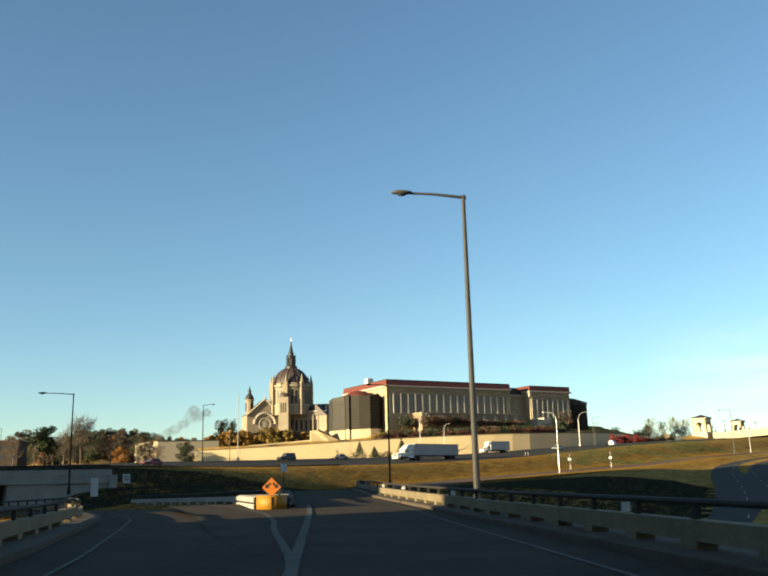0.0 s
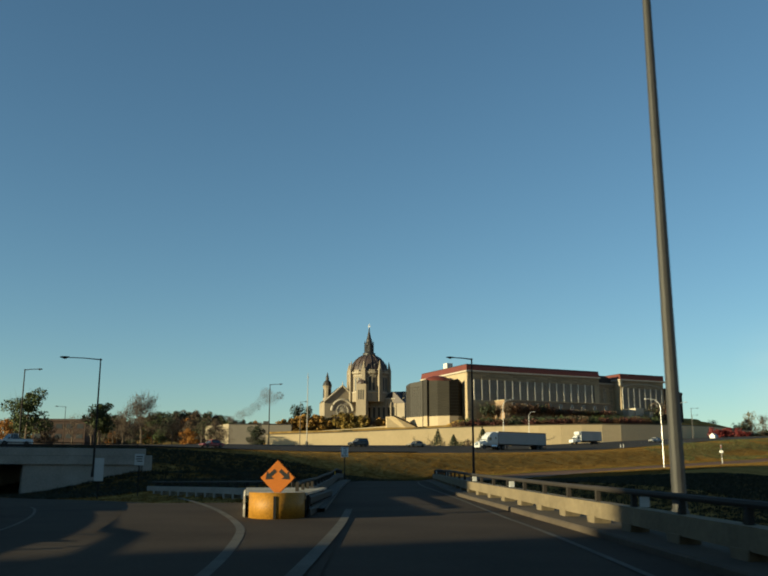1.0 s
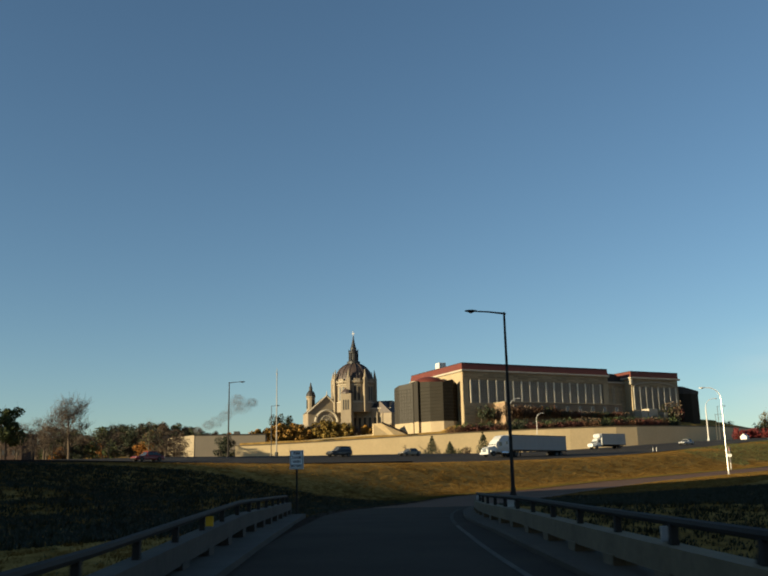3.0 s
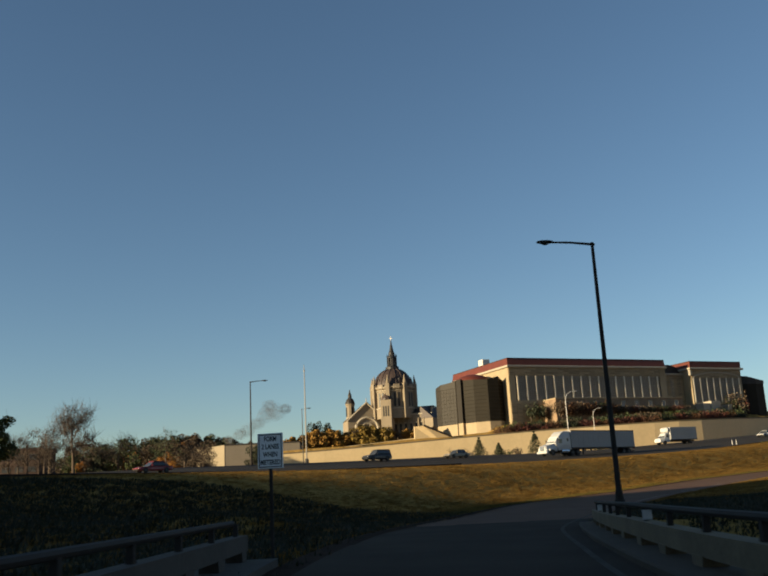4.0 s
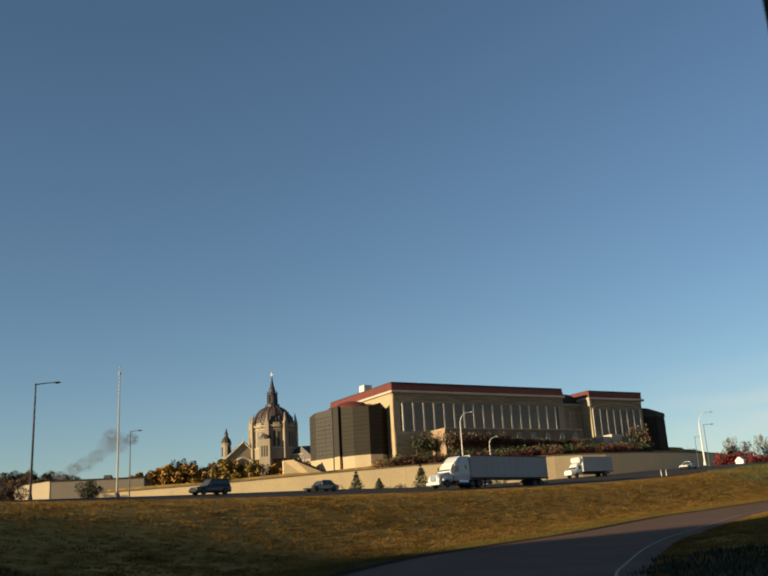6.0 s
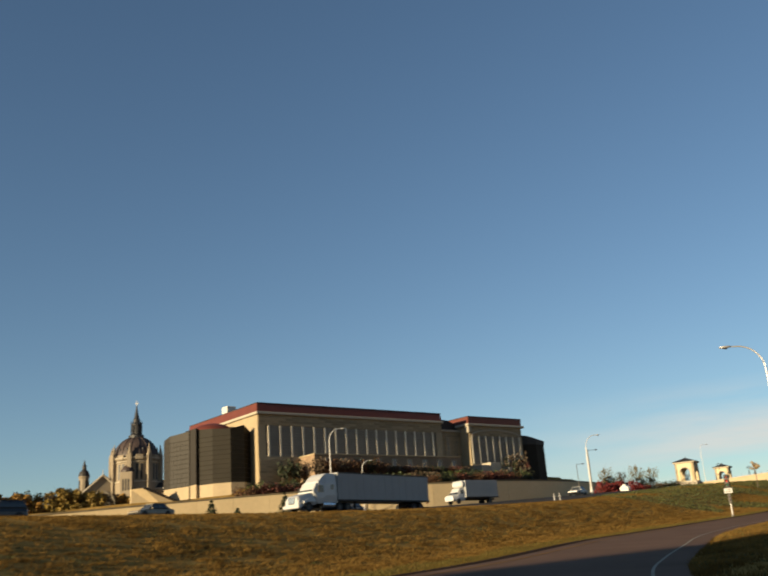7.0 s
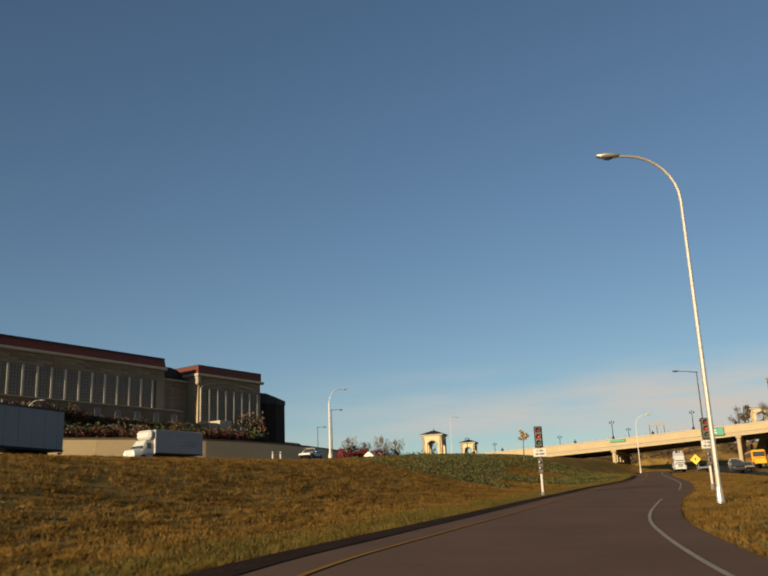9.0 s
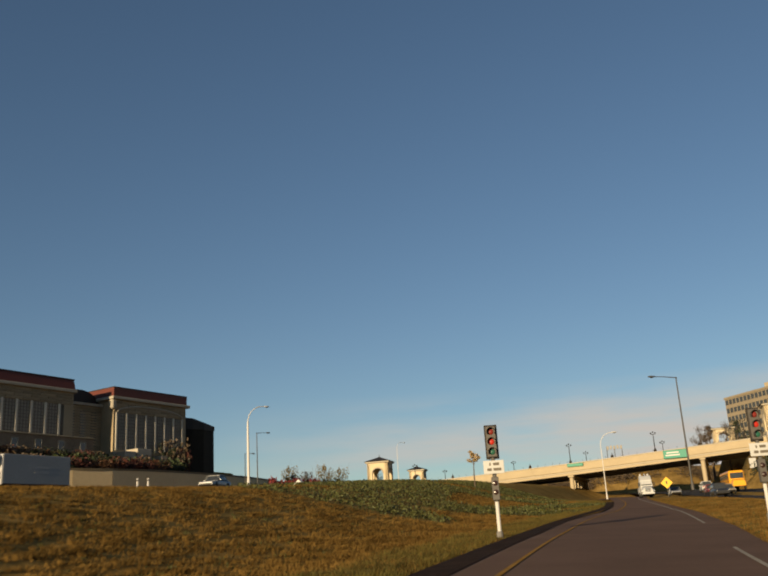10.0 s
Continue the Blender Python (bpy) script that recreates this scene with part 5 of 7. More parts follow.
def crash_cushion():
    c = thing("crash_cushion", "yellow nosed crash cushion with pale top boards at the gore", "crash cushion", (-2.1, 17.7, 0.20), 4)
    n = 14
    vs, fs = [], []
    for k in range(n + 1):
        a = math.pi * (1 + k / n)
        x, y = 0.68 * math.cos(a), 0.85 * math.sin(a) + 0.6
        vs += [(x, y, 0.16), (x, y, 0.80), (x * 0.96, y + 0.03, 0.80), (x * 0.96, y + 0.03, 0.16)]
    for k in range(n):
        o, u = 4 * k, 4 * k + 4
        fs += [(o, u, u + 1, o + 1), (o + 1, u + 1, u + 2, o + 2), (o + 2, u + 2, u + 3, o + 3), (o + 3, u + 3, u, o)]
    raw("nose", vs, fs, BARREL_YELLOW, c, smooth=True)
    part("seam", box(-0.03, -0.265, 0.2, 0.03, -0.245, 0.72), BLACK, c)
    part("nose_lid", prism([(0.65 * math.cos(math.pi * (1 + k / 10)), 0.81 * math.sin(math.pi * (1 + k / 10)) + 0.6) for k in range(11)], 0.76, 0.79), POLE_WHITE, c)
    for s in (-1, 1):
        part("foot", box(s * 0.5 - 0.08, 0.1, -0.05, s * 0.5 + 0.08, 0.35, 0.14), STEEL_DARK, c)
    part("broken_foot", box(-0.2, -0.12, -0.04, 0.02, 0.06, 0.10), CONCRETE_GREY, c)
    for k in range(9):
        y = 0.55 + k * 1.12
        w0, w1 = 0.74 + 0.05 * k, 0.74 + 0.05 * (k + 1)
        bm = prism([(-w0 - 0.06 * k, y), (w0 * 0.95, y), (w1 * 0.95, y + 0.78), (-w1 - 0.06 * k, y + 0.78)], 0.72, 0.78)
        part("top_board", bm, BOARD_GREY, c, "pale weathered top board")
        part("cell", box(-w0 + 0.1 - 0.06 * k, y + 0.1, 0.02, w0 - 0.12, y + 0.95, 0.70), RUBBER, c)
    for s in (-1, 1):
        x0, x1 = s * 0.77, s * (1.28 if s > 0 else 1.75)
        bm = bmesh.new()
        for z0, z1 in ((0.18, 0.42), (0.48, 0.72)):
            vsx = [bm.verts.new(v) for v in ((x0, 0.6, z0), (x1, 10.6, z0), (x1, 10.6, z1), (x0, 0.6, z1), (x0 + s * 0.05, 0.6, z0 + 0.05), (x1 + s * 0.05, 10.6, z0 + 0.05), (x1 + s * 0.05, 10.6, z1 - 0.05), (x0 + s * 0.05, 0.6, z1 - 0.05))]
            for f in ((4, 5, 6, 7), (0, 1, 5, 4), (7, 6, 2, 3), (0, 4, 7, 3), (1, 2, 6, 5), (0, 3, 2, 1)):
                bm.faces.new([vsx[i] for i in f])
        bmesh.ops.recalc_face_normals(bm, faces=bm.faces)
        # left panel coloured pale as lit, right panel darkened for shade
        part("side_panel", bm, PALE_CONCRETE if s < 0 else STEEL_DARK, c)
    return c


crash_cushion()


# ---------------------------------------------------------------- ramp meters
def glow(name, col, power):
    m = bpy.data.materials.new(name)
    m.use_nodes = True
    b = m.node_tree.nodes["Principled BSDF"]
    b.inputs["Base Color"].default_value = (*col, 1)
    b.inputs["Roughness"].default_value = 0.25
    b.inputs["Emission Color"].default_value = (*col, 1)
    b.inputs["Emission Strength"].default_value = power
    return m


RED_ON = glow("lit_red_lens", (0.34, 0.022, 0.012), 0.12)
RED_OFF = glow("dull_red_lens", (0.16, 0.02, 0.014), 0.0)
GREEN_OFF = glow("dull_green_lens", (0.02, 0.09, 0.06), 0.0)
DARK_LENS = glow("dark_unlit_lens", (0.03, 0.014, 0.011), 0.0)
HOUSING = material("signal_housing", (0.075, 0.068, 0.06), 0.55, var=0.2, scale=2, bump=0.05)


def ramp_meter(at, rz, label):
    t = thing("ramp_meter", label, "traffic signal", at, rz, group="ramp meters")
    part("footing", lathe([(0.12, -0.5), (0.12, -0.02), (0.09, 0.03)], 10), CONCRETE_GREY, t)
    part("post", rod((0, 0, 0), (0, 0, 2.3), 0.07, n=10), POLE_WHITE, t, "white post")
    part("post_dark", rod((0, 0, 1.05), (0, 0, 3.75), 0.075, n=10), HOUSING, t)
    h = part("signal_head", box(-0.19, -0.16, 2.62, 0.19, 0.12, 3.74, bevel=0.03), HOUSING, t, "three-lens signal head")
    part("backplate", box(-0.235, 0.0, 2.56, 0.235, 0.02, 3.8, bevel=0.008), STEEL_DARK, h)
    for k, m in enumerate((RED_OFF, RED_ON, GREEN_OFF)):
        z = 3.53 - k * 0.36
        part("lens", lathe([(0.108, 0), (0.096, 0.025), (0.056, 0.045), (0.01, 0.05)], 16), m, h).matrix_basis = Matrix.Translation((0, -0.16, z)) @ Matrix.Rotation(radians(90), 4, "X")
        vis = bmesh.new()
        for a0, a1 in zip(np.linspace(-0.5, math.pi + 0.5, 12)[:-1], np.linspace(-0.5, math.pi + 0.5, 12)[1:]):
            q = [vis.verts.new(v) for v in ((0.15 * math.cos(a0), -0.16, z + 0.15 * math.sin(a0)), (0.15 * math.cos(a1), -0.16, z + 0.15 * math.sin(a1)), (0.15 * math.cos(a1), -0.38, z + 0.15 * math.sin(a1)), (0.15 * math.cos(a0), -0.38, z + 0.15 * math.sin(a0)))]
            vis.faces.new(q)
        part("visor", vis, HOUSING, h)
    p = part("plate", box(-0.37, -0.2, 2.03, 0.37, -0.18, 2.5, bevel=0.008), SIGN_WHITE, t, "small white rule plate")
    for z, x0, x1 in ((2.37, -0.16, -0.1), (2.37, -0.02, 0.2), (2.18, -0.24, -0.08), (2.18, -0.02, 0.26)):
        part("text_bar", box(x0, -0.207, z - 0.05, x1, -0.201, z + 0.05), MULLION, p)
    lo = part("lower_head", box(-0.13, -0.14, 1.1, 0.13, 0.1, 1.92, bevel=0.02), HOUSING, t, "small lower signal head")
    for k, m in enumerate((DARK_LENS, DARK_LENS)):
        part("lens", lathe([(0.095, 0), (0.08, 0.02), (0.01, 0.04)], 14), m, lo).matrix_basis = Matrix.Translation((0, -0.14, 1.7 - k * 0.32)) @ Matrix.Rotation(radians(90), 4, "X")
    return t


ramp_meter((59.1, 186.45, 3.9), -38, "ramp meter signal on a white post at the grass edge")
ramp_meter((67.3, 181.3, 3.95), -38, "ramp meter signal on a white post beside the verge")


def marker_post(at, label):
    t = thing("marker_post", label, "marker post", at, group="marker posts")
    part("post", box(-0.06, -0.05, -0.3, 0.06, 0.05, 1.05, bevel=0.015), POLE_WHITE, t)
    part("band", box(-0.063, -0.054, 0.86, 0.063, 0.054, 0.95), STEEL, t)
    return t


marker_post((57.0, 222.9, ground_z(57.0, 222.9) + 0.0), "pair of white marker posts at the top of the bank")
marker_post((57.65, 222.6, ground_z(57.65, 222.6) + 0.0), "pair of white marker posts at the top of the bank")

t, p = diamond_sign((156.0, 262.0, ground_z(156.0, 262.0)), -48, 0.95, 2.3, SIGN_YELLOW, "warning_sign", "yellow diamond warning sign beside the merge", 2.6)
part("symbol", box(-0.1, -0.036, 2.05, 0.1, -0.031, 2.6), BLACK, p)
part("symbol", box(-0.22, -0.036, 2.35, 0.0, -0.0315, 2.5), BLACK, p)


# ---------------------------------------------------------------- overpass abutment by the loop
def build_overpass():
    t = thing("overpass", "grey concrete overpass above the loop road", "bridge", (-24.6, 85.2, 0), 201)
    # local x runs along the parapet away from the grass, y towards the viewer
    part("wing_wall", prism([(0, 0), (11, 0), (11, -1.2), (0, -1.2)], -1.5, 3.0), PALE_CONCRETE, t)
    part("deck", box(0.0, -14, 2.4, 70, 0.25, 3.2), PALE_CONCRETE, t)
    part("parapet", box(-0.3, -0.25, 3.2, 70, 0.15, 3.95, bevel=0.04), PALE_CONCRETE, t)
    part("end_post", box(-0.9, -0.6, -0.5, 0.0, 0.5, 3.3, bevel=0.06), PALE_CONCRETE, t, "pale concrete end post")
    for k in range(12):
        part("rail_post", box(0.5 + k * 4, -0.08, 3.95, 0.6 + k * 4, 0.0, 4.5), STEEL_DARK, t)
    part("rail", rod((0, -0.04, 4.45), (60, -0.04, 4.45), 0.05, n=6), STEEL_DARK, t)
    part("abutment", box(10.2, -13, -1.5, 11.2, -1.2, 2.4), PALE_CONCRETE, t)
    part("abutment", box(30, -13, -1.5, 31.0, 0, 2.4), PALE_CONCRETE, t)
    part("back_wall", box(11, -13.5, -1.5, 30, -13, 2.4), PALE_CONCRETE, t)
    return t


build_overpass()


# ---------------------------------------------------------------- boulevard bridge and its pavilions
BW, BE = Vector((190.0, 396.0)), Vector((253.0, 311.0))


def build_bridge():
    d = (BE - BW)
    ln = d.length
    ang = math.degrees(math.atan2(d.y, d.x))
    b = thing("boulevard_bridge", "long pale stone-coloured bridge with ornamental lamps", "bridge", (BW.x, BW.y, 0), ang)
    # local x from the far pavilion to the near one, -y towards the viewer

    def deck_z(x):
        return 20.5 + 4.4 * (x / ln) - 0.35 * math.sin(math.pi * x / ln)

    def band(name, y0, y1, z0, z1, mat, label="", a=-4, c=None):
        c = ln + 8 if c is None else c
        xs = np.linspace(a, c, 24)
        vs, fs = [], []
        for x in xs:
            z = deck_z(x)
            vs += [(x, y0, z + z0), (x, y0, z + z1), (x, y1, z + z1), (x, y1, z + z0)]
        for k in range(len(xs) - 1):
            o, u = 4 * k, 4 * k + 4
            fs += [(o, u, u + 1, o + 1), (o + 1, u + 1, u + 2, o + 2), (o + 2, u + 2, u + 3, o + 3), (o + 3, u + 3, u, o)]
        fs += [(0, 1, 2, 3), (4 * len(xs) - 1, 4 * len(xs) - 2, 4 * len(xs) - 3, 4 * len(xs) - 4)]
        return tagged(raw(name, vs, fs, mat, b), label)

    band("deck", 0.3, 30, -0.9, -0.2, CONCRETE_GREY)
    band("parapet", -0.4, 0.3, -0.9, 1.1, BRIDGE_TAN, "pale parapet")
    band("parapet", 30, 30.6, -0.9, 1.1, BRIDGE_TAN)
    band("coping", -0.6, 0.4, 1.1, 1.35, STONE_PALE)
    band("girder", 0.0, 1.4, -2.0, -0.9, BRIDGE_TAN, "deep pale girder")
    band("string_course", -0.18, 0.0, -1.35, -1.1, STONE_PALE)
    for y in (8, 16, 24):
        band("girder", y, y + 1.0, -2.0, -0.9, CONCRETE_GREY)
    for x in (ln * 0.505, ln * 0.85):
        for y in (0.6, 5.6, 10.6, 15.6, 20.6, 25.6):
            part("pier", rod((x, y + 0.7, 5), (x, y + 0.7, deck_z(x) - 2.0), 0.62, 0.62, n=14), BRIDGE_TAN, b, "pale concrete pier")
        part("pier_cap", box(x - 0.8, 0.2, deck_z(x) - 2.6, x + 0.8, 29, deck_z(x) - 2.0, bevel=0.1), BRIDGE_TAN, b)
    part("abutment", box(-4, 0, 4, 6, 30, deck_z(3) - 0.9), BRIDGE_TAN, b)
    part("abutment", box(ln + 2, 1, 4, ln + 10, 30, deck_z(ln) - 0.9), BRIDGE_TAN, b)
    for k in range(9):
        x = 6 + k * (ln - 10) / 8
        for y, full in ((-0.05, True), (30.2, False)):
            z = deck_z(x) + 1.3
            p = part("lamp_post", rod((x, y, z), (x, y, z + (5.0 if k % 2 == 0 else 1.3)), 0.14, 0.09, n=8), STEEL_DARK, b, "dark ornamental lamp post")
            part("lamp_base", lathe([(0.42, z - 0.2), (0.42, z + 0.5), (0.2, z + 0.9)], 8, at=(x, y)), STEEL_DARK, p)
            if k % 2 == 0:
                bm = rod((x - 0.6, y, z + 4.9), (x + 0.6, y, z + 4.9), 0.06, n=6)
                part("cross_arm", bm, STEEL_DARK, p)
                for s in (-0.6, 0, 0.6):
                    part("globe", lathe([(0.05, z + 4.95 + (s == 0) * 0.3), (0.2, z + 5.1 + (s == 0) * 0.3), (0.2, z + 5.3 + (s == 0) * 0.3), (0.04, z + 5.45 + (s == 0) * 0.3)], 8, at=(x + s, y)), STEEL_DARK, p)
    fence = bmesh.new()
    for x in np.arange(-2, ln + 4, 2.2):
        rod((x, -0.05, deck_z(x) + 1.3), (x, -0.05, deck_z(x) + 2.0), 0.03, n=4, bm=fence, caps=False)
    tagged(part("parapet_fence", fence, STEEL_DARK, b), kind="stuff")
    part("green_sign", box(ln * 0.755, -1.0, deck_z(ln * 0.78) - 1.2, ln * 0.755 + 6.4, -0.75, deck_z(ln * 0.78) + 1.1, bevel=0.1), SIGN_GREEN, b, "green motorway sign with white text bars")
    for k, (x0, x1) in enumerate(((0.6, 4.4), (0.9, 4.2))):
        part("text_bar", box(ln * 0.755 + x0, -1.03, deck_z(ln * 0.78) - 0.3 + k * 0.7 - 0.18, ln * 0.755 + x1, -1.005, deck_z(ln * 0.78) - 0.3 + k * 0.7 + 0.18), SIGN_WHITE, b)
    part("green_sign", box(ln * 0.5, -0.9, deck_z(ln * 0.5) + 0.3, ln * 0.5 + 4.6, -0.7, deck_z(ln * 0.5) + 1.2, bevel=0.1), SIGN_GREEN, b, "small green street sign")
    return ang


BR_ANG = build_bridge()


PAVILION_STONE = material("cream_pavilion_stone", (0.47, 0.385, 0.25), 0.8, var=0.14, scale=0.5, fine=10, bump=0.2)


def pavilion(at, rz, w, h, label, rise=0.24):
    """A square open pavilion with round arches and a low hipped roof."""
    t = thing("pavilion", label, "pavilion", at, rz, group="pavilions at the bridge ends")
    q, a = w / 2, w * 0.27
    spring = h * 0.52
    part("plinth", box(-q - 0.4, -q - 0.4, -2.5, q + 0.4, q + 0.4, 0.5, bevel=0.1), STONE_PALE, t)
    for k in range(4):
        m = Matrix.Rotation(k * math.pi / 2, 4, "Z")
        pts = [(-q, 0.4), (-a, 0.4), (-a, spring)] + [(-a * math.cos(s), spring + a * math.sin(s)) for s in np.linspace(0.15, math.pi - 0.15, 13)] + [(a, spring), (a, 0.4), (q, 0.4), (q, h), (-q, h)]
        bm = bmesh.new()
        f = [bm.verts.new((x, -q, z)) for x, z in pts]
        g = [bm.verts.new((x, -q + w * 0.14, z)) for x, z in pts]
        n = len(pts)
        bm.faces.new(f)
        bm.faces.new(g[::-1])
        for j in range(n):
            bm.faces.new((f[j], g[j], g[(j + 1) % n], f[(j + 1) % n]))
        bmesh.ops.recalc_face_normals(bm, faces=bm.faces)
        for v in bm.verts:
            v.co = m @ v.co
        part("arch_wall", bm, PAVILION_STONE, t)
        arc = [tuple(m @ Vector((-a * math.cos(s), -q - 0.03, spring + a * math.sin(s)))) for s in np.linspace(0, math.pi, 13)]
        ring = tube(arc, [w * 0.03] * 13, n=5)
        part("arch_ring", ring, STONE_PALE, t)
    part("cornice", box(-q - 0.5, -q - 0.5, h, q + 0.5, q + 0.5, h + 0.5, bevel=0.12), STONE_PALE, t)
    bm = bmesh.new()
    e = q + 0.8
    bs = [bm.verts.new(v) for v in ((-e, -e, h + 0.5), (e, -e, h + 0.5), (e, e, h + 0.5), (-e, e, h + 0.5))]
    tp = bm.verts.new((0, 0, h + 0.5 + w * rise))
    bm.faces.new(bs[::-1])
    for k in range(4):
        bm.faces.new((bs[k], bs[(k + 1) % 4], tp))
    part("roof", bm, ROOF_DARK, t, "low dark hipped roof")
    part("finial", rod((0, 0, h + 0.4 + w * rise), (0, 0, h + 1.2 + w * rise), 0.15, 0.03, n=6), ROOF_DARK, t)
    return t


pavilion((186.0, 399.5, 22.0), BR_ANG + 8, 6.6, 6.8, "stone pavilion with round arches and dark hipped roof")
pavilion((214.0, 420.0, 23.0), BR_ANG + 8, 5.0, 5.2, "smaller stone pavilion behind the bridge parapet")
pavilion((256.5, 307.5, 26.8), BR_ANG + 4, 6.6, 7.4, "large stone gateway pavilion on the dark hill", 0.07)
pavilion((279.0, 342.5, 27.8), BR_ANG + 4, 6.2, 5.0, "stone pavilion at the far end of the bridge", 0.07)


# ---------------------------------------------------------------- other buildings
def block_building(name, label, at, rz, w, d, h, mat, floors, cols, roof=None, glass=GLASS, trim=None, side_cols=0, fill=(0.6, 0.45)):
    t = thing(name, label, "building", at, rz)
    part("wall", box(0, 0, -12, w, d, h), mat, t)
    part("parapet", box(-0.3, -0.3, h, w + 0.3, d + 0.3, h + 0.9, bevel=0.1), trim or mat, t)
    fh = h / max(floors, 1)
    for f in range(floors):
        for c in range(cols):
            cw = w / cols
            x0, z0 = c * cw + cw * (1 - fill[0]) / 2, f * fh + fh * 0.32
            win = part("window", box(x0, -0.06, z0, x0 + cw * fill[0], 0.05, z0 + fh * fill[1]), glass, t)
            part("sill", box(x0 - 0.1, -0.16, z0 - 0.18, x0 + cw * fill[0] + 0.1, 0.0, z0), trim or mat, win)
        for c in range(side_cols):
            cw = d / side_cols
            y0, z0 = c * cw + cw * 0.2, f * fh + fh * 0.32
            part("window", box(-0.06, y0, z0, 0.05, y0 + cw * 0.6, z0 + fh * 0.45), glass, t)
        part("string_course", box(-0.12, -0.12, f * fh - 0.15, w + 0.12, d, f * fh + 0.15), trim or mat, t)
    return t


# paler tan carries the sunlight of the lit faces in its colour
SUNLIT_BLOCK = material("pale_block_concrete", (0.34, 0.28, 0.19), 0.8, var=0.12, scale=0.2, fine=10, bump=0.15)
# tan industrial block by the motorway
t = thing("tan_block_building", "plain tan block building with a sunlit end", "building", (-60.4, 318.5, 0), 6)
# long wall in a darker tan, coloured as its shaded face
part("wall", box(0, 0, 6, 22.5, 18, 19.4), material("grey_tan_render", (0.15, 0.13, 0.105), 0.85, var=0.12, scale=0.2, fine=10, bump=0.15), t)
part("sunlit_end", prism([(-8.6, 2.5), (0, -0.1), (0, 17), (-8.6, 19)], 6, [18.8, 19.6, 19.6, 18.8]), SUNLIT_BLOCK, t, "sunlit tan end wing")
part("parapet", box(-0.1, -0.2, 19.4, 22.7, 18.2, 19.75), ROOF_DARK, t, "thin dark roof edge")
for k in range(2):
    part("door", box(-7.5 + k * 3.0, 1.75 - k * 0.9, 10.5, -5.8 + k * 3.0, 2.35 - k * 0.9, 14.0), STONE_PALE, t)
part("annex", prism([(22.5, 3), (38, 5), (38, 14), (22.5, 14)], 6, 16.8), CONCRETE_GREY, t, "low grey annex")
part("rooftop_unit", box(12, 6, 19.7, 14, 9, 21.0, bevel=0.1), STEEL, t)

block_building("brick_building", "low red brick building behind the trees", (-112, 270, 8.5), 4, 16, 12, 9.0, BRICK_DULL, 3, 5)
block_building("brick_building", "low red brick building at the road bend", (-116, 212, 7.6), 10, 8.5, 12, 5.0, BRICK_DULL, 2, 4)
OFFICE = material("office_tan", (0.224, 0.184, 0.128), 0.8, var=0.1, scale=0.2, fine=8, bump=0.1)
t = block_building("office_building", "tan office block with dark gridded windows on the hill", (352.6, 394.5, 33.2), -106.4, 30.0, 30, 20.4, OFFICE, 6, 13, trim=OFFICE, fill=(0.74, 0.58))
part("stair_tower", box(30.0, 12, -10, 31.9, 18, 20.6, bevel=0.1), SUNLIT_BLOCK, t, "plain sunlit stair tower")
part("penthouse", box(19, 5, 21, 29, 17, 24.0, bevel=0.1), SUNLIT_BLOCK, t)
part("roof_fan", box(13, 6, 21.2, 17, 9, 22.6, bevel=0.1), STEEL, t)
t = thing("rooftop_letters", "white rooftop sign letters on a steel frame", "sign", (274, 388, 29.0), -48)
for k in range(5):
    part("letter_bar", box(k * 1.15, -0.2, 3.0 + 0.12 * (k % 2), k * 1.15 + 0.72, 0.0, 4.3 + 0.12 * (k % 2), bevel=0.05), PALE_CONCRETE, t)
for k in range(3):
    part("frame_post", rod((k * 2.6, 0.1, -6), (k * 2.6, 0.1, 4.2), 0.12, n=6), STEEL, t)

t = thing("white_gable_hut", "small white gabled roof beyond the motorway", "hut", (105.6, 295.4, ground_z(105.6, 295.4)), -40)
part("wall", box(-0.9, 0, -0.2, 0.9, 2.4, 0.85), POLE_WHITE, t)
part("roof", extrude_profile([(-1.1, 0.8), (1.1, 0.8), (0, 1.8)], -0.2, 2.6, axis="y"), POLE_WHITE, t, "white gable")

# unseen blocks added beyond the view to cast the long shade over the ramp
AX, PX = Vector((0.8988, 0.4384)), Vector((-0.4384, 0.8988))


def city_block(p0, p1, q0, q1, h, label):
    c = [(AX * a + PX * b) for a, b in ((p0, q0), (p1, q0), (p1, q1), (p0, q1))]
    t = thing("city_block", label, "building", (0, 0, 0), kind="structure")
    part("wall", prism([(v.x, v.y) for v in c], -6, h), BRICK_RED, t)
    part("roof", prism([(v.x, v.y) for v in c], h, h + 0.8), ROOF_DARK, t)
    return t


city_block(-150, -118, 26.8, 116.5, 46, "tall unseen block shading the ramp from the west")
city_block(-170, -120, -150, 10.0, 50, "tall unseen block shading the ramp from the south west")
city_block(-165, -128, 116.5, 150, 29.5, "lower unseen block shading the bank from the west")


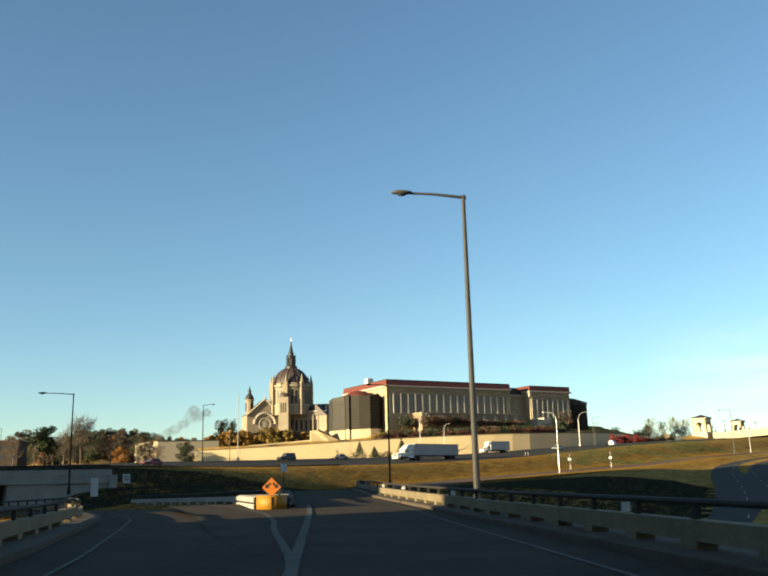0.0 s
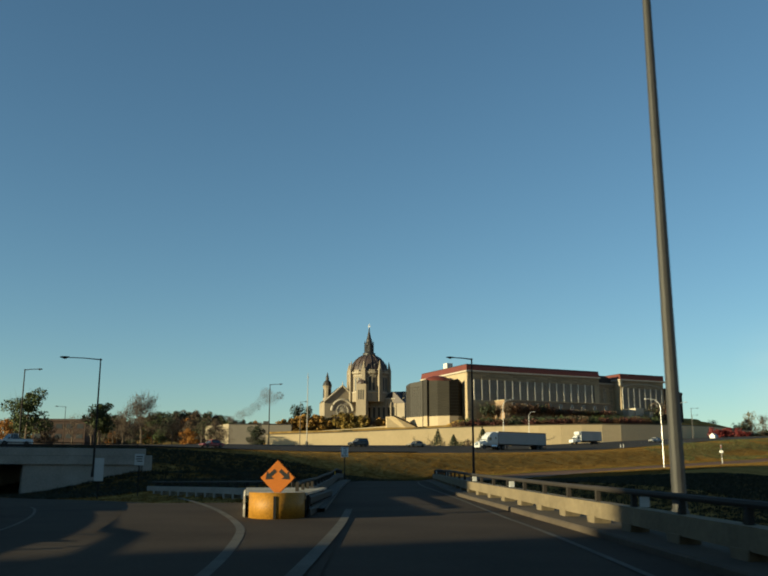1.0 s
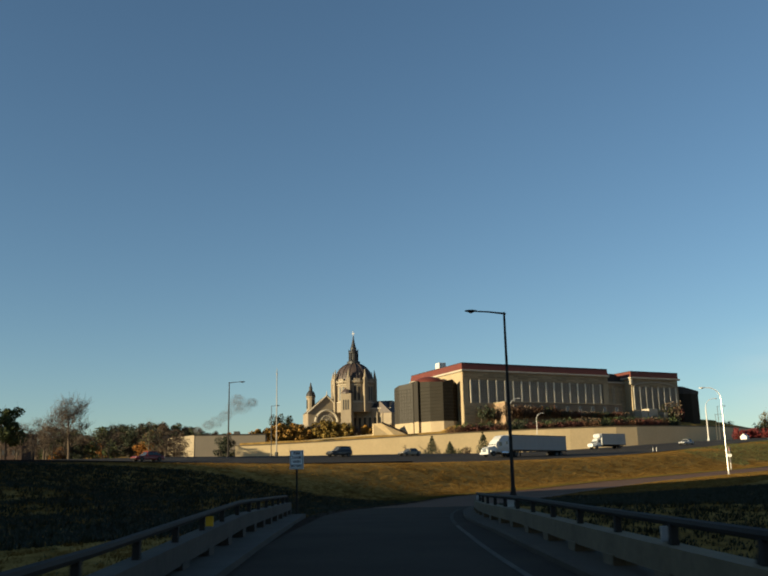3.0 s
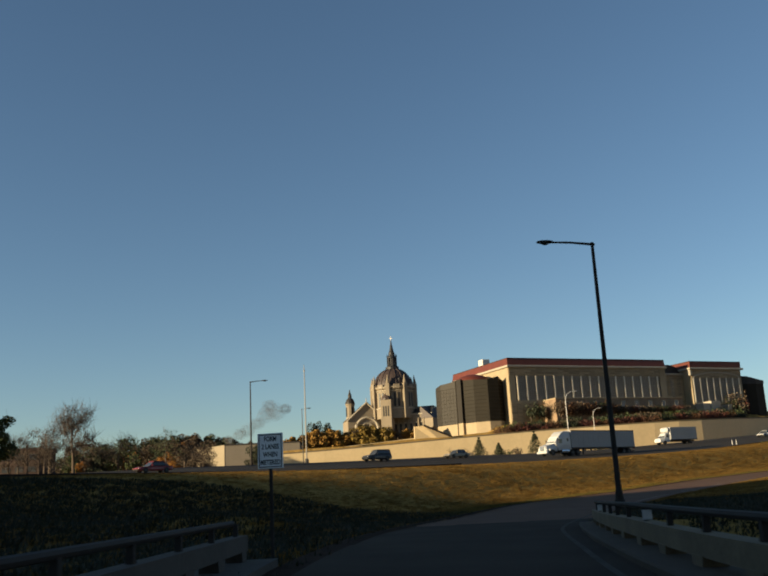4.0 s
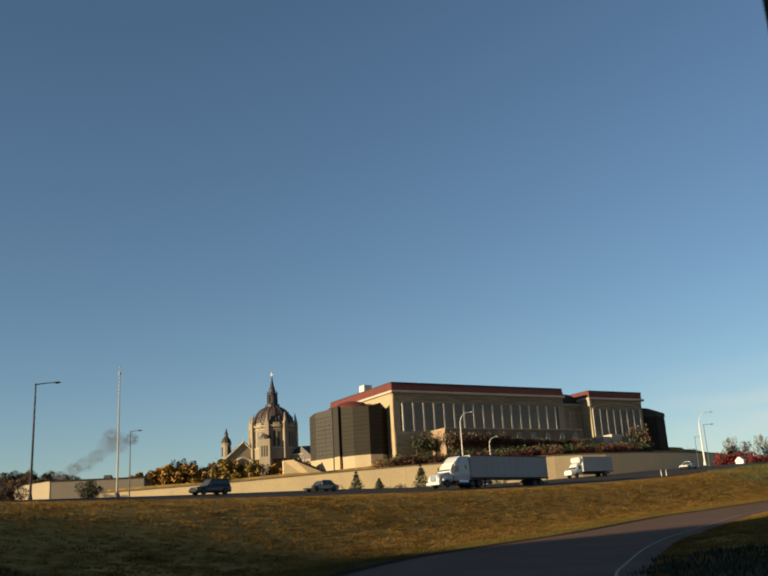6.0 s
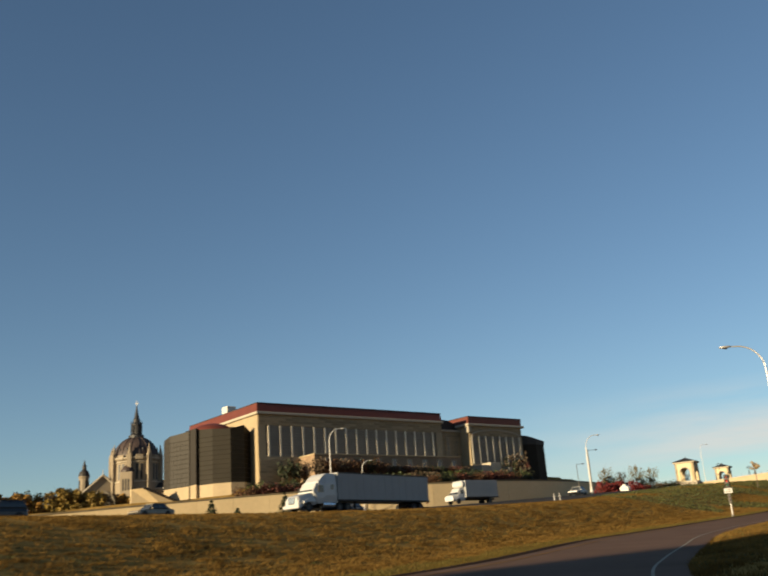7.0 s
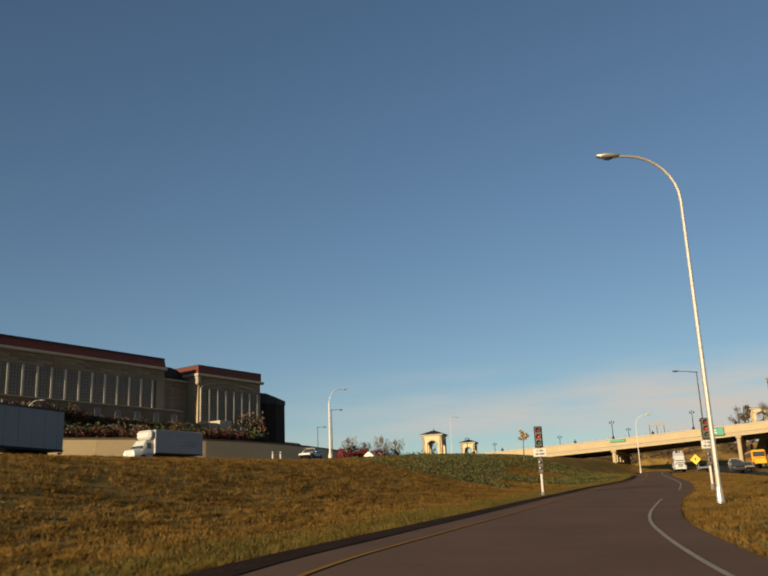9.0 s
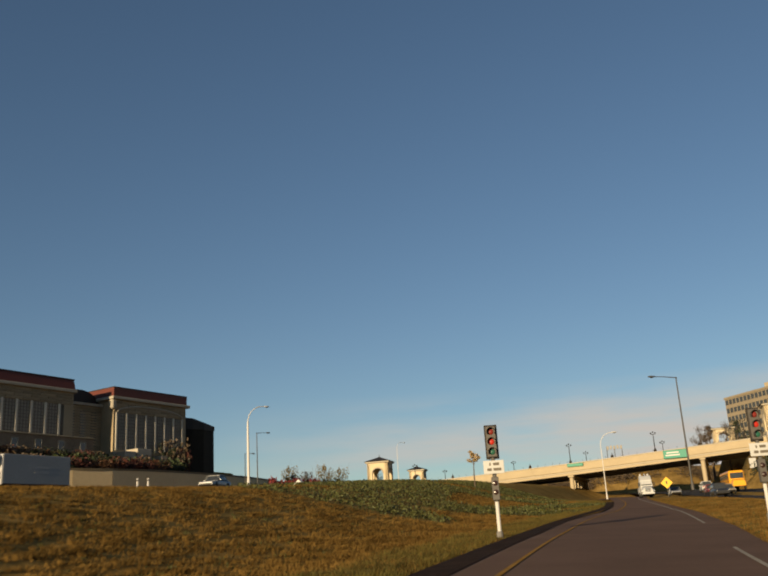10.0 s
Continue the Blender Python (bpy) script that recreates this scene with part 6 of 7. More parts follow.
# ---------------------------------------------------------------- trees and shrubs
def leaf_cloud(rng, centres, radii, count, size, squash=0.8):
    """Verts and faces of many small kite-shaped leaves clumped round the centres."""
    k = rng.integers(0, len(centres), count)
    c = np.array(centres)[k]
    r = np.array(radii)[k]
    d = rng.normal(size=(count, 3))
    d /= np.linalg.norm(d, axis=1)[:, None]
    p = c + d * (r * rng.uniform(0.25, 1.0, count) ** 0.6)[:, None] * np.array([1, 1, squash])
    a = rng.normal(size=(count, 3))
    a /= np.linalg.norm(a, axis=1)[:, None]
    b = np.cross(a, rng.normal(size=(count, 3)))
    b /= np.linalg.norm(b, axis=1)[:, None]
    s = (size * rng.uniform(0.6, 1.4, count))[:, None]
    v = np.stack([p - a * s, p + b * s * 0.55, p + a * s, p - b * s * 0.55], 1).reshape(-1, 3)
    f = np.arange(count * 4).reshape(-1, 4)
    return v, f


def cloud_mesh(name, v, f, mat, parent=None):
    me = bpy.data.meshes.new(name)
    me.vertices.add(len(v))
    me.vertices.foreach_set("co", np.asarray(v, np.float32).ravel())
    n = f.shape[1]
    me.loops.add(f.size)
    me.loops.foreach_set("vertex_index", f.astype(np.int32).ravel())
    me.polygons.add(len(f))
    me.polygons.foreach_set("loop_start", np.arange(0, f.size, n, dtype=np.int32))
    me.update()
    me.materials.append(mat)
    ob = new(name, me)
    if parent is not None:
        ob.parent = parent
    return ob


def tree(at, height, spread, mat, label, seed, leaves=900, size=0.28, twigs=60, low=0.25, name="tree", group=""):
    rng = np.random.default_rng(seed)
    t = thing(name, label, "tree" if name != "shrub" else "shrub", at, 0, group)
    bm = bmesh.new()
    lean = rng.uniform(-0.04, 0.04, 2) * height
    trunk = [(0, 0, -0.5), (lean[0] * 0.3, lean[1] * 0.3, height * 0.3), (lean[0], lean[1], height * 0.62), (lean[0] * 1.3, lean[1] * 1.3, height * 0.93)]
    r0 = max(0.05, height * 0.018)
    tube(trunk, [r0 * 1.25, r0, r0 * 0.6, r0 * 0.12], 7, bm)
    tips, rad = [np.array(trunk[3])], [spread * 0.22]
    n_limb = 9 if height > 5 else 6
    for k in range(n_limb):
        a = 2.4 * k + rng.uniform(-0.4, 0.4)
        h0 = height * (low + (0.78 - low) * k / n_limb)
        reach = spread * rng.uniform(0.6, 1.0) * (1.0 - 0.45 * k / n_limb)
        base = np.array([lean[0] * h0 / height, lean[1] * h0 / height, h0])
        tip = base + np.array([math.cos(a) * reach, math.sin(a) * reach, height * rng.uniform(0.10, 0.26)])
        mid = (base + tip) / 2 + np.array([0, 0, height * 0.03])
        tube([base, mid, tip], [r0 * 0.45, r0 * 0.28, r0 * 0.07], 5, bm)
        for q, w in ((tip, 0.42), (mid, 0.36)):
            tips.append(q)
            rad.append(spread * w * rng.uniform(0.7, 1.15))
    part("trunk", bm, BARK, t)
    if twigs:
        tw = bmesh.new()
        for _ in range(twigs):
            k = rng.integers(0, len(tips))
            d = rng.normal(size=3)
            d[2] = abs(d[2]) * 1.2 + 0.3
            d /= np.linalg.norm(d)
            p = tips[k] + rng.normal(size=3) * 0.15 * spread * np.array([1, 1, 0.5])
            rod(p, p + d * spread * rng.uniform(0.25, 0.6), r0 * 0.13, r0 * 0.04, n=3, bm=tw, caps=False)
        tagged(part("bare_spray", tw, BARK, t, "fine bare twigs"), kind="stuff")
    if leaves:
        v, f = leaf_cloud(rng, tips, rad, leaves, size)
        cloud_mesh("crown", v, f, mat, t)
    return t


def shrub_kind(mat, label, seed, h=2.0, w=1.6, leaves=320, size=0.16):
    """A low many-stemmed bush, built once and then copied."""
    rng = np.random.default_rng(seed)
    t = thing("shrub", label, "shrub", (0, 0, -60), 0)
    bm = bmesh.new()
    tips = []
    for k in range(7):
        a = k * 0.9 + rng.uniform(-0.2, 0.2)
        e = np.array([math.cos(a) * w * rng.uniform(0.2, 0.75), math.sin(a) * w * rng.uniform(0.2, 0.75), h * rng.uniform(0.4, 0.85)])
        tube([(0, 0, -0.25), e * np.array([0.4, 0.4, 0.6]), e], [0.05, 0.035, 0.012], 4, bm)
        tips += [e, e * np.array([0.7, 0.7, 0.5])]
    part("stem", bm, BARK, t)
    v, f = leaf_cloud(rng, tips, [w * 0.42] * len(tips), leaves, size)
    cloud_mesh("foliage", v, f, mat, t)
    return t


def put(kind_thing, x, y, s, rz, group, z=None, sz=None):
    m = pose(x, y, ground_z(x, y) if z is None else z, 0, 0, rz) @ Matrix.Diagonal((s, s, sz or s, 1))
    o = copy_thing(kind_thing, m)
    o["group"] = group
    return o


def on(x, y, dz=0.0):
    return (x, y, ground_z(x, y) + dz)


# trees behind the motorway
def top_tree(x, y, top, spread, mat, label, seed, **kw):
    z = ground_z(x, y)
    return tree((x, y, z), max(2.0, top - z), spread, mat, label, seed, **kw)


top_tree(-70, 165, 17.0, 4.3, LEAF_GREEN, "green and yellow leaved tree by the motorway", 1, leaves=5200, size=0.2)
top_tree(-57.5, 170, 15.2, 3.0, LEAF_GREEN, "green leaved tree behind the motorway", 2, leaves=4200, size=0.19)
top_tree(-55.6, 192, 18.6, 4.2, LEAF_BROWN, "tall bare grey tree with few brown leaves", 3, leaves=500, size=0.13, twigs=1100)
for k, (x, y, top) in enumerate(((-58.5, 176, 13.0), (-56.2, 177, 13.6), (-53.8, 179, 12.6), (-62.5, 180, 14.2), (-58.2, 187, 15.0))):
    top_tree(x, y, top, 2.3, LEAF_BROWN, "bare grey tree in the row behind the motorway", 80 + k, leaves=160, size=0.12, twigs=420, low=0.15)
top_tree(-60, 193, 15.4, 2.8, LEAF_BROWN, "brown half bare tree behind the motorway", 4, leaves=700, size=0.13, twigs=240)
top_tree(-66.5, 196, 14.6, 2.4, LEAF_BROWN, "thin bare tree behind the motorway", 5, leaves=120, size=0.13, twigs=220)
top_tree(-63.8, 198, 14.2, 2.2, LEAF_BROWN, "thin bare tree behind the motorway", 6, leaves=120, size=0.13, twigs=220)
top_tree(-72, 195, 14.6, 2.6, LEAF_BROWN, "thin bare tree behind the motorway", 16, leaves=160, size=0.13, twigs=220)
top_tree(-49.6, 195, 13.8, 3.0, LEAF_BROWN, "spreading bare tree with a round crown", 7, leaves=150, size=0.13, twigs=420)
top_tree(-46.5, 211, 16.0, 2.9, LEAF_GREEN, "thin dark leaved tree with gaps in its crown", 8, leaves=620, size=0.13, twigs=160)
top_tree(-44.0, 214, 14.4, 2.6, LEAF_BROWN, "brown leaved tree behind the motorway", 9, leaves=700, size=0.13, twigs=120)
top_tree(-46.4, 237, 14.0, 3.2, LEAF_BROWN, "brown shrubby tree before the tan building", 10, leaves=700, size=0.13, twigs=120)
rng = np.random.default_rng(77)
woods = [(LEAF_BROWN, "brown autumn tree in the far wood"), (LEAF_DARK, "dark green tree in the far wood"), (LEAF_ORANGE, "russet autumn tree in the far wood"), (LEAF_GREEN, "olive green tree in the far wood")]
WOOD = [tree((0, 0, -80), 11, 4.6, m, lab, 300 + k, leaves=4200, size=0.22, twigs=40, low=0.15, group="far wood trees") for k, (m, lab) in enumerate(woods)]


def wood(x, y, top, k, spread=1.0):
    z = ground_z(x, y)
    h = max(3.0, top - z)
    put(WOOD[k], x, y, h / 11 * spread, float(rng.uniform(0, 360)), "far wood trees", z, h / 11)


for k in range(18):
    x = -150 + k * 4.6 + rng.uniform(-2, 2)
    wood(x, 425 + rng.uniform(-20, 25), 27.5 + 3.0 * math.sin(k * 1.1) + rng.uniform(-1.0, 1.5), (0, 0, 1, 3, 0, 2)[k % 6], 1.1)
for k in range(14):
    x = -135 + k * 6.5 + rng.uniform(-2, 2)
    wood(x, 300 + rng.uniform(-25, 25), 17.5 + rng.uniform(-2.0, 2.5), (0, 2, 0, 1, 3)[k % 5], 1.0)
for x, y, top, k in ((-61, 543, 43.5, 1), (-55, 544, 42.5, 1)):
    wood(x, y, top, k, 0.45)
for k in range(24):
    wood(-260 + k * 9 + rng.uniform(-4, 4), 620 + rng.uniform(-60, 60), 36 + rng.uniform(-3, 4), (1, 0, 3, 1)[k % 4], 1.6)
# dense brown wood on the rise behind the tan block building
for k in range(16):
    x = -121 + k * 3.4
    top = float(np.interp(x, [-121, -110, -92, -84, -70], [28.0, 31.0, 31.4, 28.6, 26.2])) + rng.uniform(-0.8, 0.5)
    wood(x, 425 + rng.uniform(-6, 6), top, (0, 0, 0, 3, 0, 1)[k % 6], 0.8)
    wood(x + 8, 388 + rng.uniform(-8, 8), top - 5.0, (0, 2, 0, 0, 1)[k % 5], 0.9)
# left of the loop, beyond the overpass
for k in range(9):
    wood(-150 + k * 8, 205 + 10 * math.sin(k), 13.5 + rng.uniform(-1.5, 1.5), (0, 3, 0, 2)[k % 4], 0.9)
# orange and yellow trees behind the low walls and before the cathedral
GOLD = [tree((0, 0, -80), 6, 3.2, m, lab, 330 + k, leaves=(5200, 5200, 1700, 1900)[k], size=(0.24, 0.24, 0.14, 0.15)[k], twigs=30, low=0.1, group="golden trees by the terrace") for k, (m, lab) in enumerate(((GOLD_LEAF, "orange autumn tree behind the low wall"), (LEAF_YELLOW, "yellow autumn tree before the cathedral"), (LEAF_BROWN, "bare brown bush behind the low wall"), (leaf_material("olive_autumn_leaves", (0.105, 0.076, 0.024)), "olive brown autumn tree beyond the wall end")))]
for x, y, top, k in ((-48, 348, 20.5, 0), (-44, 350, 23.0, 0), (-40, 352, 24.2, 0), (-36, 352, 25.0, 0), (-32.5, 354, 25.2, 0), (-29, 354, 24.6, 0), (-25.5, 355, 24.6, 2), (-22, 355, 26.0, 1), (-18, 355, 25.4, 1), (-14, 356, 25.0, 1), (-10, 357, 24.4, 2), (-6, 358, 24.2, 0), (-2, 360, 24.4, 1), (3, 362, 24.8, 2), (8, 366, 25.6, 1)):
    z = ground_z(x, y)
    h = max(2.5, top - z)
    put(GOLD[k], x, y, max(0.8, h / 6.5), float(rng.uniform(0, 360)), "golden trees by the terrace", z, h / 6)
# beyond the wall's end
for x, y, top, k in ((178, 449, 33, 3), (184, 446, 31, 2), (190, 443, 33.0, 3), (194, 441, 31.5, 3), (150, 420, 27, 2), (166, 420, 27.5, 2), (203, 430, 28.5, 2)):
    z = ground_z(x, y)
    put(GOLD[k], x, y, 1.25, float(rng.uniform(0, 360)), "golden trees by the terrace", z, max(0.5, (top - z) / 6))
# trees by the office and the gateway
top_tree(284, 352, 36.5, 4.0, LEAF_BROWN, "brown tree beside the gateway pavilion", 21, leaves=1500, size=0.3)
top_tree(296, 350, 38.0, 4.2, LEAF_DARK, "dark tree beside the gateway pavilion", 22, leaves=1500, size=0.3)
top_tree(267, 342, 33.6, 3.6, LEAF_BROWN, "bare tree behind the bridge parapet", 23, leaves=150, size=0.2, twigs=300)
top_tree(273, 337, 34.5, 3.2, LEAF_BROWN, "bare tree behind the bridge parapet", 24, leaves=150, size=0.2, twigs=300)
top_tree(262, 283, 33.0, 3.6, LEAF_ORANGE, "russet tree on the dark hill", 25, leaves=1300, size=0.28)

RED_BUSH = shrub_kind(leaf_material("scarlet_leaves", (0.10, 0.011, 0.011)), "scarlet autumn bush beyond the wall end", 47, leaves=420, size=0.18)
# shrubs on the terrace between the long wall and the museum
KINDS = [shrub_kind(SHRUB_RED, "deep red autumn shrub on the terrace", 41), shrub_kind(LEAF_BROWN, "brown autumn shrub on the terrace", 42), shrub_kind(LEAF_DARK, "dark evergreen shrub on the terrace", 43),
         shrub_kind(SHRUB_RUST, "russet autumn shrub on the terrace", 44), shrub_kind(LEAF_GREEN, "olive green shrub on the terrace", 45), shrub_kind(LEAF_YELLOW, "yellow autumn shrub beside the wall", 46)]
for row, off, kinds, s in ((0, -2.6, (3, 0, 0, 3, 2, 0), 1.55), (1, -5.6, (2, 4, 2, 2, 1), 1.9), (2, -9.4, (2, 2, 4), 2.1)):
    line = offset_line(WALL_LINE, off)
    line = line[(line[:, 0] > 20 + 4 * row) & (line[:, 0] < 101)]
    for k, (p, d) in enumerate(along(line, 2.5)):
        x, y = p[0] + rng.uniform(-0.6, 0.6), p[1] + rng.uniform(-0.6, 0.6)
        near = int(np.argmin(np.hypot(WALL_LINE[:, 0] - x, WALL_LINE[:, 1] - y)))
        put(KINDS[kinds[(k // 2 + row) % len(kinds)]], x, y, s * rng.uniform(0.8, 1.25), float(rng.uniform(0, 360)), "terrace hedge shrubs", z=terrace_z(near, -off) - 0.05, sz=s * rng.uniform(0.7, 0.95))
th = radians(25.3)


def museum_xy(u, v):
    return 27.3 + u * math.cos(th) - v * math.sin(th), 332.9 + u * math.sin(th) + v * math.cos(th)


for u, v, k, s, z in ((5.2, -2.6, 2, 1.9, 26.0), (8.2, -2.8, 2, 2.2, 26.0), (10.4, -2.6, 1, 1.6, 26.4), (87.2, -3.6, 2, 2.6, 26.0), (89.0, -3.8, 1, 3.1, 26.0), (91.0, -3.6, 0, 2.5, 25.6), (84.8, -4.0, 1, 1.6, 25.4), (78.0, -6.2, 2, 1.8, 24.2)):
    x, y = museum_xy(u, v)
    put(KINDS[k], x, y, s * 0.8, float(rng.uniform(0, 360)), "shrubs before the columns", z - 3.0, s * 1.35)
for u in np.arange(12, 62, 2.2):
    x, y = museum_xy(u, -8.4)
    put(KINDS[3 if u < 32 and int(u) % 3 else int((1, 3, 1, 2, 0, 2)[int(u) % 6])], x, y, 1.9 if u < 32 else 1.6, float(rng.uniform(0, 360)), "terrace hedge shrubs", z=24.2, sz=2.0 if u < 32 else 1.2)
# red bushes and dark evergreens beyond the wall's end
for k in range(20):
    x = 120 + k * 1.5
    put(RED_BUSH if k < 9 else KINDS[1 if k % 3 else 2], x, 337 + 0.25 * (x - 124) + rng.uniform(-2.5, 2.5), 1.5 + 0.5 * math.sin(k * 1.7), float(rng.uniform(0, 360)), "red bushes", sz=max(0.8, (18.9 - (k > 8) * 0.7 + rng.uniform(-1.0, 0.8) - ground_z(x, 338)) / 2.1))
for x, y, s in ((143, 376, 2.0), (146, 379, 2.2), (148, 383, 2.0), (151, 386, 1.8)):
    put(KINDS[2], x, y, s, float(rng.uniform(0, 360)), "dark evergreen bushes")
# bushes at the wall's foot
for x, y, k, s in ((21.5, 299.5, 4, 1.4), (24.5, 300, 1, 1.5), (36, 301, 4, 1.4), (9, 298.5, 1, 0.9), (48, 304, 4, 1.2), (-6, 296.5, 1, 0.9)):
    put(KINDS[k], x, y, s, float(rng.uniform(0, 360)), "bushes at the wall foot")


def conifer(at, h, w, seed):
    rng = np.random.default_rng(seed)
    t = thing("conifer", "small dark green conifer before the long wall", "tree", at, 0, "conifers before the wall")
    part("trunk", rod((0, 0, -0.4), (0, 0, h * 0.95), 0.09, 0.02, n=6), BARK, t)
    cs = [(rng.uniform(-0.15, 0.15), rng.uniform(-0.15, 0.15), h * k) for k in np.linspace(0.14, 0.96, 8)]
    v, f = leaf_cloud(rng, cs, [w * (1.05 - k) for k in np.linspace(0.14, 0.96, 8)], 1500, 0.2, 0.6)
    cloud_mesh("foliage", v, f, LEAF_DARK, t)


for k, (x, y, h, w) in enumerate(((14.4, 299.0, 6.8, 3.2), (29.5, 298.0, 7.2, 3.1), (33.6, 299.5, 4.8, 2.6), (19.8, 299.5, 4.8, 2.8))):
    conifer(on(x, y), h, w, 60 + k)
# dry climbing stems on the face of the long wall
def wall_vine(k0, k1, z_low, z_high, seed):
    rng = np.random.default_rng(seed)
    t = thing("wall_vine", "dry brown climbing stems on the tan wall", "climbing plant", (0, 0, 0))
    line = offset_line(WALL_LINE, 0.22)
    for _ in range(9):
        bm = bmesh.new()
        u, z = rng.uniform(k0, k1), rng.uniform(z_low, z_low + 1.0)
        pts, du = [], rng.uniform(-0.35, 0.35)
        for _ in range(9):
            f = min(max(u, 0), len(line) - 2)
            a = line[int(f)] * (1 - f % 1) + line[int(f) + 1] * (f % 1)
            pts.append((a[0], a[1], z))
            u += du + rng.uniform(-0.12, 0.12)
            z = min(z_high, max(z_low, z + rng.uniform(-0.12, 0.55)))
        tube(pts, list(np.linspace(0.07, 0.025, 9)), 5, bm)
        part("stem", bm, BARK, t)


near0 = int(np.argmin(abs(WALL_LINE[:, 0] - 6)))
near1 = int(np.argmin(abs(WALL_LINE[:, 0] - 44)))
wall_vine(near0, near0 + 6, 11.2, 14.6, 31)
wall_vine(near1, near1 + 5, 13.0, 15.6, 32)


# thin smoke drifting up behind the tan block building
def smoke_plume():
    rng = np.random.default_rng(91)
    v, f = leaf_cloud(rng, SMOKE_AT, SMOKE_R, 30000, 0.05, 0.8)
    return tagged(cloud_mesh("smoke_plume", v, f, material("thin_grey_smoke", (0.14, 0.13, 0.13), 1.0, var=0.1, scale=0.1, bump=0.0, spec=0.0)), "thin grey smoke drifting up behind the roofs", "smoke", kind="stuff")


SMOKE_AT = [(-64, 341, 22.6), (-60.5, 341, 24.2), (-57.5, 341, 25.4), (-54.5, 341, 27.4), (-51.5, 341, 30.0), (-50, 341, 31.5), (-48.5, 341, 30.2), (-50.5, 341, 33.0), (-45.5, 342, 31.8)]
SMOKE_R = [1.8, 2.4, 2.8, 2.6, 3.4, 3.8, 3.2, 2.6, 2.2]
smoke_plume()
top_tree(109.8, 253.3, 14.9, 0.8, leaf_material("pale_gold_leaves", (0.3, 0.21, 0.1)), "small pale golden tree before the bridge parapet", 26, leaves=700, size=0.1, twigs=30, low=0.6)


# dark hedge on the hill by the gateway
def scrub(name, label, spots, radius, per, size, mat, seed):
    rng = np.random.default_rng(seed)
    cs = [(x, y, ground_z(x, y) + radius * 0.35) for x, y in spots]
    v, f = leaf_cloud(rng, cs, [radius] * len(cs), per * len(cs), size, 0.7)
    return tagged(cloud_mesh(name, v, f, mat), label, "hedge", kind="stuff")


hedge, slope = [], []
for k in range(240):
    a, b = rng.uniform(0, 1), rng.uniform(0, 1) ** 1.4
    hedge.append((194 + 22 * a + 22 * b, 274 - 25 * a + 10 * b))
for k in range(320):
    a, b = rng.uniform(0, 1), rng.uniform(0, 1)
    slope.append((189 + 28 * a + 9 * b, 262 - 28 * a + 9 * b))
far_bank = []
for k in range(260):
    a, b = rng.uniform(0, 1), rng.uniform(0, 1)
    far_bank.append((262 + 44 * a + 14 * b, 408 - 40 * a + 12 * b))
scrub("bank_scrub", "brown and bare scrub on the bank beyond the bridge", far_bank, 1.9, 110, 0.2, LEAF_BROWN, 73)
scrub("hill_hedge", "dense dark hedge on the hill by the gateway", hedge, 2.6, 150, 0.2, LEAF_DARK, 71)
scrub("slope_scrub", "low brown scrub on the slope above the motorway", slope, 1.3, 90, 0.15, LEAF_BROWN, 72)


# ---------------------------------------------------------------- grass on the banks
def tufts(name, pts, rng, blades, height, width, mat, label, spread=0.16):
    n = len(pts)
    base = np.repeat(np.asarray(pts), blades, axis=0)
    m = n * blades
    a = rng.uniform(0, 2 * math.pi, m)
    r = spread * np.sqrt(rng.uniform(0, 1, m))
    h = height * np.repeat(rng.uniform(0.55, 1.3, n), blades) * rng.uniform(0.6, 1.1, m)
    root = base + np.stack([np.cos(a) * r, np.sin(a) * r, np.full(m, -0.03)], 1)
    lean = np.stack([np.cos(a + 0.5), np.sin(a + 0.5), np.zeros(m)], 1) * (h * rng.uniform(0.15, 0.9, m))[:, None]
    side = np.stack([-np.sin(a), np.cos(a), np.zeros(m)], 1) * (width * rng.uniform(0.6, 1.3, m))[:, None]
    tip = root + lean + np.stack([np.zeros(m), np.zeros(m), h], 1)
    v = np.stack([root - side, root + side, tip], 1).reshape(-1, 3)
    ob = cloud_mesh(name, v, np.arange(m * 3).reshape(-1, 3), mat)
    return tagged(ob, label, "grass", kind="stuff")


def clumpy(x, y):
    return 0.5 + 0.25 * (math.sin(x * 0.9 + 1.7 * math.sin(y * 0.43)) + math.sin(y * 1.1 + 1.9 * math.sin(x * 0.37)))


def near_line(line, x, y):
    d = np.hypot(line[:, 0] - x, line[:, 1] - y)
    k = int(np.argmin(d))
    t = line[min(k + 1, len(line) - 1)] - line[max(k - 1, 0)]
    side = (x - line[k, 0]) * t[1] - (y - line[k, 1]) * t[0]
    return float(d[k]), side > 0


def in_cover(x, y):
    """The green ground cover: a tongue along the crest of the bank."""
    d, right = near_line(RAMP_LEFT[::4], x, y)
    return (not right) and x > 60 and y > 196 and d > 6.0 + 3.0 * math.sin(x * 0.12) + 2.5 * math.sin(x * 0.31 + y * 0.17) and clumpy(x * 0.3, y * 0.3) > 0.33 and x + y < 420


